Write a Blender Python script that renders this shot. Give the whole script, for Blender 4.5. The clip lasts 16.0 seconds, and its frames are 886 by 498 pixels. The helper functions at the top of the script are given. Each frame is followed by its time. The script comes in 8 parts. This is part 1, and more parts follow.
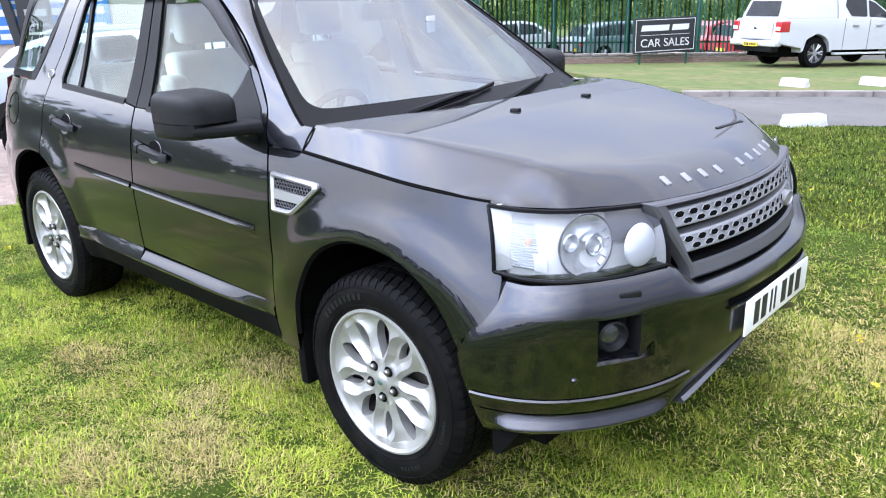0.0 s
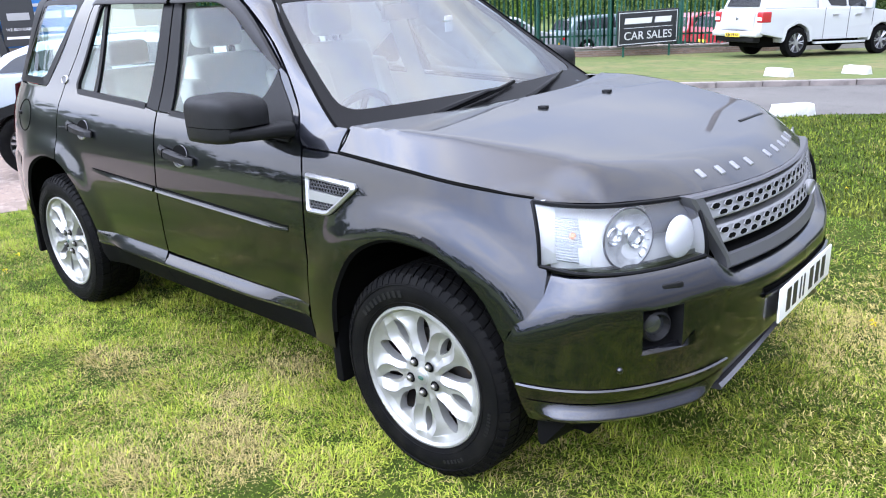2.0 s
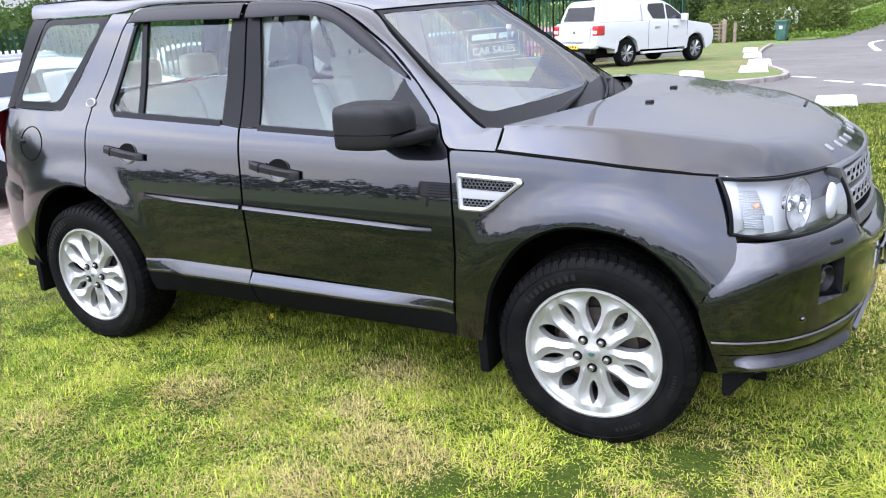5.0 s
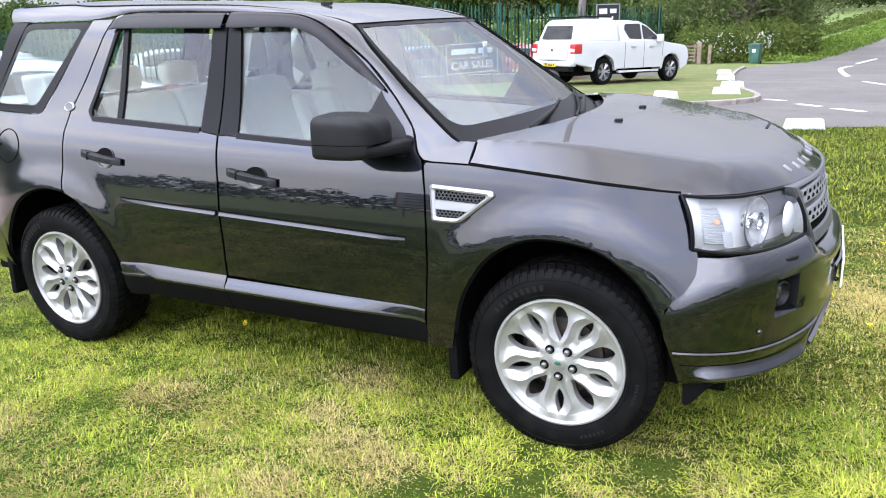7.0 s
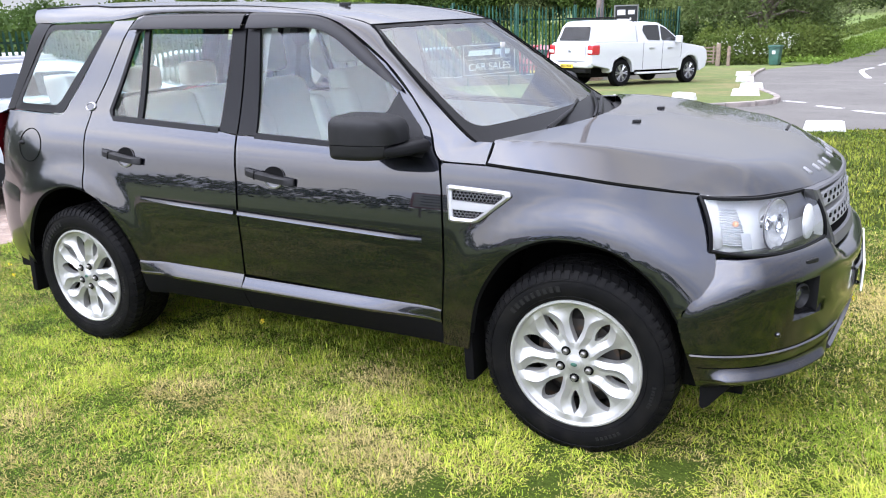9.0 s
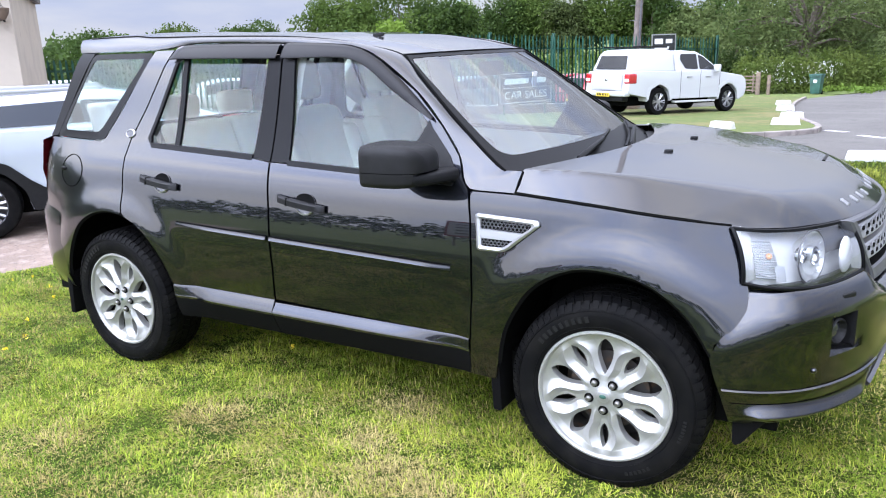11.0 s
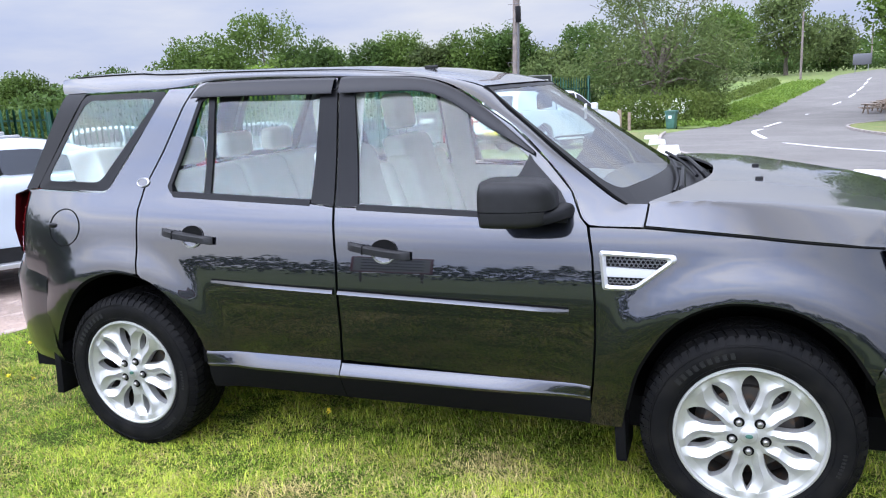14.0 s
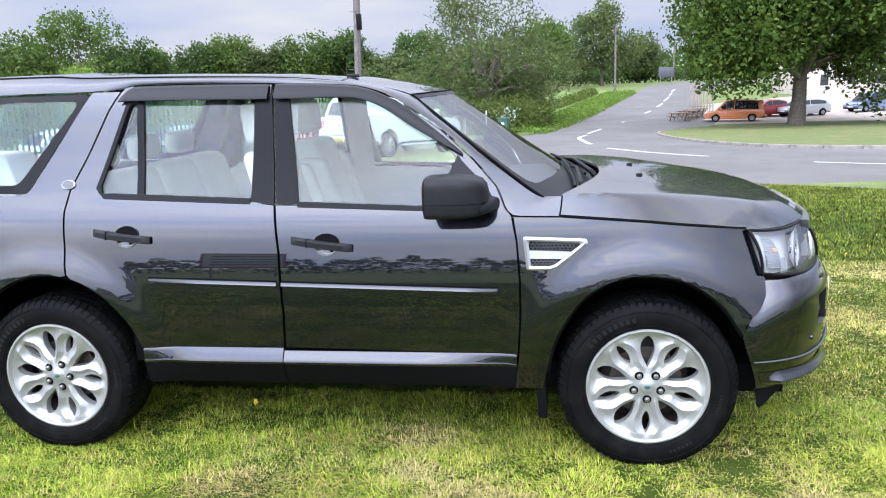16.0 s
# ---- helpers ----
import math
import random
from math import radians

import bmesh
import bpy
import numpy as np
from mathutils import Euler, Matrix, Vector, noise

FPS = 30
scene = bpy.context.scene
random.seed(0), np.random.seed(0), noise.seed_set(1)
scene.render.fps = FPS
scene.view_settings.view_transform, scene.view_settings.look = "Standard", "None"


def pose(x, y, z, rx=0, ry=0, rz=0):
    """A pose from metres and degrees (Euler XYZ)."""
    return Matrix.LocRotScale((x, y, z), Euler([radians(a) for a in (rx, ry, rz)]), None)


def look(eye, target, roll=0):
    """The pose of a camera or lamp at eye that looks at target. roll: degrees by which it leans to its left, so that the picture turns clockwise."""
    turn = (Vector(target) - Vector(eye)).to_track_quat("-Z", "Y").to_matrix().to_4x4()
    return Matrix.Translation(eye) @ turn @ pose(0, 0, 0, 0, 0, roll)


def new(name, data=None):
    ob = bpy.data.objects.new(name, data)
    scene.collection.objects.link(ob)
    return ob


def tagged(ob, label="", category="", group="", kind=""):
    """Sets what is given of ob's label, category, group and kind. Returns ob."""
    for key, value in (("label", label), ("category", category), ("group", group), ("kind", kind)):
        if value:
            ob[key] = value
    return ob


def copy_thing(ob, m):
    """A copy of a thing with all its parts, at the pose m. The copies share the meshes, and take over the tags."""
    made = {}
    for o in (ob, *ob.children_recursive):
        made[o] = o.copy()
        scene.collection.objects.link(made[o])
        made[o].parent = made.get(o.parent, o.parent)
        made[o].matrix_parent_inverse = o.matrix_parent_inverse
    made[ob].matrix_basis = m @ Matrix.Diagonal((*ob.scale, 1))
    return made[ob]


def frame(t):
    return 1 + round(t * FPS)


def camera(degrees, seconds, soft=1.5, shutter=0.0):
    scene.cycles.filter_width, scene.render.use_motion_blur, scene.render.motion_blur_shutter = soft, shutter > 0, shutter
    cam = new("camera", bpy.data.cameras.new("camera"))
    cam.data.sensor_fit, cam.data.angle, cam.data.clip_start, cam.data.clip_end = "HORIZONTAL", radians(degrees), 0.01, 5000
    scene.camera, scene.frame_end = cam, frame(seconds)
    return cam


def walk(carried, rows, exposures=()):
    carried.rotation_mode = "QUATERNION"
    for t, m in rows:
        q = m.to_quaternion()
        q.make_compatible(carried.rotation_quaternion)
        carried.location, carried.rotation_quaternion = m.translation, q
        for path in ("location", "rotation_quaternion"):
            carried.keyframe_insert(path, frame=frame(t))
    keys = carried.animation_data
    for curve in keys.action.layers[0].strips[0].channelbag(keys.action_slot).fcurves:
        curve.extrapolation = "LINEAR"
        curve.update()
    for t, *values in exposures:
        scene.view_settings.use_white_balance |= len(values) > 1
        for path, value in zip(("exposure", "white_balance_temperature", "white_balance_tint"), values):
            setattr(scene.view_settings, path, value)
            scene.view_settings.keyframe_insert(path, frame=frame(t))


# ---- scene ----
cam = camera(60.7, 16.0, soft=1.1)
PATH = [
    (0, (3.002, -2.383, 1.551), (1.704, -1.0, 0.917), -1.9),
    (0.5, (3.056, -2.427, 1.568), (1.706, -1.101, 0.922), -2.7),
    (1, (3.067, -2.365, 1.572), (1.734, -1.02, 0.932), -3.3),
    (1.5, (3.044, -2.371, 1.575), (1.753, -0.985, 0.932), -2.9),
    (2, (2.902, -2.53, 1.574), (1.637, -1.122, 0.929), -2.9),
    (2.5, (2.735, -2.634, 1.563), (1.5, -1.201, 0.911), -3.5),
    (3, (2.467, -2.686, 1.545), (1.278, -1.218, 0.888), -4.2),
    (3.5, (2.297, -2.817, 1.571), (1.183, -1.293, 0.91), -4.7),
    (3.7, (2.231, -2.896, 1.569), (1.15, -1.349, 0.907), -4.7),
    (5.8, (2.061, -3.396, 1.605), (1.188, -1.7, 1.003), -3.2),
    (6, (2.084, -3.381, 1.603), (1.214, -1.683, 1.004), -3.0),
    (6.5, (2.139, -3.353, 1.605), (1.275, -1.649, 1.014), -2.4),
    (7, (2.114, -3.368, 1.603), (1.25, -1.665, 1.011), -2.1),
    (7.5, (2.103, -3.381, 1.602), (1.236, -1.681, 1.003), -1.9),
    (8, (2.108, -3.365, 1.59), (1.232, -1.671, 0.986), -1.9),
    (8.5, (2.12, -3.367, 1.594), (1.232, -1.678, 0.994), -1.9),
    (9, (2.113, -3.373, 1.601), (1.211, -1.687, 1.013), -2.1),
    (11.5, (2.135, -3.353, 1.606), (1.129, -1.699, 1.104), -2.3),
    (12, (1.996, -3.403, 1.609), (0.982, -1.75, 1.118), -2.6),
    (12.5, (1.839, -3.461, 1.597), (0.839, -1.796, 1.122), -3.1),
    (13, (1.644, -3.469, 1.578), (0.697, -1.767, 1.125), -3.6),
    (13.5, (1.433, -3.45, 1.598), (0.587, -1.691, 1.164), -3.7),
    (14, (1.225, -3.515, 1.592), (0.534, -1.687, 1.168), -3.0),
    (14.5, (1.045, -3.605, 1.607), (0.539, -1.717, 1.182), -1.9),
    (15, (1.007, -3.742, 1.599), (0.641, -1.823, 1.169), -1.4),
    (15.5, (0.998, -3.89, 1.627), (0.701, -1.959, 1.196), -1.7),
    (16, (0.93, -3.945, 1.619), (0.652, -2.011, 1.192), -2.1),
]
walk(cam, [(t, look(eye, target, roll)) for t, eye, target, roll in PATH], [(0.0, 0.0, 6500, 10), (3.7, 0.0, 6550, 10), (6.0, 0.0, 6950, 11), (9.2, 0.0, 6950, 11), (11.8, 0.0, 6500, 10), (16.0, 0.0, 6600, 10)])

# ---- light ----
world = bpy.data.worlds.new("world")
scene.world = world
world.use_nodes = True
wn, wl = world.node_tree.nodes, world.node_tree.links
wn.clear()
w_out, w_bg = wn.new("ShaderNodeOutputWorld"), wn.new("ShaderNodeBackground")
w_sky = wn.new("ShaderNodeTexSky")
w_sky.sky_type, w_sky.sun_disc = "NISHITA", False
w_sky.sun_elevation, w_sky.sun_rotation = radians(76), radians(323)
w_sky.air_density, w_sky.dust_density = 1.0, 2.0
w_gain = wn.new("ShaderNodeVectorMath")
w_gain.operation = "SCALE"
w_gain.inputs["Scale"].default_value = 0.10
w_tc, w_map = wn.new("ShaderNodeTexCoord"), wn.new("ShaderNodeMapping")
w_map.inputs["Scale"].default_value = (1.0, 1.0, 4.5)
w_noise, w_ramp, w_mix = wn.new("ShaderNodeTexNoise"), wn.new("ShaderNodeValToRGB"), wn.new("ShaderNodeMix")
w_noise.inputs["Scale"].default_value, w_noise.inputs["Detail"].default_value = 2.2, 7.0
w_noise.inputs["Roughness"].default_value = 0.55
w_ramp.color_ramp.elements[0].position, w_ramp.color_ramp.elements[1].position = 0.36, 0.66
w_ramp.color_ramp.elements[0].color = (0.58, 0.68, 1.0, 1)
w_ramp.color_ramp.elements[1].color = (0.93, 0.96, 1.07, 1)
w_mix.data_type = "RGBA"
w_mix.inputs["Factor"].default_value = 0.88
wl.new(w_tc.outputs["Generated"], w_map.inputs["Vector"])
wl.new(w_map.outputs["Vector"], w_noise.inputs["Vector"])
wl.new(w_noise.outputs["Fac"], w_ramp.inputs["Fac"])
wl.new(w_sky.outputs["Color"], w_gain.inputs[0])
wl.new(w_gain.outputs["Vector"], w_mix.inputs["A"])
wl.new(w_ramp.outputs["Color"], w_mix.inputs["B"])
w_sep, w_lift = wn.new("ShaderNodeSeparateXYZ"), wn.new("ShaderNodeMapRange")
w_lift.inputs["From Min"].default_value, w_lift.inputs["From Max"].default_value = 0.15, 0.78
w_lift.inputs["To Min"].default_value, w_lift.inputs["To Max"].default_value = 0.78, 2.8
w_scale = wn.new("ShaderNodeVectorMath")
w_scale.operation = "SCALE"
wl.new(w_tc.outputs["Generated"], w_sep.inputs["Vector"])
wl.new(w_sep.outputs["Z"], w_lift.inputs["Value"])
wl.new(w_mix.outputs["Result"], w_scale.inputs[0])
w_dot, w_veil, w_mul = wn.new("ShaderNodeVectorMath"), wn.new("ShaderNodeMapRange"), wn.new("ShaderNodeMath")
w_dot.operation, w_mul.operation = "DOT_PRODUCT", "MULTIPLY"
w_dot.inputs[1].default_value = (-0.28, -0.90, 0.30)
w_veil.inputs["From Min"].default_value, w_veil.inputs["From Max"].default_value = 0.15, 0.95
w_veil.inputs["To Min"].default_value, w_veil.inputs["To Max"].default_value = 0.95, 4.1
wl.new(w_tc.outputs["Generated"], w_dot.inputs[0])
wl.new(w_dot.outputs["Value"], w_veil.inputs["Value"])
wl.new(w_lift.outputs["Result"], w_mul.inputs[0])
wl.new(w_veil.outputs["Result"], w_mul.inputs[1])
wl.new(w_mul.outputs["Value"], w_scale.inputs["Scale"])
wl.new(w_scale.outputs["Vector"], w_bg.inputs["Color"])
wl.new(w_bg.outputs["Background"], w_out.inputs["Surface"])
w_bg.inputs["Strength"].default_value = 1.24
sun = new("sun", bpy.data.lights.new("sun", "SUN"))
sun.data.energy, sun.data.angle, sun.data.color = 0.8, radians(90), (1.0, 0.94, 0.84)
sun.matrix_world = look((-3.0, 4.0, 20), (0, 0, 0))


# ---- materials ----
def material(name, base, rough=0.6, metal=0.0, coat=0.0, spots=(), bump=0.0, bump_scale=200.0, spread=0.0, coat_rough=0.03, shine=0.5):
    """A surface with a base colour, further colours laid in by noise (colour, scale, low, high), fine relief and a small spread from piece to piece."""
    m = bpy.data.materials.new(name)
    m.use_nodes = True
    n, l = m.node_tree.nodes, m.node_tree.links
    p = n["Principled BSDF"]
    p.inputs["Roughness"].default_value, p.inputs["Metallic"].default_value = rough, metal
    p.inputs["Coat Weight"].default_value, p.inputs["Coat Roughness"].default_value = coat, coat_rough
    p.inputs["Base Color"].default_value = (*base, 1)
    p.inputs["Specular IOR Level"].default_value = shine
    tc = n.new("ShaderNodeTexCoord")
    last = None
    for colour, size, low, high in spots:
        noise_n, ramp, mix = n.new("ShaderNodeTexNoise"), n.new("ShaderNodeMapRange"), n.new("ShaderNodeMix")
        noise_n.inputs["Scale"].default_value, noise_n.inputs["Detail"].default_value = size, 5
        ramp.inputs["From Min"].default_value, ramp.inputs["From Max"].default_value = low, high
        mix.data_type = "RGBA"
        mix.inputs["B"].default_value = (*colour, 1)
        l.new(tc.outputs["Object"], noise_n.inputs["Vector"])
        l.new(noise_n.outputs["Fac"], ramp.inputs["Value"])
        l.new(ramp.outputs["Result"], mix.inputs["Factor"])
        if last is None:
            mix.inputs["A"].default_value = (*base, 1)
        else:
            l.new(last, mix.inputs["A"])
        last = mix.outputs["Result"]
    if spread:
        info, geo, add, vary, hsv = n.new("ShaderNodeObjectInfo"), n.new("ShaderNodeNewGeometry"), n.new("ShaderNodeMath"), n.new("ShaderNodeMapRange"), n.new("ShaderNodeHueSaturation")
        add.operation = "ADD"
        l.new(info.outputs["Random"], add.inputs[0])
        l.new(geo.outputs["Random Per Island"], add.inputs[1])
        vary.inputs["From Max"].default_value = 2.0
        vary.inputs["To Min"].default_value, vary.inputs["To Max"].default_value = 1 - spread, 1 + spread
        l.new(add.outputs["Value"], vary.inputs["Value"])
        l.new(vary.outputs["Result"], hsv.inputs["Value"])
        if last is None:
            hsv.inputs["Color"].default_value = (*base, 1)
        else:
            l.new(last, hsv.inputs["Color"])
        last = hsv.outputs["Color"]
    if last is not None:
        l.new(last, p.inputs["Base Color"])
    if bump:
        bn, bu = n.new("ShaderNodeTexNoise"), n.new("ShaderNodeBump")
        bn.inputs["Scale"].default_value, bn.inputs["Detail"].default_value = bump_scale, 4
        bu.inputs["Strength"].default_value, bu.inputs["Distance"].default_value = bump, 0.01
        l.new(tc.outputs["Object"], bn.inputs["Vector"])
        l.new(bn.outputs["Fac"], bu.inputs["Height"])
        l.new(bu.outputs["Normal"], p.inputs["Normal"])
    return m


def glass(name, tint, gloss=1.0, rough=0.0):
    """A thin pane: it lets light straight through, tinted, and mirrors by its angle."""
    m = bpy.data.materials.new(name)
    m.use_nodes = True
    n, l = m.node_tree.nodes, m.node_tree.links
    n.remove(n["Principled BSDF"])
    out = n["Material Output"]
    clear, shine, mix, fres = n.new("ShaderNodeBsdfTransparent"), n.new("ShaderNodeBsdfGlossy"), n.new("ShaderNodeMixShader"), n.new("ShaderNodeFresnel")
    clear.inputs["Color"].default_value = (*tint, 1)
    shine.inputs["Roughness"].default_value = rough
    fres.inputs["IOR"].default_value = 1.5 + 0.25 * gloss
    l.new(fres.outputs["Fac"], mix.inputs["Fac"])
    l.new(clear.outputs["BSDF"], mix.inputs[1])
    l.new(shine.outputs["BSDF"], mix.inputs[2])
    l.new(mix.outputs["Shader"], out.inputs["Surface"])
    return m


def flake_paint(name, base, flake):
    """Metallic car paint: fine flakes under a clear coat."""
    m = material(name, base, 0.30, 0.90, 1.0, coat_rough=0.02)
    m.node_tree.nodes["Principled BSDF"].inputs["Coat IOR"].default_value = 1.63
    n, l = m.node_tree.nodes, m.node_tree.links
    p = n["Principled BSDF"]
    tc, vor, mix, noise_n, mr = n.new("ShaderNodeTexCoord"), n.new("ShaderNodeTexVoronoi"), n.new("ShaderNodeMix"), n.new("ShaderNodeTexNoise"), n.new("ShaderNodeMapRange")
    vor.inputs["Scale"].default_value = 900
    mix.data_type = "RGBA"
    mix.inputs["A"].default_value, mix.inputs["B"].default_value = (*base, 1), (*flake, 1)
    l.new(tc.outputs["Object"], vor.inputs["Vector"])
    l.new(vor.outputs["Distance"], mix.inputs["Factor"])
    l.new(mix.outputs["Result"], p.inputs["Base Color"])
    noise_n.inputs["Scale"].default_value, noise_n.inputs["Detail"].default_value = 3.0, 6
    mr.inputs["To Min"].default_value, mr.inputs["To Max"].default_value = 0.008, 0.035
    l.new(tc.outputs["Object"], noise_n.inputs["Vector"])
    l.new(noise_n.outputs["Fac"], mr.inputs["Value"])
    l.new(mr.outputs["Result"], p.inputs["Coat Roughness"])
    return m


PAINT = flake_paint("graphite_paint", (0.0045, 0.0052, 0.0074), (0.0135, 0.0146, 0.021))
BLACK_PLASTIC = material("black_plastic", (0.0075, 0.0075, 0.0082), 0.48, spots=[((0.011, 0.011, 0.012), 30, 0.4, 0.8)], bump=0.15, bump_scale=900, shine=0.2)
SATIN_BLACK = material("satin_black", (0.0048, 0.0048, 0.0055), 0.36, shine=0.10)
# Black rubber of the flaps; also paints the shade on the sill's lower faces.
FLAP_RUBBER_SILL_SHADE = material("flap_rubber", (0.004, 0.004, 0.0042), 0.7, bump=0.1, bump_scale=300, shine=0.05)
DEFLECTOR = material("smoked_acrylic", (0.0075, 0.0072, 0.0082), 0.28, shine=0.18)
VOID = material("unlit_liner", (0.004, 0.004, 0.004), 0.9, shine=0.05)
RUBBER = material("tyre_rubber", (0.0032, 0.0032, 0.0035), 0.6, spots=[((0.008, 0.0075, 0.007), 14, 0.45, 0.75)], bump=0.2, bump_scale=350, shine=0.07)
RUBBER_MARK = material("raised_rubber_mark", (0.010, 0.010, 0.010), 0.5, shine=0.15)
ALLOY = material("silver_alloy", (0.35, 0.35, 0.335), 0.36, 0.5, 0.3, spots=[((0.31, 0.31, 0.30), 9, 0.5, 0.8)], coat_rough=0.12)
# Iron of the brake disc; also the rim's barrel, darkened for its shade.
ALLOY_DARK = material("brake_iron", (0.06, 0.055, 0.05), 0.6, 0.6, spots=[((0.12, 0.07, 0.04), 25, 0.5, 0.7)])
CHROME = material("chrome", (0.80, 0.81, 0.83), 0.07, 1.0)
SILVER = material("satin_silver", (0.40, 0.40, 0.41), 0.30, 0.7)
GRILLE_GREY = material("grille_grey", (0.30, 0.30, 0.31), 0.38, 0.6)
GUN_GREY = material("gunmetal_plastic", (0.085, 0.085, 0.092), 0.4, 0.3)
GLASS_SIDE = glass("side_window_glass", (0.86, 0.98, 0.94), 0.2)
GLASS_SCREEN = glass("windscreen_glass", (0.72, 0.88, 0.90), 4.5)
GLASS_LAMP = glass("lamp_lens", (0.96, 0.97, 0.98))
LAMP_WHITE = material("lamp_reflector", (0.60, 0.61, 0.61), 0.25, 0.15, coat=0.5)
LAMP_SILVER = material("bright_reflector", (0.66, 0.67, 0.67), 0.30, 0.6, spots=[((0.48, 0.49, 0.50), 45, 0.45, 0.65)])
LAMP_PALE = material("frosted_lamp_cover", (0.56, 0.57, 0.58), 0.35, coat=0.4)
LAMP_CHROME = material("lamp_chrome", (0.90, 0.91, 0.92), 0.16, 1.0)
NUT = material("dull_nut_steel", (0.20, 0.195, 0.18), 0.35, 0.8)
FOG_GLASS = material("fog_lamp_glass", (0.03, 0.032, 0.036), 0.10, 0.2, coat=0.8)
LENS_GREY = material("grey_lens", (0.42, 0.44, 0.45), 0.08, 0.4, coat=1.0)
AMBER = material("amber_bulb", (0.75, 0.33, 0.16), 0.3)
RED_LENS = material("red_lamp_lens", (0.40, 0.012, 0.016), 0.12, coat=1.0)
CREAM = material("cream_leather", (0.70, 0.70, 0.64), 0.5, spots=[((0.58, 0.56, 0.50), 12, 0.4, 0.7)], bump=0.15, bump_scale=160)
CREAM_TRIM = material("pale_trim", (0.66, 0.65, 0.61), 0.7, spots=[((0.57, 0.56, 0.52), 8, 0.4, 0.7)])
DASH = material("dark_dashboard", (0.06, 0.058, 0.056), 0.6, bump=0.1, bump_scale=500)
PLATE_WHITE = material("plate_white", (0.80, 0.80, 0.78), 0.3)
PLATE_YELLOW = material("plate_yellow", (0.78, 0.55, 0.06), 0.35)
INK = material("black_ink", (0.012, 0.012, 0.012), 0.5)
WHITE_CAR = material("white_car_paint", (0.48, 0.49, 0.50), 0.3, coat=1.0)
SILVER_WHITE = material("pearl_white_paint", (0.40, 0.44, 0.50), 0.3, 0.1, coat=1.0)
DARK_GLASS = material("dark_window", (0.014, 0.016, 0.018), 0.05, coat=0.5)
FAR_GRASS = material("rough_grass", (0.105, 0.145, 0.026), 0.95, spots=[((0.075, 0.110, 0.020), 0.5, 0.4, 0.65), ((0.165, 0.170, 0.045), 2.2, 0.5, 0.72), ((0.050, 0.075, 0.014), 30, 0.5, 0.72)], bump=0.8, bump_scale=60)
GRASS_SOIL = material("turf", (0.030, 0.046, 0.008), 0.95, spots=[((0.042, 0.060, 0.010), 0.8, 0.38, 0.62), ((0.090, 0.075, 0.026), 2.2, 0.58, 0.72), ((0.016, 0.024, 0.005), 24, 0.5, 0.75)], bump=0.8, bump_scale=60, shine=0.05)
FIELD = material("meadow", (0.100, 0.150, 0.026), 0.95, spots=[((0.135, 0.160, 0.040), 0.05, 0.4, 0.65), ((0.05, 0.08, 0.016), 0.6, 0.5, 0.8)], bump=0.6, bump_scale=3)
VERGE = material("verge_turf", (0.088, 0.112, 0.020), 0.95, spots=[((0.150, 0.125, 0.045), 0.7, 0.46, 0.66), ((0.052, 0.080, 0.014), 3.5, 0.45, 0.7), ((0.150, 0.135, 0.060), 9, 0.62, 0.8)], bump=0.8, bump_scale=30)
ASPHALT = material("asphalt", (0.090, 0.083, 0.076), 0.88, spots=[((0.116, 0.108, 0.099), 0.35, 0.4, 0.65), ((0.062, 0.058, 0.054), 2.2, 0.55, 0.8), ((0.128, 0.120, 0.112), 120, 0.55, 0.8)], bump=0.4, bump_scale=150)
YARD = material("pinkish_yard_surface", (0.260, 0.190, 0.150), 0.9, spots=[((0.175, 0.130, 0.105), 0.9, 0.4, 0.62), ((0.32, 0.255, 0.215), 7, 0.5, 0.7), ((0.11, 0.09, 0.085), 38, 0.55, 0.72)], bump=0.5, bump_scale=110)
FOOTWAY = material("buff_footway", (0.33, 0.28, 0.23), 0.9, spots=[((0.26, 0.22, 0.18), 1.2, 0.4, 0.7), ((0.40, 0.35, 0.30), 50, 0.5, 0.75)], bump=0.4, bump_scale=100)
KERB = material("weathered_kerb", (0.24, 0.21, 0.19), 0.9, spots=[((0.15, 0.13, 0.12), 5, 0.45, 0.7)], bump=0.4, bump_scale=70, spread=0.25)
ROAD_WHITE = material("worn_road_paint", (0.62, 0.62, 0.60), 0.8, spots=[((0.30, 0.30, 0.30), 18, 0.52, 0.7)])
BLOCK_WHITE = material("whitewashed_concrete", (0.56, 0.56, 0.54), 0.85, spots=[((0.42, 0.40, 0.36), 6, 0.55, 0.75), ((0.55, 0.54, 0.50), 30, 0.5, 0.8)], bump=0.5, bump_scale=40)
FENCE_GREEN = material("green_palisade", (0.010, 0.085, 0.055), 0.45, spots=[((0.006, 0.05, 0.035), 1.2, 0.4, 0.7)], coat=0.2)
BRICK = material("brick", (0.20, 0.13, 0.10), 0.9, spots=[((0.28, 0.24, 0.20), 3, 0.45, 0.7)], bump=0.4, bump_scale=60, spread=0.3)
MORTAR = material("mortar", (0.26, 0.25, 0.23), 0.95, bump=0.3, bump_scale=80)
SIGN_BLACK = material("sign_black", (0.018, 0.020, 0.022), 0.4)
SIGN_WHITE = material("sign_white", (0.60, 0.60, 0.59), 0.5)
WOOD = material("weathered_wood", (0.20, 0.15, 0.11), 0.85, spots=[((0.12, 0.09, 0.07), 6, 0.4, 0.7)], bump=0.4, bump_scale=50)
POLE_WOOD = material("creosoted_pole", (0.11, 0.09, 0.08), 0.85, spots=[((0.18, 0.15, 0.13), 4, 0.4, 0.7)], bump=0.4, bump_scale=40)
BIN_GREEN = material("green_bin_plastic", (0.030, 0.10, 0.075), 0.5, spots=[((0.02, 0.06, 0.045), 3, 0.4, 0.7)])
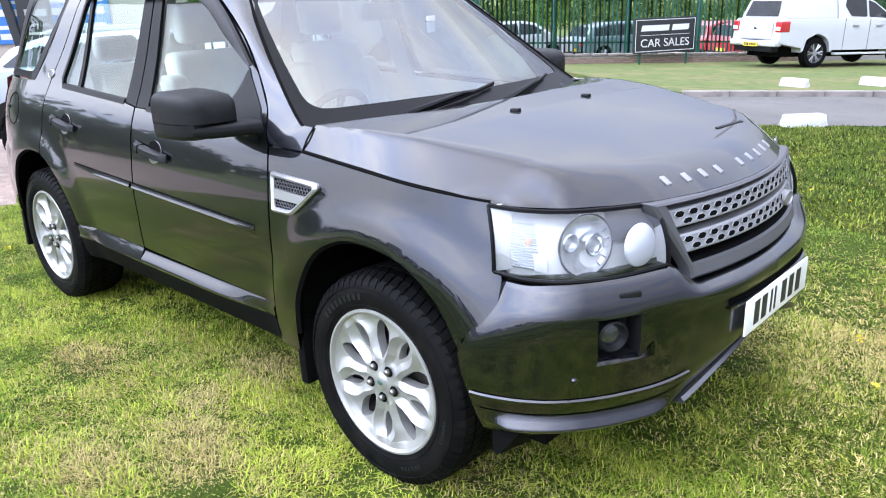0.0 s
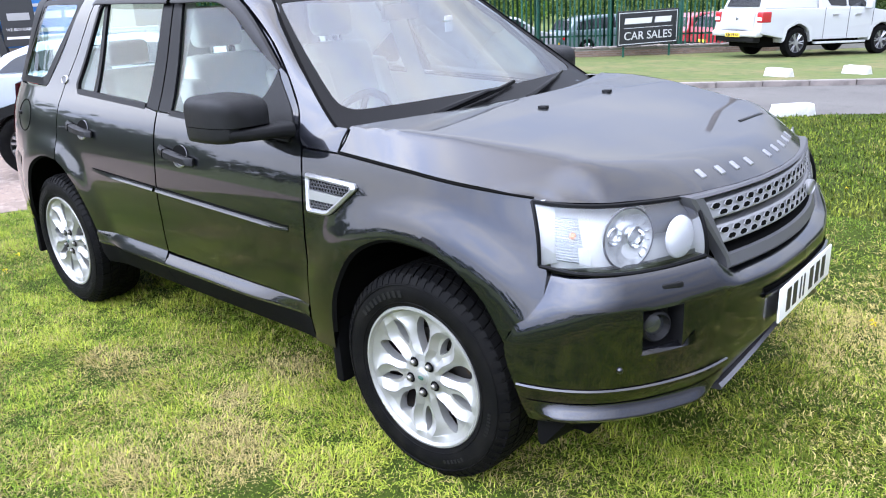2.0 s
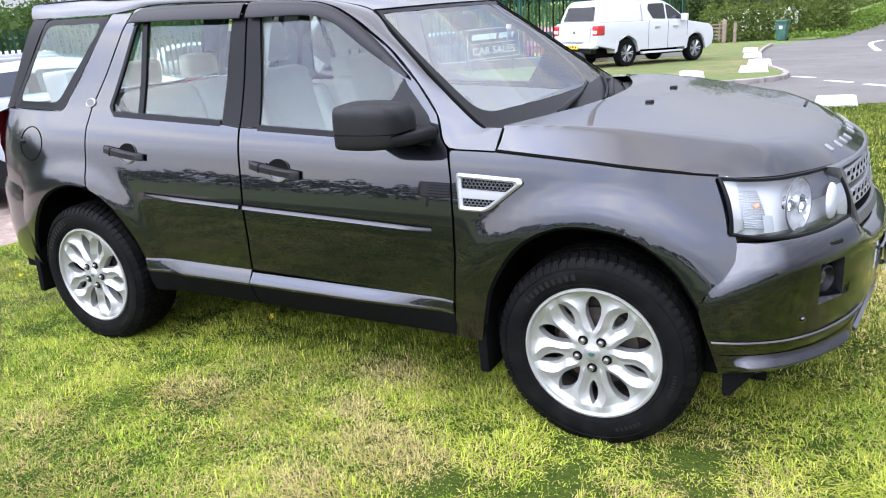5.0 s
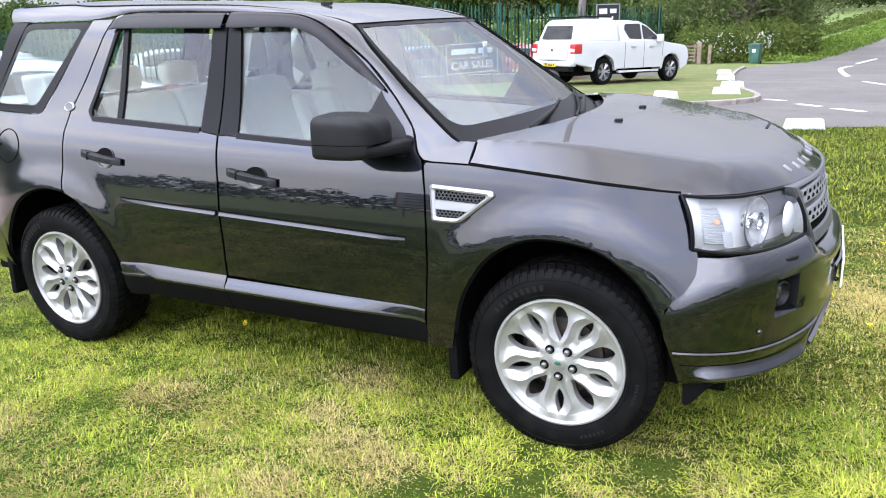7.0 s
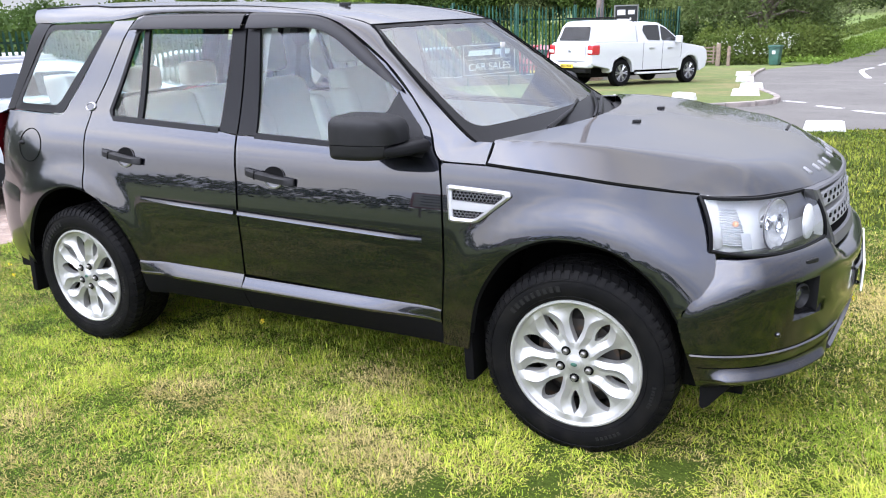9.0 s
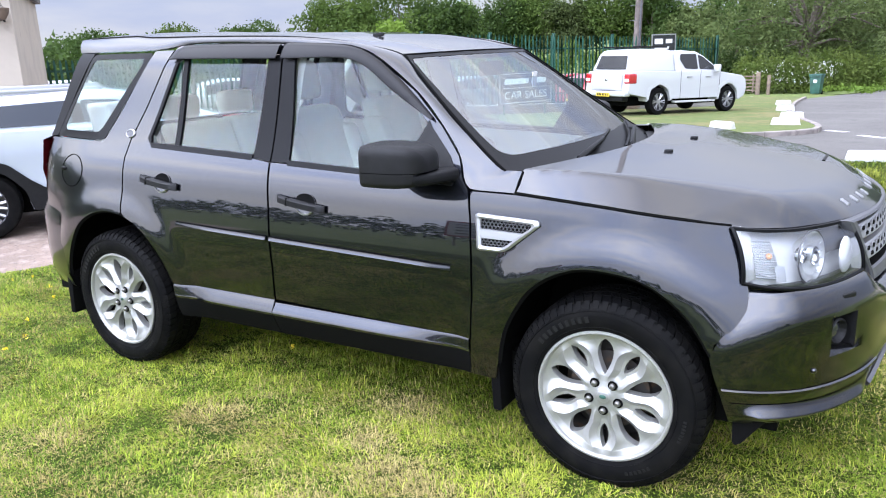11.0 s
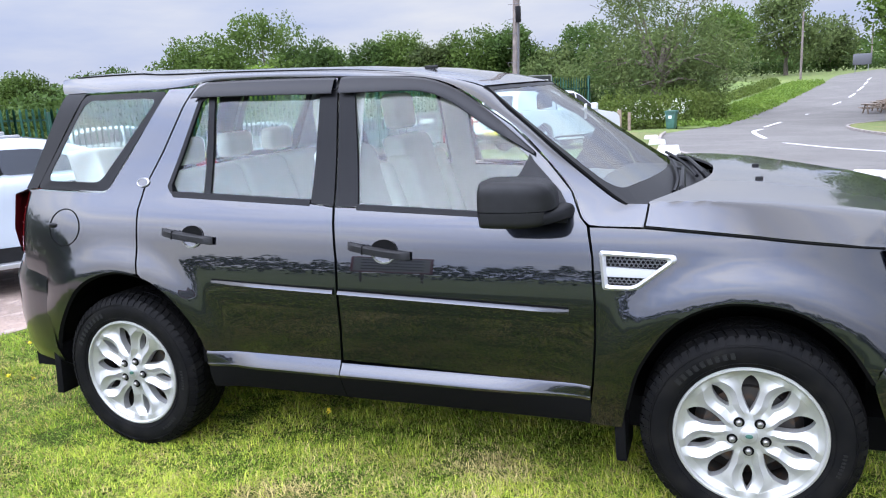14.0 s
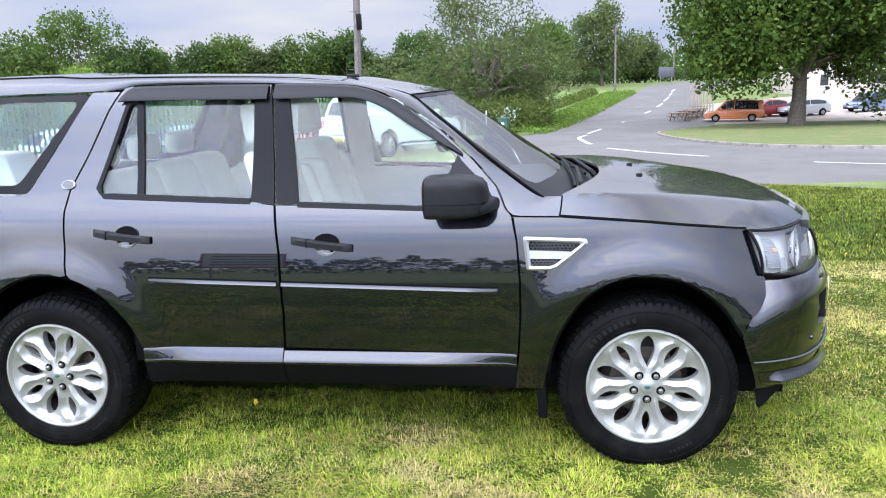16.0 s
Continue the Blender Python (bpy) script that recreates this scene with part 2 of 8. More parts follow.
BARK = material("bark", (0.085, 0.068, 0.052), 0.95, spots=[((0.14, 0.12, 0.10), 7, 0.45, 0.7)], bump=0.9, bump_scale=25)
RENDER_CREAM = material("cream_render", (0.46, 0.41, 0.345), 0.9, spots=[((0.38, 0.34, 0.29), 1.1, 0.45, 0.7), ((0.34, 0.30, 0.26), 3.5, 0.62, 0.8)], bump=0.3, bump_scale=60)
SLATE = material("roof_edge_dark", (0.05, 0.05, 0.055), 0.7, spots=[((0.09, 0.09, 0.09), 4, 0.4, 0.7)])
BLUE_SIGN = material("blue_sign", (0.035, 0.18, 0.50), 0.45)
ORANGE_CAR = material("orange_car_paint", (0.52, 0.16, 0.05), 0.3, coat=1.0)
RED_CAR = material("red_car_paint", (0.36, 0.02, 0.03), 0.3, coat=1.0)
SILVER_CAR = material("silver_car_paint", (0.45, 0.48, 0.50), 0.3, 0.4, coat=1.0)
TEAL_CAR = material("dark_teal_paint", (0.10, 0.15, 0.16), 0.3, 0.2, coat=1.0)
BLUE_CAR = material("blue_grey_paint", (0.14, 0.19, 0.30), 0.3, 0.3, coat=1.0)
BLACK_CAR = material("black_car_paint", (0.02, 0.02, 0.022), 0.3, coat=1.0)


def leaf_material(name, base, light, spread=0.35, through_light=0.35):
    """Thin leaves: part of the light passes through them."""
    m = material(name, base, 0.55, spots=[(light, 0.6, 0.4, 0.65)], spread=spread)
    n, l = m.node_tree.nodes, m.node_tree.links
    p, out = n["Principled BSDF"], n["Material Output"]
    p.inputs["Specular IOR Level"].default_value = 0.12
    thin, mix = n.new("ShaderNodeBsdfTranslucent"), n.new("ShaderNodeMixShader")
    mix.inputs["Fac"].default_value = through_light
    l.new(p.inputs["Base Color"].links[0].from_socket, thin.inputs["Color"])
    l.new(p.outputs["BSDF"], mix.inputs[1])
    l.new(thin.outputs["BSDF"], mix.inputs[2])
    l.new(mix.outputs["Shader"], out.inputs["Surface"])
    return m


LEAF_MID = leaf_material("mid_green_leaves", (0.062, 0.104, 0.022), (0.105, 0.155, 0.034))
LEAF_DARK = leaf_material("dark_green_leaves", (0.040, 0.072, 0.018), (0.066, 0.108, 0.026))
LEAF_WILLOW = leaf_material("willow_leaves", (0.070, 0.100, 0.032), (0.125, 0.158, 0.055), 0.6)
LEAF_PALE = leaf_material("pale_green_leaves", (0.11, 0.18, 0.030), (0.17, 0.25, 0.045))
LEAF_CHESTNUT = leaf_material("chestnut_leaves", (0.046, 0.088, 0.014), (0.095, 0.148, 0.026), 0.5)
LEAF_HEDGE = leaf_material("hedge_leaves", (0.085, 0.125, 0.026), (0.145, 0.185, 0.045))
BLADE = leaf_material("grass_blades", (0.094, 0.150, 0.014), (0.155, 0.216, 0.021), 1.0, 0.18)
LIME = leaf_material("lime_grass_blades", (0.200, 0.248, 0.026), (0.285, 0.310, 0.046), 1.0, 0.18)
STRAW = leaf_material("dry_grass_blades", (0.34, 0.275, 0.10), (0.46, 0.38, 0.16), 0.9, 0.18)
FLOWER_WHITE = material("white_umbels", (0.72, 0.74, 0.66), 0.8)
FLOWER_YELLOW = material("yellow_flowers", (0.80, 0.62, 0.03), 0.6)


# ---- building helpers ----
def part(name, bm, mat, parent=None, label="", smooth=40):
    """One mesh object from a bmesh, smooth but for edges sharper than the angle."""
    me = bpy.data.meshes.new(name)
    bm.normal_update()
    bm.to_mesh(me)
    bm.free()
    return mesh_part(name, me, mat, parent, label, smooth)


def mesh_part(name, me, mat, parent=None, label="", smooth=40):
    for m in mat if isinstance(mat, (list, tuple)) else [mat]:
        me.materials.append(m)
    if smooth:
        me.shade_smooth()
        me.set_sharp_from_angle(angle=radians(smooth))
    ob = new(name, me)
    if parent is not None:
        ob.parent = parent
    if label:
        tagged(ob, label)
    return ob


def thing(name, label, category, m=None, group="", kind=""):
    ob = tagged(new(name), label, category, group, kind)
    ob.empty_display_size = 0.2
    if m is not None:
        ob.matrix_basis = m
    return ob


def box(bm, lo, hi, bevel=0.0, segments=2):
    """A box between two corners, added to bm."""
    lo, hi = Vector(lo), Vector(hi)
    r = bmesh.ops.create_cube(bm, size=1, matrix=Matrix.Translation((lo + hi) / 2) @ Matrix.Diagonal((*(hi - lo), 1)))
    if bevel:
        edges = list({e for v in r["verts"] for e in v.link_edges})
        bmesh.ops.bevel(bm, geom=edges, offset=bevel, segments=segments, affect="EDGES", profile=0.6)
    return bm


def new_box(lo, hi, bevel=0.0, segments=2):
    return box(bmesh.new(), lo, hi, bevel, segments)


def tube(bm, pts, radius, sides=8, cap=True):
    """A round bar along points; radius may be one number or one for each point."""
    pts = [Vector(p) for p in pts]
    radii = radius if isinstance(radius, (list, tuple)) else [radius] * len(pts)
    rings = []
    for i, p in enumerate(pts):
        d = (pts[min(i + 1, len(pts) - 1)] - pts[max(i - 1, 0)]).normalized()
        a = d.orthogonal().normalized() if i == 0 else (a - d * a.dot(d)).normalized()
        b = d.cross(a)
        rings.append([bm.verts.new(p + radii[i] * (math.cos(2 * math.pi * k / sides) * a + math.sin(2 * math.pi * k / sides) * b)) for k in range(sides)])
    for r, s in zip(rings, rings[1:]):
        for k in range(sides):
            bm.faces.new((r[k], r[(k + 1) % sides], s[(k + 1) % sides], s[k]))
    if cap:
        bm.faces.new(rings[0][::-1])
        bm.faces.new(rings[-1])
    return bm


def grid(bm, rows, close=False):
    """Faces between rows of points of one length."""
    vs = [[bm.verts.new(p) for p in row] for row in rows]
    for r, s in zip(vs, vs[1:]):
        n = len(r)
        for k in range(n if close else n - 1):
            bm.faces.new((r[k], r[(k + 1) % n], s[(k + 1) % n], s[k]))
    return vs


def revolve(bm, profile, sides, axis="y", centre=(0, 0, 0)):
    """Turns a profile of (radius, along) round the y axis."""
    c = Vector(centre)
    rows = []
    for k in range(sides):
        a = 2 * math.pi * k / sides
        rows.append([c + Vector((r * math.cos(a), h, r * math.sin(a))) for r, h in profile])
    rows.append(rows[0])
    vs = grid(bm, rows)
    bmesh.ops.remove_doubles(bm, verts=bm.verts, dist=1e-6)
    bmesh.ops.recalc_face_normals(bm, faces=bm.faces)
    return bm


def lerp_list(table, x):
    xs, ys = zip(*table)
    return float(np.interp(x, xs, ys))


def curve_points(pts, n, closed=False):
    """n points evenly along a smooth curve through pts (Catmull-Rom)."""
    p = [Vector(q) for q in pts]
    out = []
    seg = len(p) - 1
    for i in range(seg):
        a, b, c, d = p[max(i - 1, 0)], p[i], p[i + 1], p[min(i + 2, seg)]
        for k in range(16):
            t = k / 16
            out.append(0.5 * (2 * b + (c - a) * t + (2 * a - 5 * b + 4 * c - d) * t * t + (3 * b - a - 3 * c + d) * t ** 3))
    out.append(p[-1])
    ls = np.r_[0, np.cumsum([(v - u).length for u, v in zip(out, out[1:])])]
    arr = np.array([list(v) for v in out])
    at = np.linspace(0, ls[-1], n)
    return [Vector([float(np.interp(s, ls, arr[:, j])) for j in range(arr.shape[1])]) for s in at]


def cut_sheet(bm, us, vs):
    """Cuts a flat outline in the x-y plane along lines of x and of y."""
    for axis, values in ((0, us), (1, vs)):
        for value in values:
            co, no = [0, 0, 0], [0, 0, 0]
            co[axis], no[axis] = value, 1
            bmesh.ops.bisect_plane(bm, geom=bm.verts[:] + bm.edges[:] + bm.faces[:], plane_co=co, plane_no=no, dist=1e-6)


def outline_face(bm, pts):
    return bm.faces.new([bm.verts.new((p[0], p[1], 0)) for p in pts])


def rounded(pts, radius, n=4):
    """The outline with its corners rounded; radius one number or one for each corner."""
    out = []
    k = len(pts)
    for i in range(k):
        a, b, c = (Vector(pts[j % k][:2]) for j in (i - 1, i, i + 1))
        r = radius[i] if isinstance(radius, (list, tuple)) else radius
        u, v = (a - b), (c - b)
        d = min(r, 0.45 * u.length, 0.45 * v.length)
        if d <= 1e-5:
            out.append(tuple(b))
            continue
        p, q = b + u.normalized() * d, b + v.normalized() * d
        for j in range(n + 1):
            t = j / n
            w = p * (1 - t) ** 2 + 2 * b * t * (1 - t) + q * t * t
            out.append(tuple(w))
    return out


# ---- ground ----
def land(x, y):
    """The height of the ground: level under the car, falling to the junction, rising to the far hill."""
    z = -0.044 * min(max(y - 1.0, 0.0), 52.0)
    s = min(max((y - 55) / 95, 0), 1)
    z += 2.6 * s * s * (3 - 2 * s)
    s = min(max((y - 150) / 400, 0), 1)
    return z + 9.0 * s * s


def draped(name, pts, lift, mat, label, category, thick=0.0, xs=(), more=()):
    bm = bmesh.new()
    outline_face(bm, pts)
    ylo, yhi = min(p[1] for p in pts), max(p[1] for p in pts)
    cut_sheet(bm, xs, [v for v in (1, 53, 55, 65, 75, 85, 95, 105, 115, 125, 135, 150, 200, 280, 360, 450, *more) if ylo < v < yhi])
    for v in bm.verts:
        v.co.z = land(v.co.x, v.co.y) + lift
    bmesh.ops.recalc_face_normals(bm, faces=bm.faces)
    if sum(q.normal.z * q.calc_area() for q in bm.faces) < 0:
        bmesh.ops.reverse_faces(bm, faces=bm.faces)
    if thick:
        edges = [e for e in bm.edges if e.is_boundary]
        r = bmesh.ops.extrude_edge_only(bm, edges=edges)
        bmesh.ops.translate(bm, verts=[v for v in r["geom"] if isinstance(v, bmesh.types.BMVert)], vec=(0, 0, -thick))
    ob = part(name, bm, mat, smooth=30)
    return tagged(ob, label, category, kind="structure")


draped("ground", [(-500, -200), (500, -200), (500, 550), (-500, 550)], 0.0, FAR_GRASS, "wide grassy ground falling away towards a road junction", "ground", xs=range(-480, 500, 40))
NEAR_EDGE = [(-3.3, 6.9), (-0.9, 8.5), (0.5, 9.6), (1.7, 10.5), (3.0, 11.15), (4.4, 11.05), (6.5, 9.5), (10, 7.0), (30, -6)]
KERB_LEFT = [(-3.75, 11.75), (-2.4, 13.0), (-0.95, 14.25), (0.1, 15.35), (0.62, 16.6), (0.45, 18.4), (-0.15, 21), (-0.85, 24.5), (-1.7, 34.5), (-2.0, 42.0)]
KERB_RIGHT = [(40, 5.5), (22, 14.5), (11.5, 21.8), (9.2, 23.9), (8.05, 27.0), (7.3, 33.0), (7.35, 41.0), (8.2, 47.5), (10.5, 53.0), (14, 57)]
ROAD_LEFT = [(-2.0, 42.0), (-0.7, 49.9), (2.3, 62.4), (5.3, 73.6), (9.8, 93.6), (13.2, 109), (16.5, 125), (26, 150)]
ROAD_RIGHT = [(14, 57), (15.2, 66), (16.5, 80), (20.5, 100), (24.5, 113), (33, 128), (44, 146)]
draped("lawn", [(10, -9), (10, 7.0)] + NEAR_EDGE[-3:0:-1] + [(-3.25, 6.8), (-3.25, 2.2), (-3.5, 0.3), (-3.9, -0.55), (-5.1, -3.2), (-7.9, -9)], 0.003, GRASS_SOIL, "uneven mown lawn with thin dry patches", "lawn")
road_outline = [(-30, -9), (-11, 1.5)] + NEAR_EDGE + [(60, -20), (60, -6)] + KERB_RIGHT + ROAD_RIGHT + [(60, 163), (56, 170)] + ROAD_LEFT[::-1] + KERB_LEFT[::-1] + [(-9, 8.6), (-30, -2)]
draped("road", road_outline, 0.012, ASPHALT, "worn grey asphalt road junction with faded white markings", "road")
draped("yard", [(-3.55, 0.3), (-3.95, -0.55), (-5.2, -3.2), (-8, -9), (-60, -9), (-60, 41), (-7.7, 41), (-4.2, 30), (-11.7, 19.1), (-11.0, 16.9), (-11.0, 14.7), (-7.6, 13.05), (-4.2, 10.8), (-3.3, 6.9), (-3.3, 2.2)], 0.006, YARD, "pinkish-grey gravelly car sales yard", "yard")
draped("footway", [(-3.4, 11.0), (-3.75, 11.8), (-7.4, 14.3), (-11, 16.8), (-11, 14.6), (-7.6, 13.0)], 0.02, FOOTWAY, "narrow buff footway beside the grass verge", "footway")
draped("footway_far", [(-1.9, 41.8), (-2.2, 44.4), (-6.6, 46.6), (-6.6, 43.6)], 0.02, FOOTWAY, "buff footway running to the field gate", "footway")
draped("car_park", [(11.2, 58.5), (14.5, 56.6), (22, 58), (60, 52), (95, 80), (90, 120), (40, 100), (17.5, 84), (15.8, 68)], 0.014, FOOTWAY, "pale tarmac car park beyond the large tree", "car park")
verge_left = KERB_LEFT + [(-6.6, 43.6), (-7.5, 41.0), (-4.0, 29.8), (-11.6, 18.9), (-10.2, 16.6), (-7.4, 14.35)]
draped("verge_left", verge_left, 0.10, VERGE, "dry patchy grass verge inside a kerb", "verge", thick=0.14)
verge_right = KERB_RIGHT + [(22, 56.5), (60, 50), (60, 4)]
draped("verge_right", verge_right, 0.10, VERGE, "mown grass island round a large tree", "verge", thick=0.14)


# ---- the car: its side surface, seen as y over x and z ----
SIDE_Z = (0.20, 0.33, 0.42, 0.50, 0.62, 0.78, 0.90, 1.0, 1.08, 1.15, 1.19, 1.335, 1.57, 1.62, 1.66, 1.70)
SIDE_Y = (0.86, 0.895, 0.912, 0.925, 0.935, 0.938, 0.925, 0.908, 0.885, 0.850, 0.828, 0.768, 0.686, 0.664, 0.635, 0.56)
SOFT_Z = np.linspace(0.05, 1.85, 361)
SOFT_Y = np.interp(SOFT_Z, SIDE_Z, SIDE_Y)
for _ in range(60):
    SOFT_Y[1:-1] = 0.25 * SOFT_Y[:-2] + 0.5 * SOFT_Y[1:-1] + 0.25 * SOFT_Y[2:]
AXLE, HUB_Z = 1.33, 0.36
ARCH_F = [(0.915, 0.42), (0.925, 0.47), (0.961, 0.593), (1.064, 0.749), (1.197, 0.827), (1.328, 0.842), (1.48, 0.812), (1.611, 0.716), (1.698, 0.59)]
ARCH_R = [(-1.772, 0.43), (-1.708, 0.565), (-1.558, 0.757), (-1.394, 0.839), (-1.218, 0.843), (-1.056, 0.776), (-0.921, 0.632), (-0.872, 0.515)]


def smooth_line(pts, n):
    return [(p.x, p.y) for p in curve_points([(x, z, 0) for x, z in pts], n)]


ARCH_F, ARCH_R = smooth_line(ARCH_F, 26), smooth_line(ARCH_R, 26)
DOOR_ARCH = [p for p in ARCH_R if p[0] > -1.186]
QUARTER_ARCH = [p for p in ARCH_R if p[0] < -1.192]
FLARE = 0.024


def smooth_step(v):
    v = min(max(v, 0.0), 1.0)
    return v * v * (3 - 2 * v)


def side_y(x, z):
    """Half the car's width at a height and a place along it."""
    w = float(np.interp(z, SOFT_Z, SOFT_Y))
    if x > 1.3:
        w -= 0.092 * ((x - 1.3) / 0.42) ** 2 * min(max((z - 0.50) / 0.50, 0), 1)
    if x < -1.5:
        w -= 0.08 * ((-1.5 - x) / 0.47) ** 2
    for cx in (AXLE, -AXLE):
        r = math.hypot(x - cx, z - HUB_Z)
        w += FLARE * smooth_step(1 - (r - 0.50) / 0.13) * smooth_step((r - 0.3) / 0.1)
    return w


def on_side(x, z, out=0.0, s=-1):
    return Vector((x, s * (side_y(x, z) + out), z))


def side_panel(pts, out=0.0, dx=0.05, dz=0.035, flange=0.022, s=-1, lip=0.003):
    """A pressed panel on the car's side, from its outline in x and z, with folded edges."""
    bm = bmesh.new()
    outline_face(bm, pts)
    xs, zs = [p[0] for p in pts], [p[1] for p in pts]
    cut_sheet(bm, np.arange(min(xs) + dx / 2, max(xs), dx), np.arange(min(zs) + dz / 2, max(zs), dz))
    for v in bm.verts:
        v.co = on_side(v.co.x, v.co.y, out, s)
    bmesh.ops.recalc_face_normals(bm, faces=bm.faces)
    if sum(q.normal.y * q.calc_area() for q in bm.faces) * s < 0:
        bmesh.ops.reverse_faces(bm, faces=bm.faces)
    if flange:
        for step in ((lip, flange) if lip else (flange,)):
            edges = [e for e in bm.edges if e.is_boundary]
            r = bmesh.ops.extrude_edge_only(bm, edges=edges)
            new_verts = [v for v in r["geom"] if isinstance(v, bmesh.types.BMVert)]
            bmesh.ops.translate(bm, verts=new_verts, vec=(0, -s * step, 0))
    return bm


def strip_between(a, b, n=3, bulge=0.0, centre=None):
    """A band from one line of points to another, bulged outwards."""
    rows = []
    for k in range(n + 1):
        t = k / n
        row = []
        for p, q in zip(a, b):
            v = p.lerp(q, t)
            if bulge:
                d = Vector((0, v.y, max(v.z - 1.0, 0.2) * 0.8))
                v = v + d.normalized() * bulge * 4 * t * (1 - t)
            row.append(v)
        rows.append(row)
    bm = bmesh.new()
    grid(bm, rows)
    bmesh.ops.recalc_face_normals(bm, faces=bm.faces)
    if sum((q.normal.y * q.calc_center_median().y + q.normal.z * 0.3) * q.calc_area() for q in bm.faces) < 0:
        bmesh.ops.reverse_faces(bm, faces=bm.faces)
    return bm


def fold(bm, vec, only=None):
    edges = [e for e in bm.edges if e.is_boundary and (only is None or only(e))]
    r = bmesh.ops.extrude_edge_only(bm, edges=edges)
    bmesh.ops.translate(bm, verts=[v for v in r["geom"] if isinstance(v, bmesh.types.BMVert)], vec=vec)
    return bm


suv = thing("suv", "graphite grey five-door off-road estate car parked on grass", "car")

ROOF_LINE = [(-2.06, 1.722), (-1.75, 1.737), (-1.40, 1.738), (-1.27, 1.724), (-0.77, 1.712), (-0.30, 1.693), (-0.03, 1.671), (0.15, 1.641), (0.34, 1.594), (0.42, 1.572)]
SCREEN_EDGE = [(0.335, 0.600, 1.574), (0.46, 0.662, 1.476), (0.68, 0.752, 1.305), (0.87, 0.815, 1.165), (0.94, 0.832, 1.151)]
FRONT_TOP = [(-0.265, 1.642), (0.026, 1.627), (0.153, 1.608), (0.275, 1.557), (0.472, 1.430), (0.616, 1.300), (0.711, 1.195), (0.750, 1.107), (0.775, 1.079)]
FRONT_TOP_IN = [(0.70, 1.092), (0.715, 1.13), (0.675, 1.195), (0.585, 1.282), (0.445, 1.405), (0.255, 1.532), (0.14, 1.583), (0.02, 1.602), (-0.255, 1.617)]
REAR_SHUT = [(-0.985, 1.648), (-1.041, 1.551), (-1.123, 1.362), (-1.198, 1.21), (-1.212, 1.118), (-1.195, 0.895), (-1.188, 0.850)]

RAIL_TOP = [(-2.0, 0.53, 1.696), (-1.75, 0.575, 1.713), (-1.35, 0.59, 1.713), (-1.2, 0.595, 1.702), (-0.77, 0.605, 1.692), (-0.3, 0.61, 1.674), (-0.03, 0.61, 1.651), (0.15, 0.607, 1.621)]

front_door_line = [(-0.212, 0.516), (0.797, 0.500), (0.806, 0.668), (0.806, 0.813), (0.795, 0.974)] + FRONT_TOP[::-1] + FRONT_TOP_IN[::-1] + [(0.40, 1.108), (-0.13, 1.131), (-0.232, 1.133), (-0.209, 0.932), (-0.203, 0.66)]
rear_door_line = [(-0.223, 0.516), (-0.214, 0.66), (-0.220, 0.932), (-0.243, 1.133), (-0.35, 1.146), (-1.015, 1.176), (-1.060, 1.190), (-1.072, 1.215), (-0.958, 1.578), (-0.93, 1.602), (-0.285, 1.598), (-0.285, 1.641), (-0.955, 1.655)] + REAR_SHUT + DOOR_ARCH
wing_line = [(0.785, 0.345), (0.900, 0.345)] + ARCH_F + [(1.705, 0.632), (1.768, 0.688), (1.790, 0.741), (1.788, 0.806), (1.718, 1.004), (1.327, 1.045), (0.975, 1.071), (0.787, 1.074), (0.803, 0.974), (0.815, 0.813), (0.815, 0.668), (0.806, 0.515)]
quarter_line = QUARTER_ARCH + [(-1.196, 0.846), (-1.204, 0.895), (-1.221, 1.118), (-1.207, 1.212), (-1.132, 1.364), (-1.050, 1.553), (-1.003, 1.634), (-1.138, 1.634), (-1.402, 1.206), (-1.43, 1.188), (-1.90, 1.194), (-1.968, 1.192), (-1.952, 0.906), (-1.946, 0.835), (-1.85, 0.74), (-1.778, 0.71), (-1.80, 0.55)]

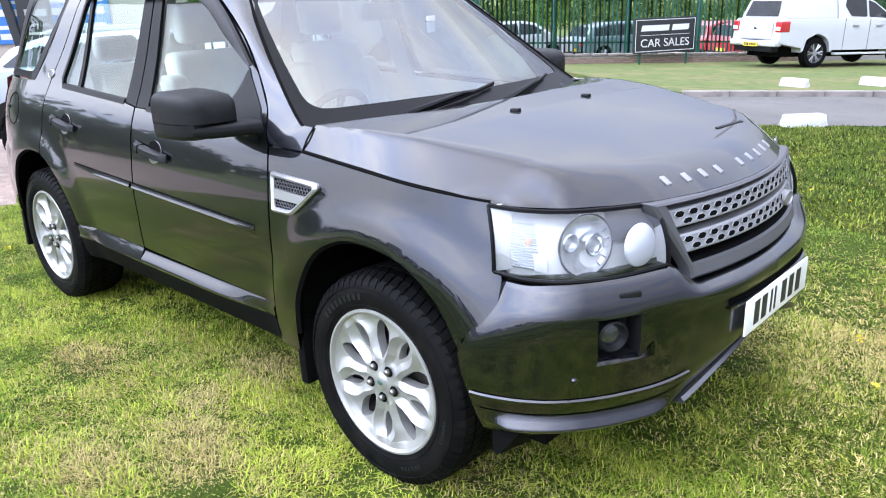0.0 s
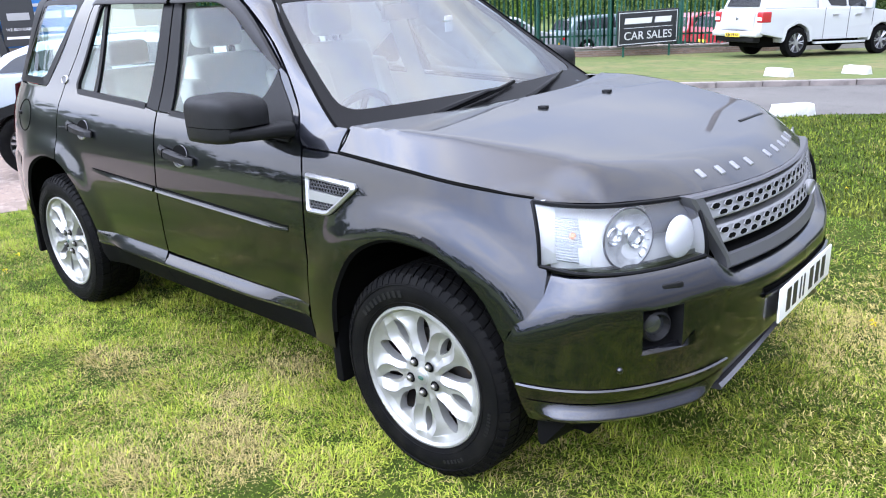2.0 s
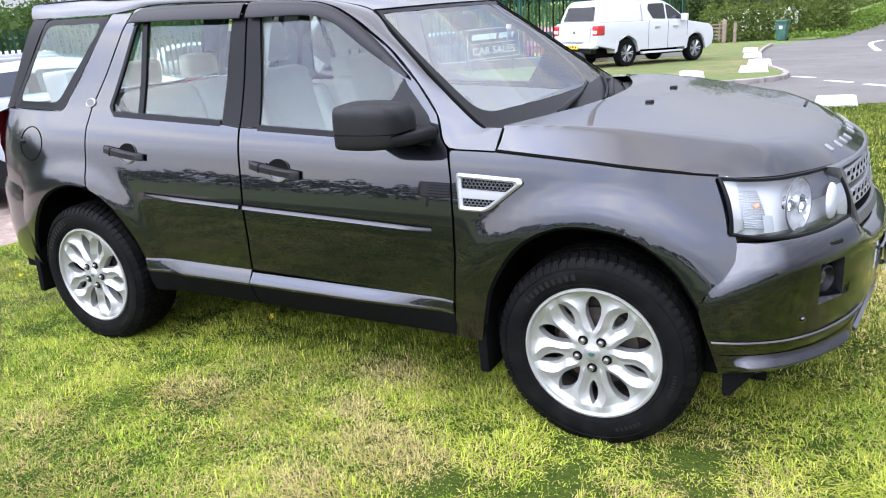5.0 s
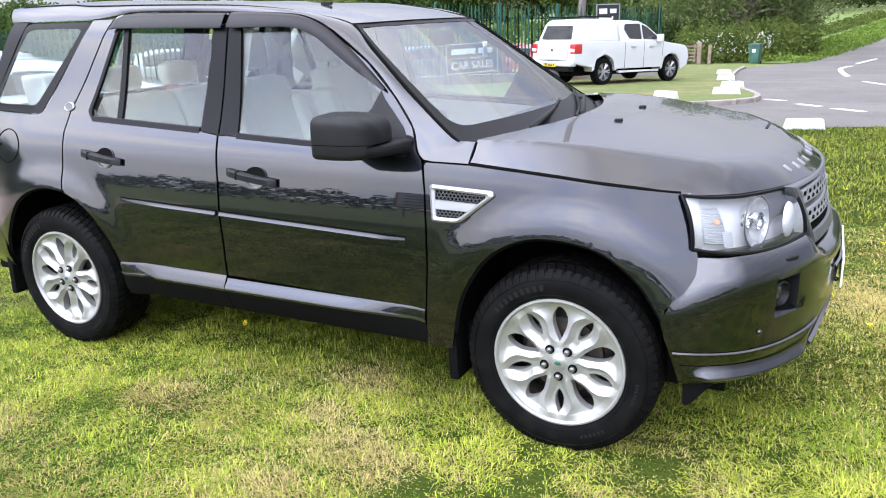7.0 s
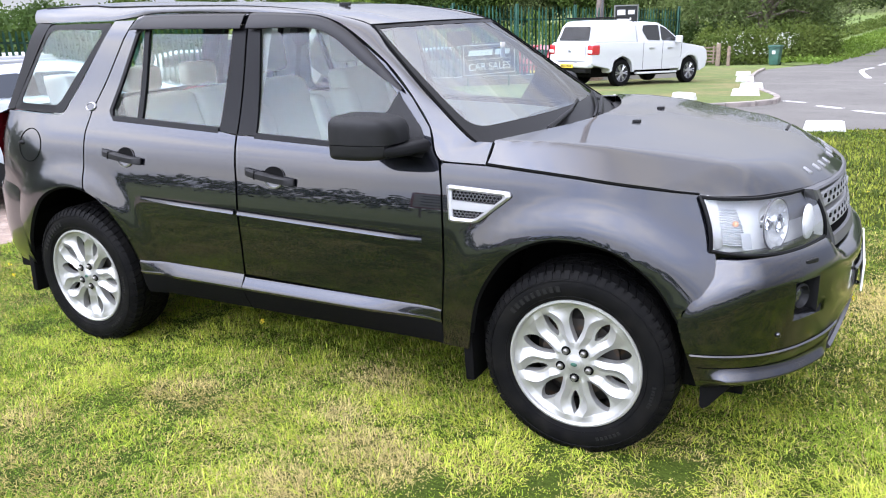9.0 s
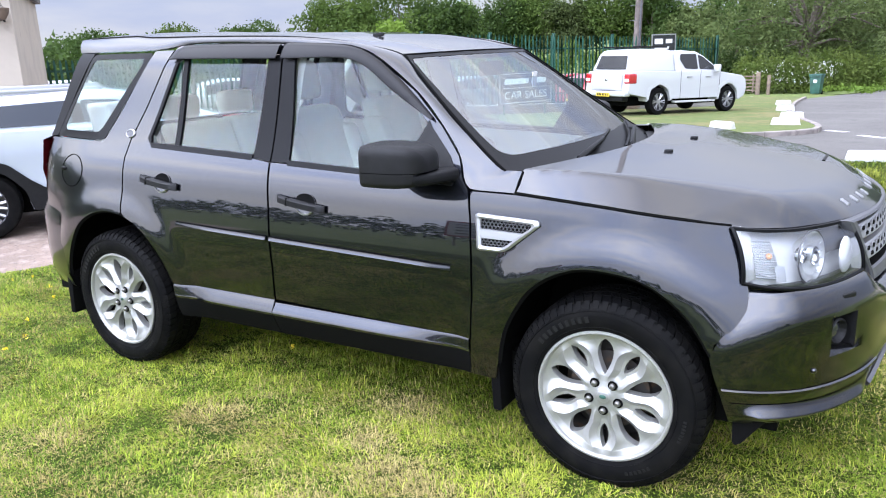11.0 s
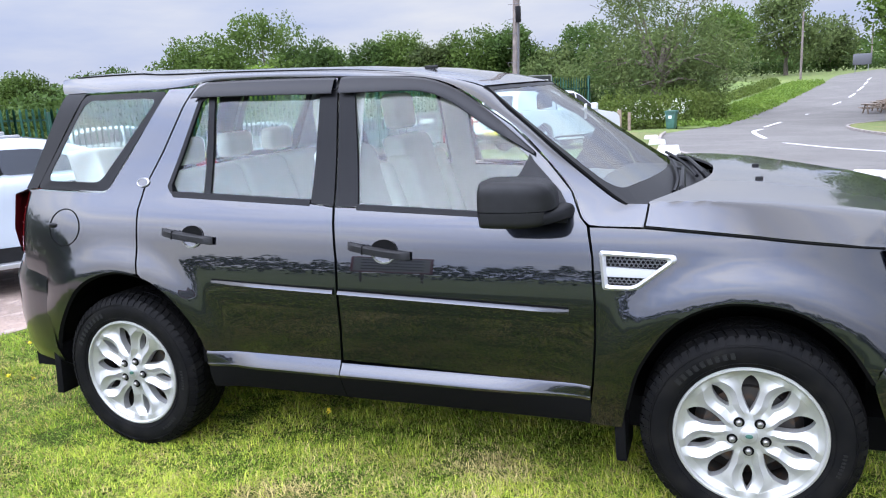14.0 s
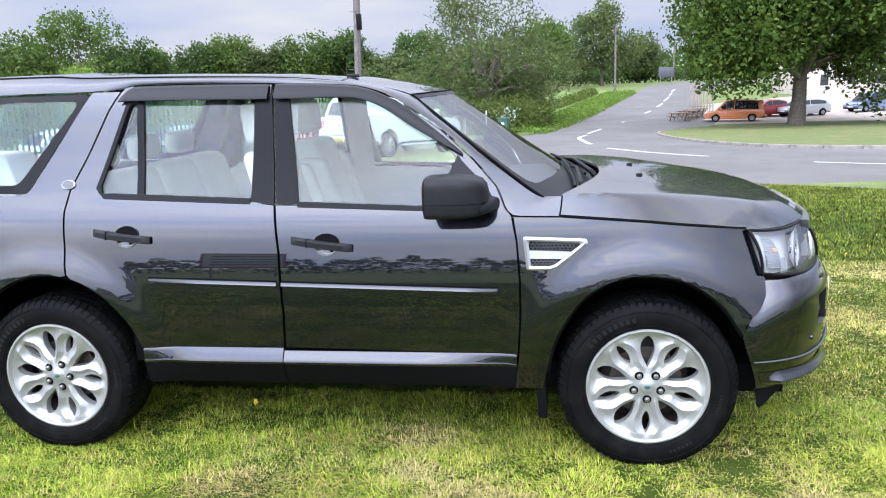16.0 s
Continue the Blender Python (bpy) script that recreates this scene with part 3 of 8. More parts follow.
for s in (-1, 1):
    wing = part("front_wing", side_panel(wing_line, s=s), PAINT, suv)
    quarter = part("rear_quarter_panel", side_panel(quarter_line, s=s), PAINT, suv)
    front_door = part("front_door", side_panel(front_door_line, s=s), PAINT, suv)
    rear_door = part("rear_door", side_panel(rear_door_line, s=s), PAINT, suv)
    # pillars, glass and their rubbers
    part("door_pillar_trim", side_panel([(-0.133, 1.137), (-0.234, 1.137), (-0.268, 1.612), (-0.202, 1.61)], out=-0.004, s=s, flange=0.01), SATIN_BLACK, front_door, "gloss black window pillar")
    part("door_pillar_trim", side_panel([(-0.243, 1.137), (-0.348, 1.150), (-0.356, 1.595), (-0.278, 1.595)], out=-0.004, s=s, flange=0.01), SATIN_BLACK, rear_door, "gloss black window pillar")
    part("window_glass", side_panel([(-0.14, 1.118), (0.42, 1.098), (0.70, 1.09), (0.60, 1.285), (0.45, 1.415), (0.26, 1.54), (0.14, 1.59), (-0.21, 1.605)], out=-0.016, s=s, flange=0.004, lip=0, dx=0.3, dz=0.1), GLASS_SIDE, front_door, "pale green tinted window glass").visible_shadow = False
    part("window_glass", side_panel([(-0.33, 1.14), (-0.858, 1.165), (-0.89, 1.59), (-0.345, 1.605)], out=-0.016, s=s, flange=0.004, lip=0, dx=0.3, dz=0.1), GLASS_SIDE, rear_door, "pale green tinted window glass").visible_shadow = False
    part("quarter_glass", side_panel([(-0.872, 1.165), (-1.055, 1.178), (-1.078, 1.22), (-0.955, 1.585), (-0.91, 1.595)], out=-0.016, s=s, flange=0.004, lip=0, dx=0.3, dz=0.1), GLASS_SIDE, rear_door).visible_shadow = False
    part("window_divider", side_panel([(-0.846, 1.165), (-0.880, 1.168), (-0.916, 1.60), (-0.884, 1.60)], out=-0.006, s=s, flange=0.012), SATIN_BLACK, rear_door, "black window divider bar")
    part("waist_rubber", side_panel([(-0.350, 1.140), (-1.035, 1.171), (-1.055, 1.192), (-0.99, 1.192), (-0.350, 1.163)], out=0.002, s=s, flange=0.012), SATIN_BLACK, rear_door)
    part("waist_rubber", side_panel([(-0.135, 1.125), (0.42, 1.103), (0.42, 1.122), (-0.137, 1.146)], out=0.002, s=s, flange=0.012), SATIN_BLACK, front_door)
    part("window_rubber", side_panel([(-1.058, 1.190), (-1.078, 1.217), (-0.962, 1.582), (-0.93, 1.605), (-0.92, 1.588), (-0.946, 1.572), (-1.055, 1.222), (-1.045, 1.195)], out=0.001, s=s, flange=0.012), SATIN_BLACK, rear_door)
    part("mirror_sail", side_panel([(0.40, 1.106), (0.705, 1.088), (0.715, 1.13), (0.675, 1.195), (0.572, 1.298), (0.552, 1.325), (0.520, 1.26)], out=0.004, s=s, flange=0.014), BLACK_PLASTIC, front_door, "matt black mirror mounting plate")
    # smoked wind deflectors over the windows
    top = [(-0.205, 1.645), (0.026, 1.631), (0.153, 1.611), (0.272, 1.560), (0.405, 1.470), (0.572, 1.335)]
    low = [(-0.205, 1.577), (0.02, 1.576), (0.125, 1.566), (0.230, 1.526), (0.380, 1.430), (0.570, 1.327)]
    tp, lp = curve_points([(x, z, 0) for x, z in [(-0.262, 1.645)] + top], 26), curve_points([(x, z, 0) for x, z in [(-0.262, 1.579)] + low], 26)
    rows = []
    for k, (frac, bulge) in enumerate(((0, 0.008), (0.10, 0.016), (0.14, 0.019), (0.85, 0.024), (0.96, 0.022), (1.0, 0.016))):
        rows.append([on_side(a.x + (b.x - a.x) * frac, a.y + (b.y - a.y) * frac, bulge, s) for a, b in zip(tp, lp)])
    bm = bmesh.new()
    grid(bm, rows)
    bmesh.ops.recalc_face_normals(bm, faces=bm.faces)
    bmesh.ops.solidify(bm, geom=bm.faces[:], thickness=0.003)
    part("wind_deflector", bm, DEFLECTOR, front_door, "smoked plastic wind deflector over the window")
    tp = curve_points([(x, z, 0) for x, z in [(-0.292, 1.643), (-0.6, 1.652), (-0.90, 1.655), (-0.955, 1.648), (-0.985, 1.612)]], 22)
    lp = curve_points([(x, z, 0) for x, z in [(-0.292, 1.578), (-0.6, 1.585), (-0.90, 1.590), (-0.955, 1.590), (-0.995, 1.588)]], 22)
    rows = []
    for k, (frac, bulge) in enumerate(((0, 0.008), (0.10, 0.016), (0.14, 0.019), (0.85, 0.024), (0.96, 0.022), (1.0, 0.016))):
        rows.append([on_side(a.x + (b.x - a.x) * frac, a.y + (b.y - a.y) * frac, bulge, s) for a, b in zip(tp, lp)])
    bm = bmesh.new()
    grid(bm, rows)
    bmesh.ops.recalc_face_normals(bm, faces=bm.faces)
    bmesh.ops.solidify(bm, geom=bm.faces[:], thickness=0.003)
    part("wind_deflector", bm, DEFLECTOR, rear_door, "smoked plastic wind deflector over the window")
    # rear side window: clear pane in a black printed border
    outer = [(-1.143, 1.626), (-1.408, 1.206), (-1.435, 1.196), (-1.893, 1.202), (-1.628, 1.628)]
    inner = [(-1.190, 1.598), (-1.450, 1.252), (-1.480, 1.234), (-1.828, 1.238), (-1.612, 1.604)]
    outer, inner = rounded(outer, 0.03, 3), rounded(inner, 0.05, 3)
    bm = bmesh.new()
    grid(bm, [[on_side(x, z, 0.001, s) for x, z in ring + ring[:1]] for ring in (outer, inner)])
    bmesh.ops.recalc_face_normals(bm, faces=bm.faces)
    bmesh.ops.solidify(bm, geom=bm.faces[:], thickness=0.004)
    part("rear_window_border", bm, SATIN_BLACK, quarter, "black printed border of the rear side window")
    part("rear_side_glass", side_panel(inner, out=-0.001, s=s, flange=0.004, lip=0, dx=0.3, dz=0.1), GLASS_SIDE, quarter, "pale green tinted window glass").visible_shadow = False
    part("rear_pillar", side_panel([(-1.632, 1.634), (-1.898, 1.203), (-2.01, 1.196), (-1.98, 1.24), (-1.775, 1.638)], out=0.0, s=s), SATIN_BLACK, suv, "gloss black rearmost pillar")
    # roof side rail, front pillar
    lower_xz = [(-1.80, 1.640), (-1.6, 1.640), (-1.35, 1.640), (-1.14, 1.640), (-0.99, 1.654), (-0.95, 1.660), (-0.6, 1.657), (-0.265, 1.648), (0.026, 1.633), (0.157, 1.613), (0.283, 1.562), (0.480, 1.434), (0.623, 1.303), (0.718, 1.196), (0.757, 1.110), (0.790, 1.080)]
    lower_line = curve_points([(x, z, 0) for x, z in lower_xz], 400)
    upper_line = [Vector((p.x, s * p.y, p.z)) for p in curve_points(RAIL_TOP + SCREEN_EDGE, 400)]
    lower_line = [on_side(p.x, p.y, 0, s) for p in lower_line]

    def spaced(line, xa, xb, n):
        run = [p for p in line if xa <= p.x <= xb]
        far = [0.0]
        for a, b in zip(run, run[1:]):
            far.append(far[-1] + (b - a).length)
        return [Vector([float(np.interp(far[-1] * k / (n - 1), far, [p[c] for p in run])) for c in range(3)]) for k in range(n)]

    low_p = spaced(lower_line, -1.80, 0.157, 40) + spaced(lower_line, 0.157, 0.79, 34)[1:]
    up_p = spaced(upper_line, -1.84, 0.19, 40) + spaced(upper_line, 0.19, 0.94, 34)[1:]
    low_p += [on_side(0.790 + 0.182 * k / 6, 1.080 - 0.002 * k / 6, 0, s) for k in range(1, 7)]
    up_p += [up_p[-1].lerp(Vector((0.982, s * 0.838, 1.151)), k / 6) for k in range(1, 7)]
    rows = []
    for k in range(9):
        t = k / 8
        row = []
        for i, (p, q) in enumerate(zip(low_p, up_p)):
            d = low_p[min(i + 1, len(low_p) - 1)] - low_p[max(i - 1, 0)]
            n = d.cross(q - p).normalized()
            n = n if n.y * s > 0 else -n
            row.append(p.lerp(q, t) + n * 0.008 * 4 * t * (1 - t) * smooth_step((66 - i) / 14))
        rows.append(row)
    bm = bmesh.new()
    grid(bm, rows)
    bmesh.ops.recalc_face_normals(bm, faces=bm.faces)
    if sum(q.normal.y * q.calc_area() for q in bm.faces) * s < 0:
        bmesh.ops.reverse_faces(bm, faces=bm.faces)
    fold(bm, (0, -s * 0.02, -0.004))
    part("roof_side_rail", bm, PAINT, suv, smooth=30)
    bm = bmesh.new()
    tube(bm, [p + Vector((0, s * 0.002, 0.001)) for p in up_p[2:40] + spaced(upper_line, 0.19, 0.335, 5)], 0.0028, 6)
    part("roof_seam", bm, SATIN_BLACK, suv)
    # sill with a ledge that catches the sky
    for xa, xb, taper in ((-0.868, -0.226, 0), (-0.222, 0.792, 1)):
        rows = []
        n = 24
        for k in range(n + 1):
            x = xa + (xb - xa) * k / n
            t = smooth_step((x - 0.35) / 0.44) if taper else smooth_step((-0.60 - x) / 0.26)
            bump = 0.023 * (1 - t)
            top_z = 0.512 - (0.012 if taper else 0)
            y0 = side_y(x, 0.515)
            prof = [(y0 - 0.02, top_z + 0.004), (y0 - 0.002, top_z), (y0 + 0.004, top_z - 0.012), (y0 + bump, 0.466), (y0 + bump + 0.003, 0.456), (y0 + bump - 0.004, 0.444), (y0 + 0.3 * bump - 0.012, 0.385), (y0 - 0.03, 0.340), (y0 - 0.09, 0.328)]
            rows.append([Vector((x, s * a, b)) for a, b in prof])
        # The lower faces are near-black: their shade is put into the colour.
        for name, mat, lo, hi in (("sill", PAINT, 0, 6), ("underside", FLAP_RUBBER_SILL_SHADE, 5, 9)):
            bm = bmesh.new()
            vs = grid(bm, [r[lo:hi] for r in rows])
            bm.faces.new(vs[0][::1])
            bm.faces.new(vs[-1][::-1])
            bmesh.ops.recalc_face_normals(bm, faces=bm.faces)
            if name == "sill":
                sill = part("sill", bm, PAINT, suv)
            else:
                part("sill_guard", bm, mat, sill, "sill's lower faces, coloured black to paint their shade")
    # rub strips
    for door, pts in ((rear_door, [(-0.815, 0.831), (-0.70, 0.829), (-0.229, 0.814), (-0.229, 0.797), (-0.70, 0.808)]), (front_door, [(-0.207, 0.812), (0.40, 0.796), (0.718, 0.786), (0.690, 0.769), (0.40, 0.777), (-0.207, 0.794)])):
        x0, x1 = min(p[0] for p in pts), max(p[0] for p in pts)
        rows = []
        for x in np.linspace(x0, x1, 15):
            z = 0.8045 - 0.0285 * (x + 0.229)
            grow = min(1.0, (x - x0) / 0.35 + 0.25) if door is rear_door else min(1.0, (x1 - x) / 0.03 + 0.2)
            rows.append([on_side(x, z + dz, o * grow, s) for dz, o in ((0.010, 0.0), (0.009, 0.0085), (0.003, 0.0095), (-0.005, 0.0135), (-0.008, 0.013), (-0.010, 0.0))])
        bm = bmesh.new()
        vs = grid(bm, rows)
        for r in (vs[0], vs[-1]):
            bm.faces.new(r)
        bmesh.ops.recalc_face_normals(bm, faces=bm.faces)
        strip = part("rub_strip", bm, PAINT, door, "body-coloured raised rub strip", smooth=25)
        # A thin black line paints the shadow along the strip's upper edge.
        bm = bmesh.new()
        tube(bm, [on_side(x, 0.8045 - 0.0285 * (x + 0.229) + 0.0125, 0.0015, s) for x in np.linspace(x0, x1, 12)], 0.0022, 6)
        part("strip_joint", bm, VOID, strip)
    # handles in their scoops
    for door, x0, z0, tilt in ((front_door, -0.155, 0.992, -0.034), (rear_door, -1.06, 1.031, -0.034)):
        xc = x0 + 0.152
        zc = z0 + tilt * 0.152 / 0.265 + 0.0
        bm = bmesh.new()
        rows = []
        for frac, depth in ((1.0, 0.0005), (0.96, 0.0045), (0.9, 0.003), (0.45, 0.002), (0.02, 0.002)):
            rows.append([on_side(xc + 0.056 * frac * math.cos(a), zc + 0.046 * frac * math.sin(a), depth, s) for a in np.linspace(0, 2 * math.pi, 25)])
        grid(bm, rows)
        part("handle_scoop", bm, [PAINT], door, "hollow behind the door handle")
        # A flat black half disc paints the shade in the scoop's upper half.
        half = [on_side(xc + 0.056 * math.cos(a), zc + 0.006 + 0.040 * math.sin(a), 0.0055, s) for a in np.linspace(0, math.pi, 17)]
        bm = bmesh.new()
        bm.faces.new([bm.verts.new(p) for p in half])
        part("scoop_shade", bm, VOID, door, "flat black half disc painting the shade in the handle scoop")
        # A raised silver crescent stands in for the sky's glint below.
        bm = bmesh.new()
        tube(bm, [on_side(xc + 0.052 * math.cos(a), zc + 0.043 * math.sin(a), 0.004, s) for a in np.linspace(-math.pi * 0.93, -math.pi * 0.12, 15)], [0.0015 + 0.0045 * math.sin(math.pi * k / 14) for k in range(15)], 6)
        part("scoop_rim", bm, SILVER, door, "silver crescent painting the sky's glint in the handle scoop")
        rows = []
        for k in range(15):
            t = k / 14
            x = x0 + 0.265 * t
            bulge = 0.010 + 0.030 * math.sin(math.pi * min(max(t, 0.0), 1.0)) ** 0.4
            zz = z0 + tilt * t
            rows.append([on_side(x, zz + a * 0.0165, bulge * b + 0.004, s) for a, b in ((-0.85, 0.25), (-1, 0.6), (-0.8, 0.95), (0.6, 1.05), (1, 0.85), (0.9, 0.25))])
        bm = bmesh.new()
        vs = grid(bm, rows)
        for r in (vs[0], vs[-1]):
            bm.faces.new(r)
        bmesh.ops.recalc_face_normals(bm, faces=bm.faces)
        handle = part("door_handle", bm, BLACK_PLASTIC, door, "dark grey pull handle")
        part("handle_cap", side_panel([(x0 + 0.0735, z0 + 0.008), (x0 + 0.0765, z0 + 0.008), (x0 + 0.0765, z0 - 0.026), (x0 + 0.0735, z0 - 0.026)], out=0.044, s=s, flange=0.03), VOID, handle)
    # side vent in the wing
    outer = rounded([(0.823, 0.999), (1.078, 0.989), (1.086, 0.972), (0.952, 0.864), (0.838, 0.864)], [0.012, 0.02, 0.02, 0.03, 0.012], 4)
    inner = rounded([(0.846, 0.982), (1.052, 0.974), (1.053, 0.964), (0.944, 0.880), (0.856, 0.880)], [0.008, 0.012, 0.012, 0.02, 0.008], 4)
    bm = bmesh.new()
    grid(bm, [[on_side(x, z, o, s) for x, z in ring + ring[:1]] for ring, o in ((outer, 0.0), (outer, 0.010), ([(0.5 * (a + c), 0.5 * (b + d)) for (a, b), (c, d) in zip(outer, inner)], 0.017), (inner, 0.010), (inner, -0.004))])
    bmesh.ops.recalc_face_normals(bm, faces=bm.faces)
    vent = part("side_vent", bm, SILVER, wing, "bright silver side vent surround with dark mesh")
    part("vent_backing", side_panel(inner, out=0.003, s=s, flange=0.0, lip=0), VOID, vent)
    part("vent_bar", side_panel([(0.848, 0.944), (1.022, 0.939), (0.985, 0.910), (0.852, 0.911)], out=0.011, s=s, flange=0.01), SILVER, vent, "bright centre blade of the vent")
    for zlo, zhi in ((0.945, 0.981), (0.879, 0.910)):
        bm = bmesh.new()
        for row in range(3):
            z = zlo + (row + 0.5) * (zhi - zlo) / 3
            h = 0.5 * (zhi - zlo) / 3
            for col in range(15):
                x = 0.857 + col * 0.0156 + (row % 2) * 0.0078
                lim = 1.060 - (0.978 - z) * 1.1
                if x > lim:
                    continue
                ring = [on_side(x + 0.0076 * a, z + h * b, 0.0075, s) for a, b in ((-1, 0), (-0.45, 1), (0.45, 1), (1, 0), (0.45, -1), (-0.45, -1), (-1, 0))]
                tube(bm, ring, 0.0012, 4, False)
        tagged(part("vent_mesh", bm, GUN_GREY, vent, "fine diamond mesh"), kind="stuff")
    # mudflaps
    for x0, z_top, z_low, dx in ((0.868, 0.46, 0.205, 0.012), (-1.80, 0.46, 0.21, -0.02)):
        bm = new_box((x0, 0.70, z_low), (x0 + 0.040, 0.915, z_top), 0.008)
        for v in bm.verts:
            v.co.x += dx * (z_top - v.co.z) / (z_top - z_low)
            v.co.y *= s
        bmesh.ops.recalc_face_normals(bm, faces=bm.faces)
        part("mudflap", bm, FLAP_RUBBER_SILL_SHADE, suv, "black rubber mudflap")
    bm = bmesh.new()
    grid(bm, [[Vector((x + dx, s * y, z)) for x, z in ((1.772, 0.42), (1.776, 0.272), (1.786, 0.262), (1.800, 0.270), (1.892, 0.392), (1.892, 0.42))] for y, dx in ((0.885, -0.004), (0.880, 0.0), (0.74, 0.03), (0.56, 0.06), (0.50, 0.065))])
    ends = sorted((v for v in bm.verts if abs(abs(v.co.y) - 0.885) < 1e-5), key=lambda v: math.atan2(v.co.z - 0.36, v.co.x - 1.82))
    bm.faces.new(ends)
    bmesh.ops.recalc_face_normals(bm, faces=bm.faces)
    part("front_deflector_flap", bm, FLAP_RUBBER_SILL_SHADE, suv, "black rubber flap before the front wheel")
    # wheel housings
    for cx in (AXLE, -AXLE):
        arch = ARCH_F if cx > 0 else ARCH_R
        pts = [Vector((x, 0, z)) for x, z in arch]
        pts = curve_points(pts, 24)
        bm = bmesh.new()
        lip = [on_side(p.x, p.z, 0.0, s) for p in pts]
        grid(bm, [lip, [p + Vector((0, -s * 0.012, 0)) + (Vector((cx, p.y, HUB_Z)) - p).normalized() * 0.012 for p in lip], [p + Vector((0, -s * 0.05, 0)) + (Vector((p.x, p.y, p.z)) - Vector((cx, p.y, HUB_Z))).normalized() * 0.02 for p in lip], [Vector((p.x, s * 0.45, p.z + 0.03)) for p in pts]])
        bmesh.ops.recalc_face_normals(bm, faces=bm.faces)
        part("wheel_housing", bm, VOID, suv, "black wheel arch liner")
        bm = bmesh.new()
        bm.faces.new([bm.verts.new((p.x, s * 0.455, p.z + 0.03)) for p in pts] + [bm.verts.new((cx + 0.42, s * 0.455, 0.3)), bm.verts.new((cx - 0.42, s * 0.455, 0.3))] if cx > 0 else [bm.verts.new((p.x, s * 0.455, p.z + 0.03)) for p in pts] + [bm.verts.new((cx + 0.45, s * 0.455, 0.3)), bm.verts.new((cx - 0.45, s * 0.455, 0.3))])
        part("inner_panel", bm, VOID, suv)
    # mirror: upper shell over a lower one, on an arm
    def shell_ring(x, sy, sz, yo, zo, lo, hi, n=15, p=0.30):
        pts = []
        for j in range(n):
            a = lo + (hi - lo) * j / (n - 1)
            ca, sa = math.cos(a), math.sin(a)
            pts.append(Vector((x, s * (1.030 + yo + sy * math.copysign(abs(ca) ** p, ca)), 1.166 + zo + sz * math.copysign(abs(sa) ** p, sa))))
        return pts

    forms = [(0.451, 0.085, 0.9, 0.0), (0.455, 0.098, 0.97, 0.0), (0.466, 0.104, 1.0, 0.0), (0.53, 0.105, 1.02, -0.002), (0.60, 0.103, 1.0, -0.006), (0.645, 0.096, 0.94, -0.012), (0.672, 0.084, 0.82, -0.018), (0.688, 0.066, 0.62, -0.024), (0.696, 0.036, 0.3, -0.03)]
    bm = bmesh.new()
    vs = grid(bm, [shell_ring(x, w, 0.100 * h, yo, 0.0012, 0.0, math.pi, 21, 0.36) for x, w, h, yo in forms])
    bm.faces.new(vs[-1])
    bm.faces.new(vs[0])
    bmesh.ops.recalc_face_normals(bm, faces=bm.faces)
    mirror = part("door_mirror", bm, BLACK_PLASTIC, front_door, "large matt black door mirror", smooth=50)
    bm = bmesh.new()
    vs = grid(bm, [shell_ring(x, w * 0.992, 0.058 * h, yo, -0.0012, math.pi, 2 * math.pi, 21, 0.34) for x, w, h, yo in forms[:-2]])
    bm.faces.new(vs[-1])
    bm.faces.new(vs[0])
    bmesh.ops.recalc_face_normals(bm, faces=bm.faces)
    part("lower_shell", bm, BLACK_PLASTIC, mirror, smooth=50)
    bm = bmesh.new()
    rows = [[Vector((0.449, s * (1.030 + 0.088 * math.copysign(abs(math.cos(a)) ** 0.5, math.cos(a))), 1.188 + 0.066 * math.copysign(abs(math.sin(a)) ** 0.5, math.sin(a)))) for a in np.linspace(0, 2 * math.pi, 25)[:-1]]]
    bm.faces.new([bm.verts.new(p) for p in rows[0]])
    part("mirror_glass", bm, CHROME, mirror, "mirror glass facing the rear")
    bm = bmesh.new()
    rows = []
    for k, (x, y, wx, wz, z) in enumerate([(0.640, 1.10, 0.030, 0.018, 1.142), (0.645, 1.04, 0.048, 0.026, 1.138), (0.660, 0.97, 0.052, 0.026, 1.136), (0.672, 0.91, 0.046, 0.026, 1.134), (0.680, 0.862, 0.050, 0.030, 1.130)]):
        rows.append([Vector((x + wx * math.copysign(abs(math.cos(a)) ** 0.6, math.cos(a)), s * y, z + wz * math.copysign(abs(math.sin(a)) ** 0.6, math.sin(a)))) for a in np.linspace(0, 2 * math.pi, 25)])
    vs = grid(bm, rows)
    bmesh.ops.recalc_face_normals(bm, faces=bm.faces)
    part("mirror_arm", bm, BLACK_PLASTIC, mirror, smooth=50)
    # badge and filler flap
    if s < 0:
        bm = bmesh.new()
        rows = []
        for f, o in ((1, 0.0), (1, 0.006), (0.88, 0.008), (0.80, 0.005)):
            rows.append([on_side(-1.213 + 0.034 * f * math.cos(a), 1.234 + 0.020 * f * math.sin(a), o, s) for a in np.linspace(0, 2 * math.pi, 25)])
        grid(bm, rows)
        bmesh.ops.recalc_face_normals(bm, faces=bm.faces)
        badge = part("pillar_badge", bm, SILVER, quarter, "small oval badge with a bright rim, plain")
        bm = bmesh.new()
        bm.faces.new([bm.verts.new(on_side(-1.213 + 0.0272 * math.cos(a), 1.234 + 0.016 * math.sin(a), 0.0055, s)) for a in np.linspace(0, 2 * math.pi, 25)[:-1]])
        part("badge_field", bm, GUN_GREY, badge)
        bm = bmesh.new()
        tube(bm, [on_side(-1.638 + 0.098 * math.cos(a), 1.035 + 0.082 * math.sin(a), 0.0, s) for a in np.linspace(0, 2 * math.pi, 33)], 0.003, 6, False)
        flap = part("filler_flap", bm, VOID, quarter, "round fuel filler flap outline")
        bm = bmesh.new()
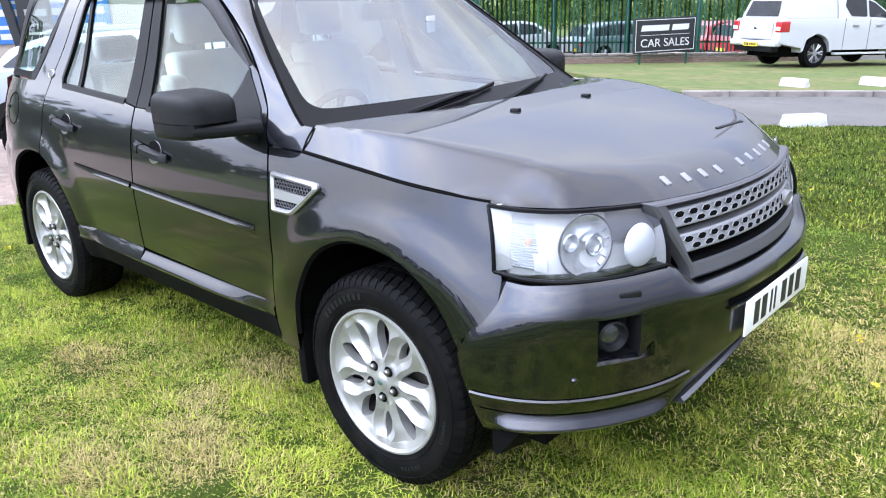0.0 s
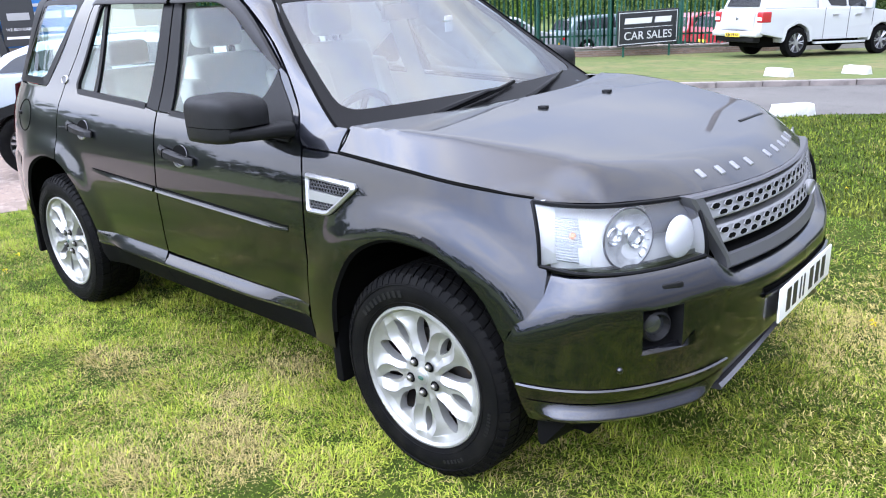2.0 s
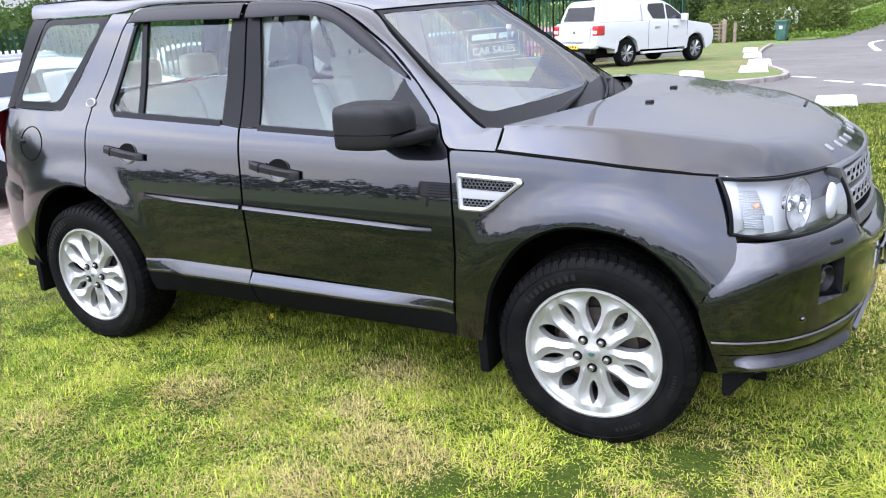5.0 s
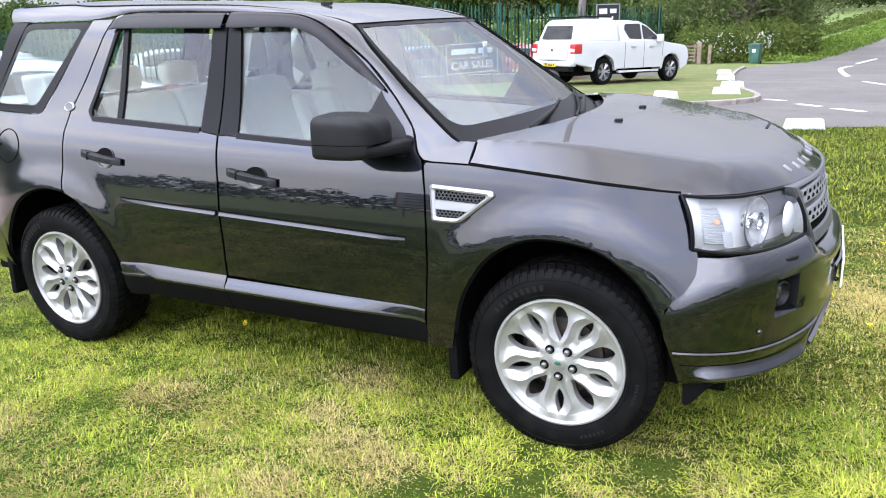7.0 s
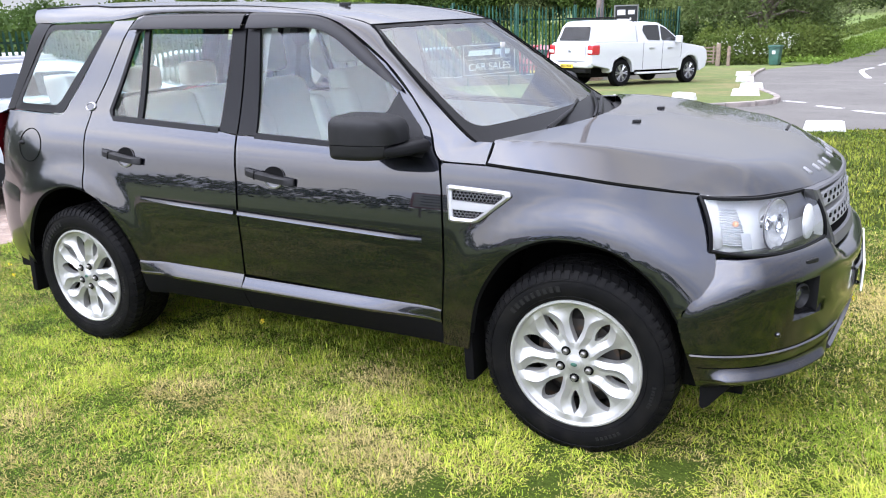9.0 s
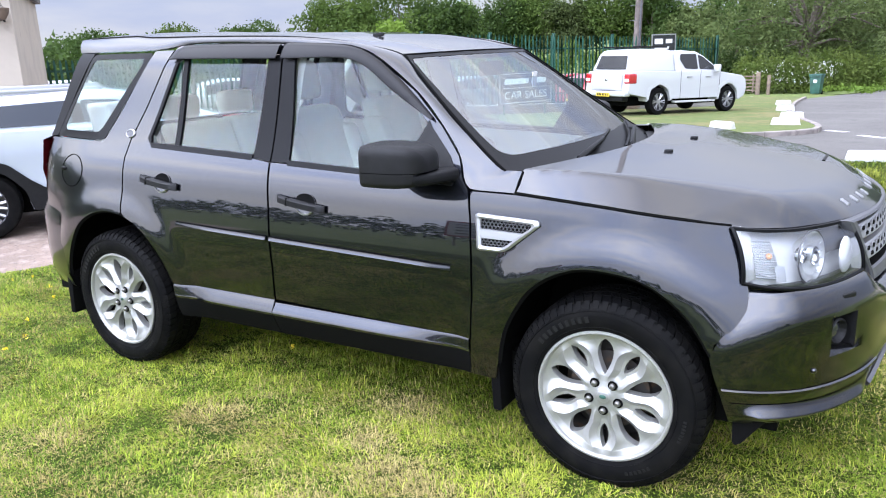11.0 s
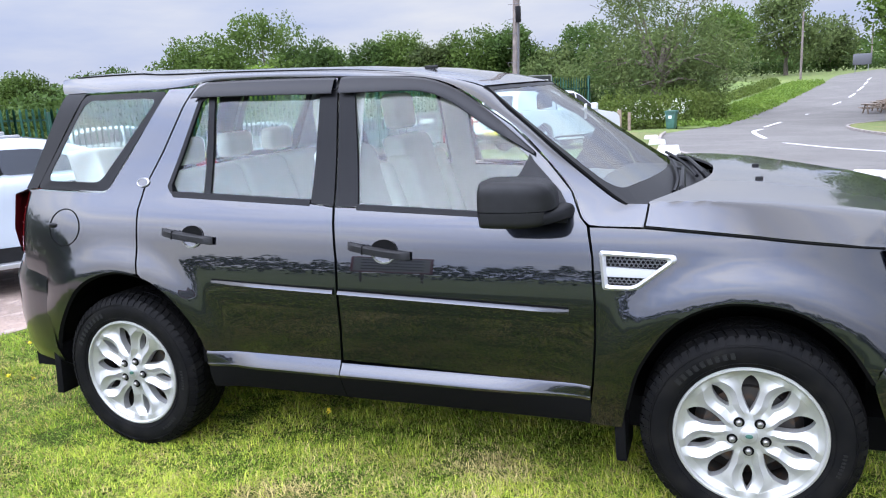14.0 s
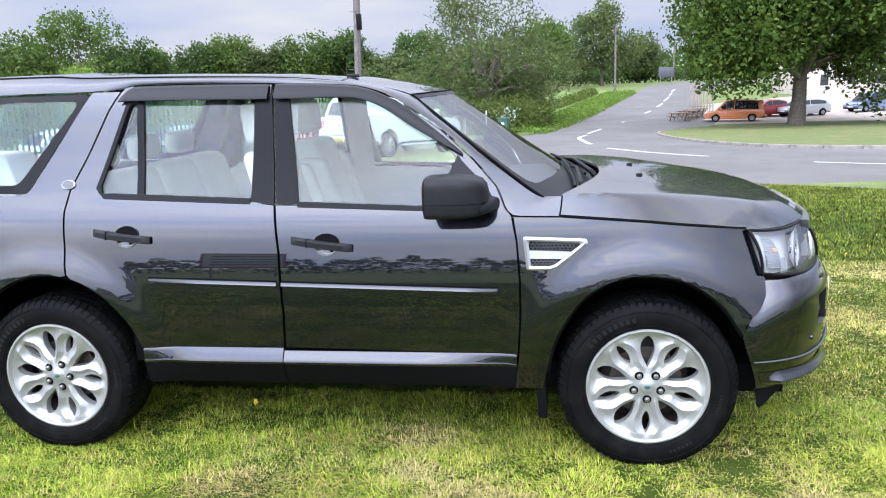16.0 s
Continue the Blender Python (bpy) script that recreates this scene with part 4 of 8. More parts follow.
        bmesh.ops.create_uvsphere(bm, u_segments=14, v_segments=8, radius=1, matrix=Matrix.Translation(on_side(-1.712, 1.043, 0.004, s)) @ Matrix.Diagonal((0.026, 0.008, 0.012, 1)))
        part("flap_thumb_hollow", bm, SATIN_BLACK, flap)

# bonnet: a clamshell between the scuttle, the wings, the lamps and the grille
BONNET_MID = [(0.98, 1.166), (1.18, 1.169), (1.38, 1.157), (1.58, 1.132), (1.77, 1.103), (1.93, 1.074), (2.04, 1.052), (2.128, 1.030)]
BONNET_EDGE = [(0.98, 1.083), (1.327, 1.057), (1.72, 1.014), (1.80, 1.000), (1.93, 0.980), (2.128, 0.955)]
BONNET_NOSE = [(0.0, 2.128, 0.986), (0.15, 2.120, 0.986), (0.30, 2.095, 0.986), (0.475, 2.040, 0.986), (0.60, 1.970, 0.987), (0.712, 1.890, 0.990), (0.792, 1.803, 0.998), (0.834, 1.722, 1.008)]


def nose_x(y):
    return float(np.interp(abs(y), [p[0] for p in BONNET_NOSE], [p[1] for p in BONNET_NOSE]))


def half_y(x):
    return side_y(min(x, 1.722), lerp_list(BONNET_EDGE, min(x, 1.722)))


def bonnet_z(x, y, half):
    """A flat top that breaks over a shoulder to the wing; the shoulder softens forwards."""
    e, m = lerp_list(BONNET_EDGE, x), lerp_list(BONNET_MID, x)
    u = min(abs(y) / half, 1.0)
    fore = smooth_step((x - 0.95) / 0.75)
    uc = 0.945 - 0.15 * fore
    top = 1 - (0.10 + 0.10 * fore) * u * u
    fall = (1 - u) * (1 - 0.14 * uc * uc) / (1 - uc)
    w = 0.03 + 0.11 * fore
    d = max(w - abs(top - fall), 0.0) / w
    p = min(top, fall) - d * d * w * 0.25
    z = e + (m - e) * max(p, 0.0)
    ze = float(np.interp(abs(y), [q[0] for q in BONNET_NOSE], [q[2] for q in BONNET_NOSE]))
    nx = nose_x(u * 0.834) if x > 1.6 else nose_x(y)
    d = min(max((nx - x) / 0.17, 0.0), 1.0)
    return ze + (z - ze) * (1 - (1 - d) ** 2.4) if z > ze else z


bm = bmesh.new()
rows = []
for i in range(65):
    t = 1 - (1 - i / 64) ** 1.5
    row = []
    for j in range(81):
        q = -1 + 2 * j / 80
        u = math.copysign(1 - (1 - abs(q)) ** 1.6, q)
        x0 = 0.966 + 0.165 * (1 - u * u) + 0.05 * smooth_step((0.92 - abs(u)) / 0.8)
        xf = nose_x(u * 0.834)
        x = x0 + (xf - x0) * t
        half = half_y(x)
        row.append(Vector((x, u * half, bonnet_z(x, u * half, half))))
    rows.append(row)
grid(bm, rows)
bmesh.ops.recalc_face_normals(bm, faces=bm.faces)
if sum(q.normal.z for q in bm.faces) < 0:
    bmesh.ops.reverse_faces(bm, faces=bm.faces)
fold(bm, (0, 0, -0.012))
bonnet = part("bonnet", bm, PAINT, suv, smooth=28)
for s in (-1, 1):
    bm = bmesh.new()
    tube(bm, [on_side(x, lerp_list(BONNET_EDGE, x) - 0.007, 0.0, s) for x in np.linspace(0.976, 1.716, 24)], 0.0045, 6)
    part("bonnet_gap", bm, VOID, bonnet)
for s in (-1, 1):
    bm = bmesh.new()
    foot, head = on_side(0.973, 1.078, 0.001, s), Vector((0.984, s * 0.838, 1.152))
    mid = foot.lerp(head, 0.5) + Vector((0.001, s * 0.004, 0.002))
    tube(bm, curve_points([foot, mid, head], 8), 0.0032, 6)
    part("corner_gap", bm, VOID, bonnet)
for y in (-0.238, 0.218):
    bm = new_box((-0.018, -0.011, -0.004), (0.013, 0.011, 0.010), 0.005)
    for v in bm.verts:
        v.co = Vector((1.362, y, bonnet_z(1.362, y, half_y(1.362)))) + v.co
        v.co.y += 0.008 if v.co.x > 1.37 else 0
    part("washer_jet", bm, BLACK_PLASTIC, bonnet, "black screen washer jet")

# roof
bm = bmesh.new()
rows = []
for i in range(49):
    x = -1.84 + (0.335 + 1.84) * i / 48
    edge_y = float(np.interp(x, [-2.0, -1.75, -1.2, -0.3, 0.15, 0.335], [0.53, 0.575, 0.595, 0.61, 0.607, 0.60]))
    row = []
    for j in range(33):
        u = -1 + 2 * j / 32
        xx = x + (0.085 * (1 - u * u) * smooth_step((x - 0.0) / 0.335) if x > 0 else 0)
        z = lerp_list(ROOF_LINE, xx)
        edge_z = float(np.interp(x, [-2.0, -1.75, -1.35, -1.2, -0.77, -0.3, -0.03, 0.15, 0.335], [1.696, 1.713, 1.713, 1.702, 1.692, 1.674, 1.651, 1.621, 1.574]))
        row.append(Vector((xx, u * edge_y, edge_z + (max(z, edge_z) - edge_z) * (1 - abs(u) ** 3.2))))
    rows.append(row)
grid(bm, rows)
bmesh.ops.recalc_face_normals(bm, faces=bm.faces)
if sum(q.normal.z for q in bm.faces) < 0:
    bmesh.ops.reverse_faces(bm, faces=bm.faces)
fold(bm, (0, 0, -0.03))
roof = part("roof", bm, PAINT, suv, smooth=35)
roof_top = rows
bm = new_box((-0.03, -0.006, 0), (0.03, 0.006, 0.016), 0.004)
bmesh.ops.translate(bm, verts=bm.verts, vec=(0.0, -0.30, 1.662))
part("aerial_stub", bm, BLACK_PLASTIC, roof, "small black aerial stub")

# windscreen with a dark printed border
edge = curve_points(SCREEN_EDGE[:-1] + [(0.985, 0.835, 1.10)], 25)
bm = bmesh.new()
rows = []
for k, p in enumerate(edge):
    t = k / 24
    row = []
    for j in range(33):
        u = -1 + 2 * j / 32
        row.append(Vector((p.x + (0.085 + 0.085 * t) * (1 - u * u), u * p.y, p.z + 0.006 * (1 - u * u))))
    rows.append(row)
vs = grid(bm, rows)
bmesh.ops.recalc_face_normals(bm, faces=bm.faces)
if sum(q.normal.z for q in bm.faces) < 0:
    bmesh.ops.reverse_faces(bm, faces=bm.faces)
screen = part("windscreen", bm, GLASS_SCREEN, suv, "windscreen reflecting the pale sky")
screen.visible_shadow = False
def screen_at(u, t, lift=0.0):
    k = min(t * 24, 23.999)
    p = edge[int(k)].lerp(edge[int(k) + 1], k - int(k))
    return Vector((p.x + (0.085 + 0.085 * t) * (1 - u * u) + lift * 0.55, u * p.y, p.z + 0.006 * (1 - u * u) + lift * 0.83))


def dense(loop, n=6):
    return [(a[0] + (b[0] - a[0]) * k / n, a[1] + (b[1] - a[1]) * k / n) for a, b in zip(loop, loop[1:] + loop[:1]) for k in range(n)]


bm = bmesh.new()
outer = rounded([(-1, 0), (1, 0), (1, 1), (-1, 1)], 0.005, 4)
inner = rounded([(-0.962, 0.03), (0.962, 0.03), (0.930, 0.80), (-0.930, 0.80)], [0.03, 0.03, 0.10, 0.10], 4)
outer, inner = dense(outer), dense(inner)
grid(bm, [[screen_at(u, t, 0.0022) for u, t in [(a + (c - a) * f, b + (d - b) * f) for (a, b), (c, d) in zip(outer, inner)] + [(outer[0][0] + (inner[0][0] - outer[0][0]) * f, outer[0][1] + (inner[0][1] - outer[0][1]) * f)]] for f in (0, 0.33, 0.66, 1.0)])
bmesh.ops.recalc_face_normals(bm, faces=bm.faces)
part("screen_border", bm, SATIN_BLACK, screen, "black printed windscreen border")
bm = bmesh.new()
for j, d in ((0, -1), (32, 1)):
    tube(bm, [rows[k][j] + Vector((0.002, d * 0.001, 0.003)) for k in range(24)], 0.006, 6)
tube(bm, [rows[0][j] + Vector((-0.003, 0, 0.002)) for j in range(33)], 0.005, 6)
part("screen_seal", bm, VOID, screen)
part("tax_disc", new_box((0.60, 0.12, 1.400), (0.604, 0.17, 1.47), 0.001), SIGN_WHITE, screen, "small white paper inside the windscreen")
bm = bmesh.new()
rows2 = [[Vector((x + 0.15 * (1 - (y / 0.8) ** 2) - 0.02, y, z)) for y in np.linspace(-0.80, 0.80, 25)] for x, z in ((0.95, 1.105), (1.00, 1.118), (1.05, 1.122), (1.07, 1.10))]
grid(bm, rows2)
bmesh.ops.recalc_face_normals(bm, faces=bm.faces)
part("scuttle", bm, BLACK_PLASTIC, suv, "black plastic scuttle under the wipers")

for ua, ta, ub, tb in ((-0.60, 0.93, 0.10, 0.80), (-0.02, 0.94, 0.66, 0.81)):
    pts = [screen_at(ua + (ub - ua) * t, ta + (tb - ta) * t, 0.016) for t in np.linspace(0, 1, 14)]
    bm = bmesh.new()
    tube(bm, pts, 0.008, 6)
    wiper = part("wiper", bm, SATIN_BLACK, suv, "black windscreen wiper")
    bm = bmesh.new()
    mid = pts[7]
    tube(bm, [pts[0] + Vector((0.05, -0.01, -0.012)), pts[0] + Vector((0.03, 0, 0.012)), mid + Vector((0.022, 0, 0.020)), pts[9] + Vector((0.004, 0, 0.006))], [0.017, 0.014, 0.009, 0.006], 8)
    part("wiper_arm", bm, SATIN_BLACK, wiper)

# ---- the car's front ----
BUMPER_PLAN = [(1.705, 0.948), (1.775, 0.935), (1.87, 0.900), (1.96, 0.842), (2.035, 0.755), (2.095, 0.650), (2.150, 0.52), (2.190, 0.38), (2.222, 0.22), (2.232, 0.0)]
half_plan = curve_points([(x, -y, 0) for x, y in BUMPER_PLAN], 46)
BUMPER_ROWS = [(0.335, 0.075), (0.350, 0.050), (0.362, 0.034), (0.395, 0.020), (0.440, 0.010), (0.475, 0.004), (0.482, 0.004), (0.53, 0.0), (0.585, 0.0), (0.600, 0.0), (0.655, 0.0), (0.715, 0.002), (0.735, 0.006), (0.755, 0.014), (0.785, 0.030), (0.808, 0.046), (0.818, 0.070), (0.815, 0.12)]


def bumper_point(i, z, inset, s=-1):
    """A point of the front bumper: i along its plan from the wheel arch to the middle."""
    i = min(max(i, 0.0), 45.0)
    a, b = half_plan[int(i)], half_plan[min(int(i) + 1, 45)]
    p = a.lerp(b, i - int(i))
    d = (half_plan[min(int(i) + 1, 45)] - half_plan[max(int(i) - 1, 0)]).normalized()
    n = Vector((-d.y, d.x, 0))
    if n.x + -n.y * 0.3 < 0:
        n = -n
    up = 0.0
    start = float(np.interp(z, [0.335, 0.39, 0.48, 0.578, 0.64, 0.69, 0.74, 0.80], [1.772, 1.758, 1.728, 1.692, 1.706, 1.764, 1.789, 1.789]))
    near = max(0.0, 1 - i / 12) ** 1.5
    p = p + Vector(((start - 1.705) * near, 0, 0))
    if z > 0.45:
        tuck = smooth_step((z - 0.68) / 0.12) * 0.055
        p = p + Vector((0, -(side_y(start, z) + 0.002 - (0.948 - tuck)) * near, 0))
    if z > 0.70:
        # the upper corner tucks in under the lamp
        up = smooth_step((z - 0.68) / 0.12) * 0.055 * smooth_step((14 - i) / 14)
    if z > 0.72:
        # the upper edge dips under the grille
        z -= (z - 0.72) * 0.74 * smooth_step((i - 25) / 5)
    if z < 0.56:
        # the lower edge sweeps up towards the middle
        z = z + (0.56 - z) * 0.80 * smooth_step((i - 21) / 20)
    if z > 0.73:
        inset *= 0.35 + 0.65 * smooth_step(i / 13)
    q = p - n * (inset + up)
    return Vector((q.x, q.y * (1 if s < 0 else -1), z))


def bumper_inset(z):
    return lerp_list(BUMPER_ROWS, z)


bm = bmesh.new()
FOG_I, FOG_Z = (15, 20), (0.585, 0.715)
for s in (-1, 1):
    vs = []
    for z, inset in BUMPER_ROWS:
        vs.append([bm.verts.new(bumper_point(i, z, inset, s)) for i in range(46)])
    for r in range(len(BUMPER_ROWS) - 1):
        for i in range(45):
            zc = 0.5 * (BUMPER_ROWS[r][0] + BUMPER_ROWS[r + 1][0])
            if FOG_I[0] <= i < FOG_I[1] and FOG_Z[0] < zc < FOG_Z[1]:
                continue
            bm.faces.new((vs[r][i], vs[r][i + 1], vs[r + 1][i + 1], vs[r + 1][i]))
bmesh.ops.remove_doubles(bm, verts=bm.verts, dist=1e-4)
bmesh.ops.recalc_face_normals(bm, faces=bm.faces)
if sum(q.normal.x for q in bm.faces) < 0:
    bmesh.ops.reverse_faces(bm, faces=bm.faces)
bumper = part("front_bumper", bm, PAINT, suv, "body-coloured front bumper", smooth=50)
for s in (-1, 1):
    # fog lamp in a deep recess
    rows = []
    ring_i = [(FOG_I[0], 0.585), (FOG_I[1], 0.585), (FOG_I[1], 0.655), (FOG_I[1], 0.715), (FOG_I[0], 0.715), (FOG_I[0], 0.655)]
    ring = [bumper_point(i, z, 0.0, s) for i, z in ring_i]
    mid = sum(ring, Vector()) / 6
    back = [mid + (p - mid) * 0.88 + Vector((-0.055, -s * 0.03, 0)) for p in ring]
    bm = bmesh.new()
    grid(bm, [ring + ring[:1], back + back[:1]])
    bm.faces.new([bm.verts.new(p) for p in back])
    bmesh.ops.remove_doubles(bm, verts=bm.verts, dist=1e-5)
    fog = part("fog_lamp", bm, BLACK_PLASTIC, bumper, "round fog lamp in a black recess", smooth=30)
    bm = bmesh.new()
    axis = Vector((0.86, s * 0.51, 0)).normalized()
    side = Vector((-axis.y, axis.x, 0))
    c = mid + Vector((-0.030, -s * 0.016, 0.0)) + side * (0.008 * s)
    for r0, r1, d0, d1 in ((0.046, 0.046, -0.02, 0.018), (0.046, 0.040, 0.018, 0.022), (0.040, 0.031, 0.022, 0.004)):
        grid(bm, [[c + axis * d + r * (math.cos(a) * side + math.sin(a) * Vector((0, 0, 1))) for a in np.linspace(0, 2 * math.pi, 25)] for r, d in ((r0, d0), (r1, d1))])
    bmesh.ops.recalc_face_normals(bm, faces=bm.faces)
    part("fog_bezel", bm, BLACK_PLASTIC, fog)
    bm = bmesh.new()
    grid(bm, [[c + axis * (0.004 + 0.008 * (1 - (r / 0.031) ** 2)) + r * (math.cos(a) * side + math.sin(a) * Vector((0, 0, 1))) for a in np.linspace(0, 2 * math.pi, 25)] for r in (0.031, 0.024, 0.013, 0.001)])
    part("fog_lens", bm, FOG_GLASS, fog, "grey glass fog lamp lens")
    bm = bmesh.new()
    rowa = [bumper_point(i, 0.583, -0.003, s) for i in np.linspace(FOG_I[0] - 0.2, FOG_I[1] + 1.8, 9)]
    rowb = [bumper_point(i, 0.595 + 0.03 * max(0, (i - FOG_I[1]) / 1.8), -0.003 + 0.02 * (i < FOG_I[1] + 0.2), s) for i in np.linspace(FOG_I[0] - 0.2, FOG_I[1] + 1.8, 9)]
    grid(bm, [rowa, rowb])
    bmesh.ops.solidify(bm, geom=bm.faces[:], thickness=0.003)
    part("fog_sill", bm, PAINT, fog)
    # headlamp washer, parking sensors
    bm = new_box((-0.035, -0.02, -0.008), (0.035, 0.012, 0.010), 0.007)
    p = bumper_point(19, 0.765, 0.028, s)
    m = Matrix.Translation(p) @ Matrix.Rotation(math.atan2(-s * 0.51, -0.86) + math.pi / 2, 4, "Z")
    bmesh.ops.transform(bm, matrix=m, verts=bm.verts)
    part("lamp_washer", bm, BLACK_PLASTIC, bumper, "black headlamp washer cover")
    for i in (12.5, 38):
        p = bumper_point(i, 0.545, -0.001, s)
        bm = bmesh.new()
        bmesh.ops.create_uvsphere(bm, u_segments=12, v_segments=6, radius=0.011, matrix=Matrix.Translation(p))
        for v in bm.verts:
            v.co = p + (v.co - p) * 0.9
        part("parking_sensor", bm, PAINT, bumper)
    # creases and lower lip
    bm = bmesh.new()
    rows = [[bumper_point(i, z, inset, s) for i in np.linspace(0.5, 27, 28)] for z, inset in ((0.486, 0.0), (0.482, -0.006), (0.474, -0.006), (0.468, 0.004))]
    grid(bm, rows)
    bmesh.ops.recalc_face_normals(bm, faces=bm.faces)
    part("bumper_crease", bm, PAINT, bumper)
    bm = bmesh.new()
    rows = []
    for z, ledge in ((0.436, 0.0), (0.414, 0.010), (0.403, 0.026), (0.396, 0.029), (0.388, 0.026), (0.366, 0.004), (0.345, -0.045)):
        rows.append([bumper_point(i, z, bumper_inset(z) - 0.003 - ledge * smooth_step((i - 0.5) / 5) * smooth_step((27 - i) / 5), s) for i in np.linspace(1.0, 27, 34)])
    grid(bm, rows)
    bmesh.ops.recalc_face_normals(bm, faces=bm.faces)
    part("bumper_lip", bm, PAINT, bumper)
bm = bmesh.new()
grid(bm, [[bumper_point(i, z, o, -1) for i in range(33, 46)] + [bumper_point(i, z, o, 1) for i in range(44, 32, -1)] for z, o in ((0.680, -0.002), (0.670, -0.0025), (0.660, -0.002))])
bmesh.ops.solidify(bm, geom=bm.faces[:], thickness=0.002)
part("bumper_slot", bm, VOID, bumper, "black slot above the number plate")
bm = bmesh.new()
grid(bm, [[bumper_point(i, z, o, -1) for i in range(33, 46)] + [bumper_point(i, z, o, 1) for i in range(44, 32, -1)] for z, o in ((0.658, -0.001), (0.656, -0.010), (0.648, -0.010), (0.644, -0.001))])
part("plate_ledge", bm, PAINT, bumper)
bm = bmesh.new()
grid(bm, [[bumper_point(i, 0.40 - dz, 0.02 - o, -1) for i in range(27, 46)] + [bumper_point(i, 0.40 - dz, 0.02 - o, 1) for i in range(44, 26, -1)] for dz, o in ((0.035, 0.0), (0.046, 0.012), (0.056, 0.008), (0.075, -0.05))])
part("skid_edge", bm, GUN_GREY, bumper, "grey lower skid edge")

# number plate; its marks are plain bars
plate = part("number_plate", new_box((2.236, -0.262, 0.548), (2.244, 0.262, 0.662), 0.004), PLATE_WHITE, suv, "white front number plate with plain dark bars")
for k, y in enumerate((-0.185, -0.125, -0.068, -0.035, 0.040, 0.105, 0.170)):
    w = 0.020 if k < 2 or k > 3 else 0.007
    part("plate_bar", new_box((2.2438, y - w, 0.568), (2.2452, y + w, 0.645)), INK, plate, smooth=0)

# grille
def grille_point(y, z, out=0.0):
    return Vector((2.172 - 0.34 * y * y - 0.22 * (z - 0.80) + out, y, z))


bm = bmesh.new()
ys = np.linspace(-0.50, 0.50, 25)
grid(bm, [[grille_point(y, z, -0.055) for y in ys] for z in (0.765, 0.88, 0.985)])
grille = part("grille", bm, VOID, suv, "two-bar grey honeycomb grille")


def side_shape(z, top, low):
    """Half the grille's width at a height, narrowing downwards."""
    return top + (low - top) * (0.982 - z) / 0.20


def grille_ring(z_top, z_low, top, low, out):
    """A loop round the grille: along the top, down, back along the bottom and up."""
    zs = np.linspace(z_top, z_low, 8)
    pts = [(y, z_top) for y in np.linspace(-top, top, 24)] + [(side_shape(z, top, low), z) for z in zs[1:-1]]
    pts += [(y, z_low) for y in np.linspace(low, -low, 24)] + [(-side_shape(z, top, low), z) for z in zs[-2:0:-1]]
    return [grille_point(y, z, out) for y, z in pts]


rings = [grille_ring(0.985, 0.752, 0.520, 0.412, -0.03), grille_ring(0.984, 0.754, 0.518, 0.410, 0.004), grille_ring(0.978, 0.762, 0.505, 0.402, 0.010), grille_ring(0.974, 0.794, 0.468, 0.396, 0.006), grille_ring(0.971, 0.797, 0.464, 0.392, -0.004), grille_ring(0.966, 0.802, 0.458, 0.386, -0.055)]
bm = bmesh.new()
grid(bm, [r + r[:1] for r in rings[:5]])
bmesh.ops.recalc_face_normals(bm, faces=bm.faces)
part("grille_surround", bm, GUN_GREY, grille, "gunmetal grille surround", smooth=25)
bm = bmesh.new()
grid(bm, [r + r[:1] for r in rings[4:]])
part("grille_throat", bm, VOID, grille, "black inner wall of the grille")


def hexagon(y, z):
    return [(y + 0.0205 * a, z + 0.0088 * b) for a, b in ((-1, -0.15), (-0.5, 1), (0.45, 1), (1, 0.15), (0.5, -1), (-0.45, -1))]


for zc, half, hw in ((0.932, 0.0235, 0.452), (0.857, 0.0245, 0.430)):
    # a bar pierced by two staggered rows of hexagons
    bm = bmesh.new()
    prof = ((zc + half + 0.005, -0.040), (zc + half + 0.001, -0.006), (zc + half - 0.004, -0.001), (zc - half + 0.004, 0.005), (zc - half - 0.001, 0.002), (zc - half - 0.006, -0.034))
    grid(bm, [[grille_point(y, z, o) for y in np.linspace(-hw, hw, 30)] for z, o in prof])
    bmesh.ops.recalc_face_normals(bm, faces=bm.faces)
    bar = part("grille_bar", bm, GRILLE_GREY, grille, "grey bar pierced by hexagons", smooth=25)
    pitch = 0.056
    for row, zz in ((0, zc + 0.0112), (1, zc - 0.0112)):
        for k in range(int(2 * hw / pitch) + 1):
            y = -hw + 0.032 + k * pitch + (pitch / 2 if row else 0)
            if y > hw - 0.024:
                continue
            hexa = hexagon(y, zz)
            bm = bmesh.new()
            lip = [grille_point(y + (p - y) * 1.16, zz + (q - zz) * 1.22, 0.0035) for p, q in hexa]
            edge_in = [grille_point(p, q, 0.0055) for p, q in hexa]
            deep = [grille_point(y + (p - y) * 0.93, zz + (q - zz) * 0.90, 0.0044) for p, q in hexa]
            grid(bm, [r + r[:1] for r in (lip, edge_in, deep)])
            bmesh.ops.remove_doubles(bm, verts=bm.verts, dist=1e-6)
            part("hole_rim", bm, GRILLE_GREY, bar, smooth=0)
            bm = bmesh.new()
            bm.faces.new([bm.verts.new(p + Vector((0.0002, 0, 0))) for p in deep])
            part("grille_hole", bm, VOID, bar, smooth=0)
bm = bmesh.new()
c = grille_point(0.262, 0.857, 0.016)
grid(bm, [[c + Vector((o, 0.040 * rr * math.cos(a), 0.027 * rr * math.sin(a))) for a in np.linspace(0, 2 * math.pi, 25)] for rr, o in ((1.0, -0.016), (1.0, 0.002), (0.86, 0.006), (0.80, 0.001), (0.02, 0.003))])
bmesh.ops.recalc_face_normals(bm, faces=bm.faces)
part("grille_badge", bm, GRILLE_GREY, grille, "oval badge, plain grey")
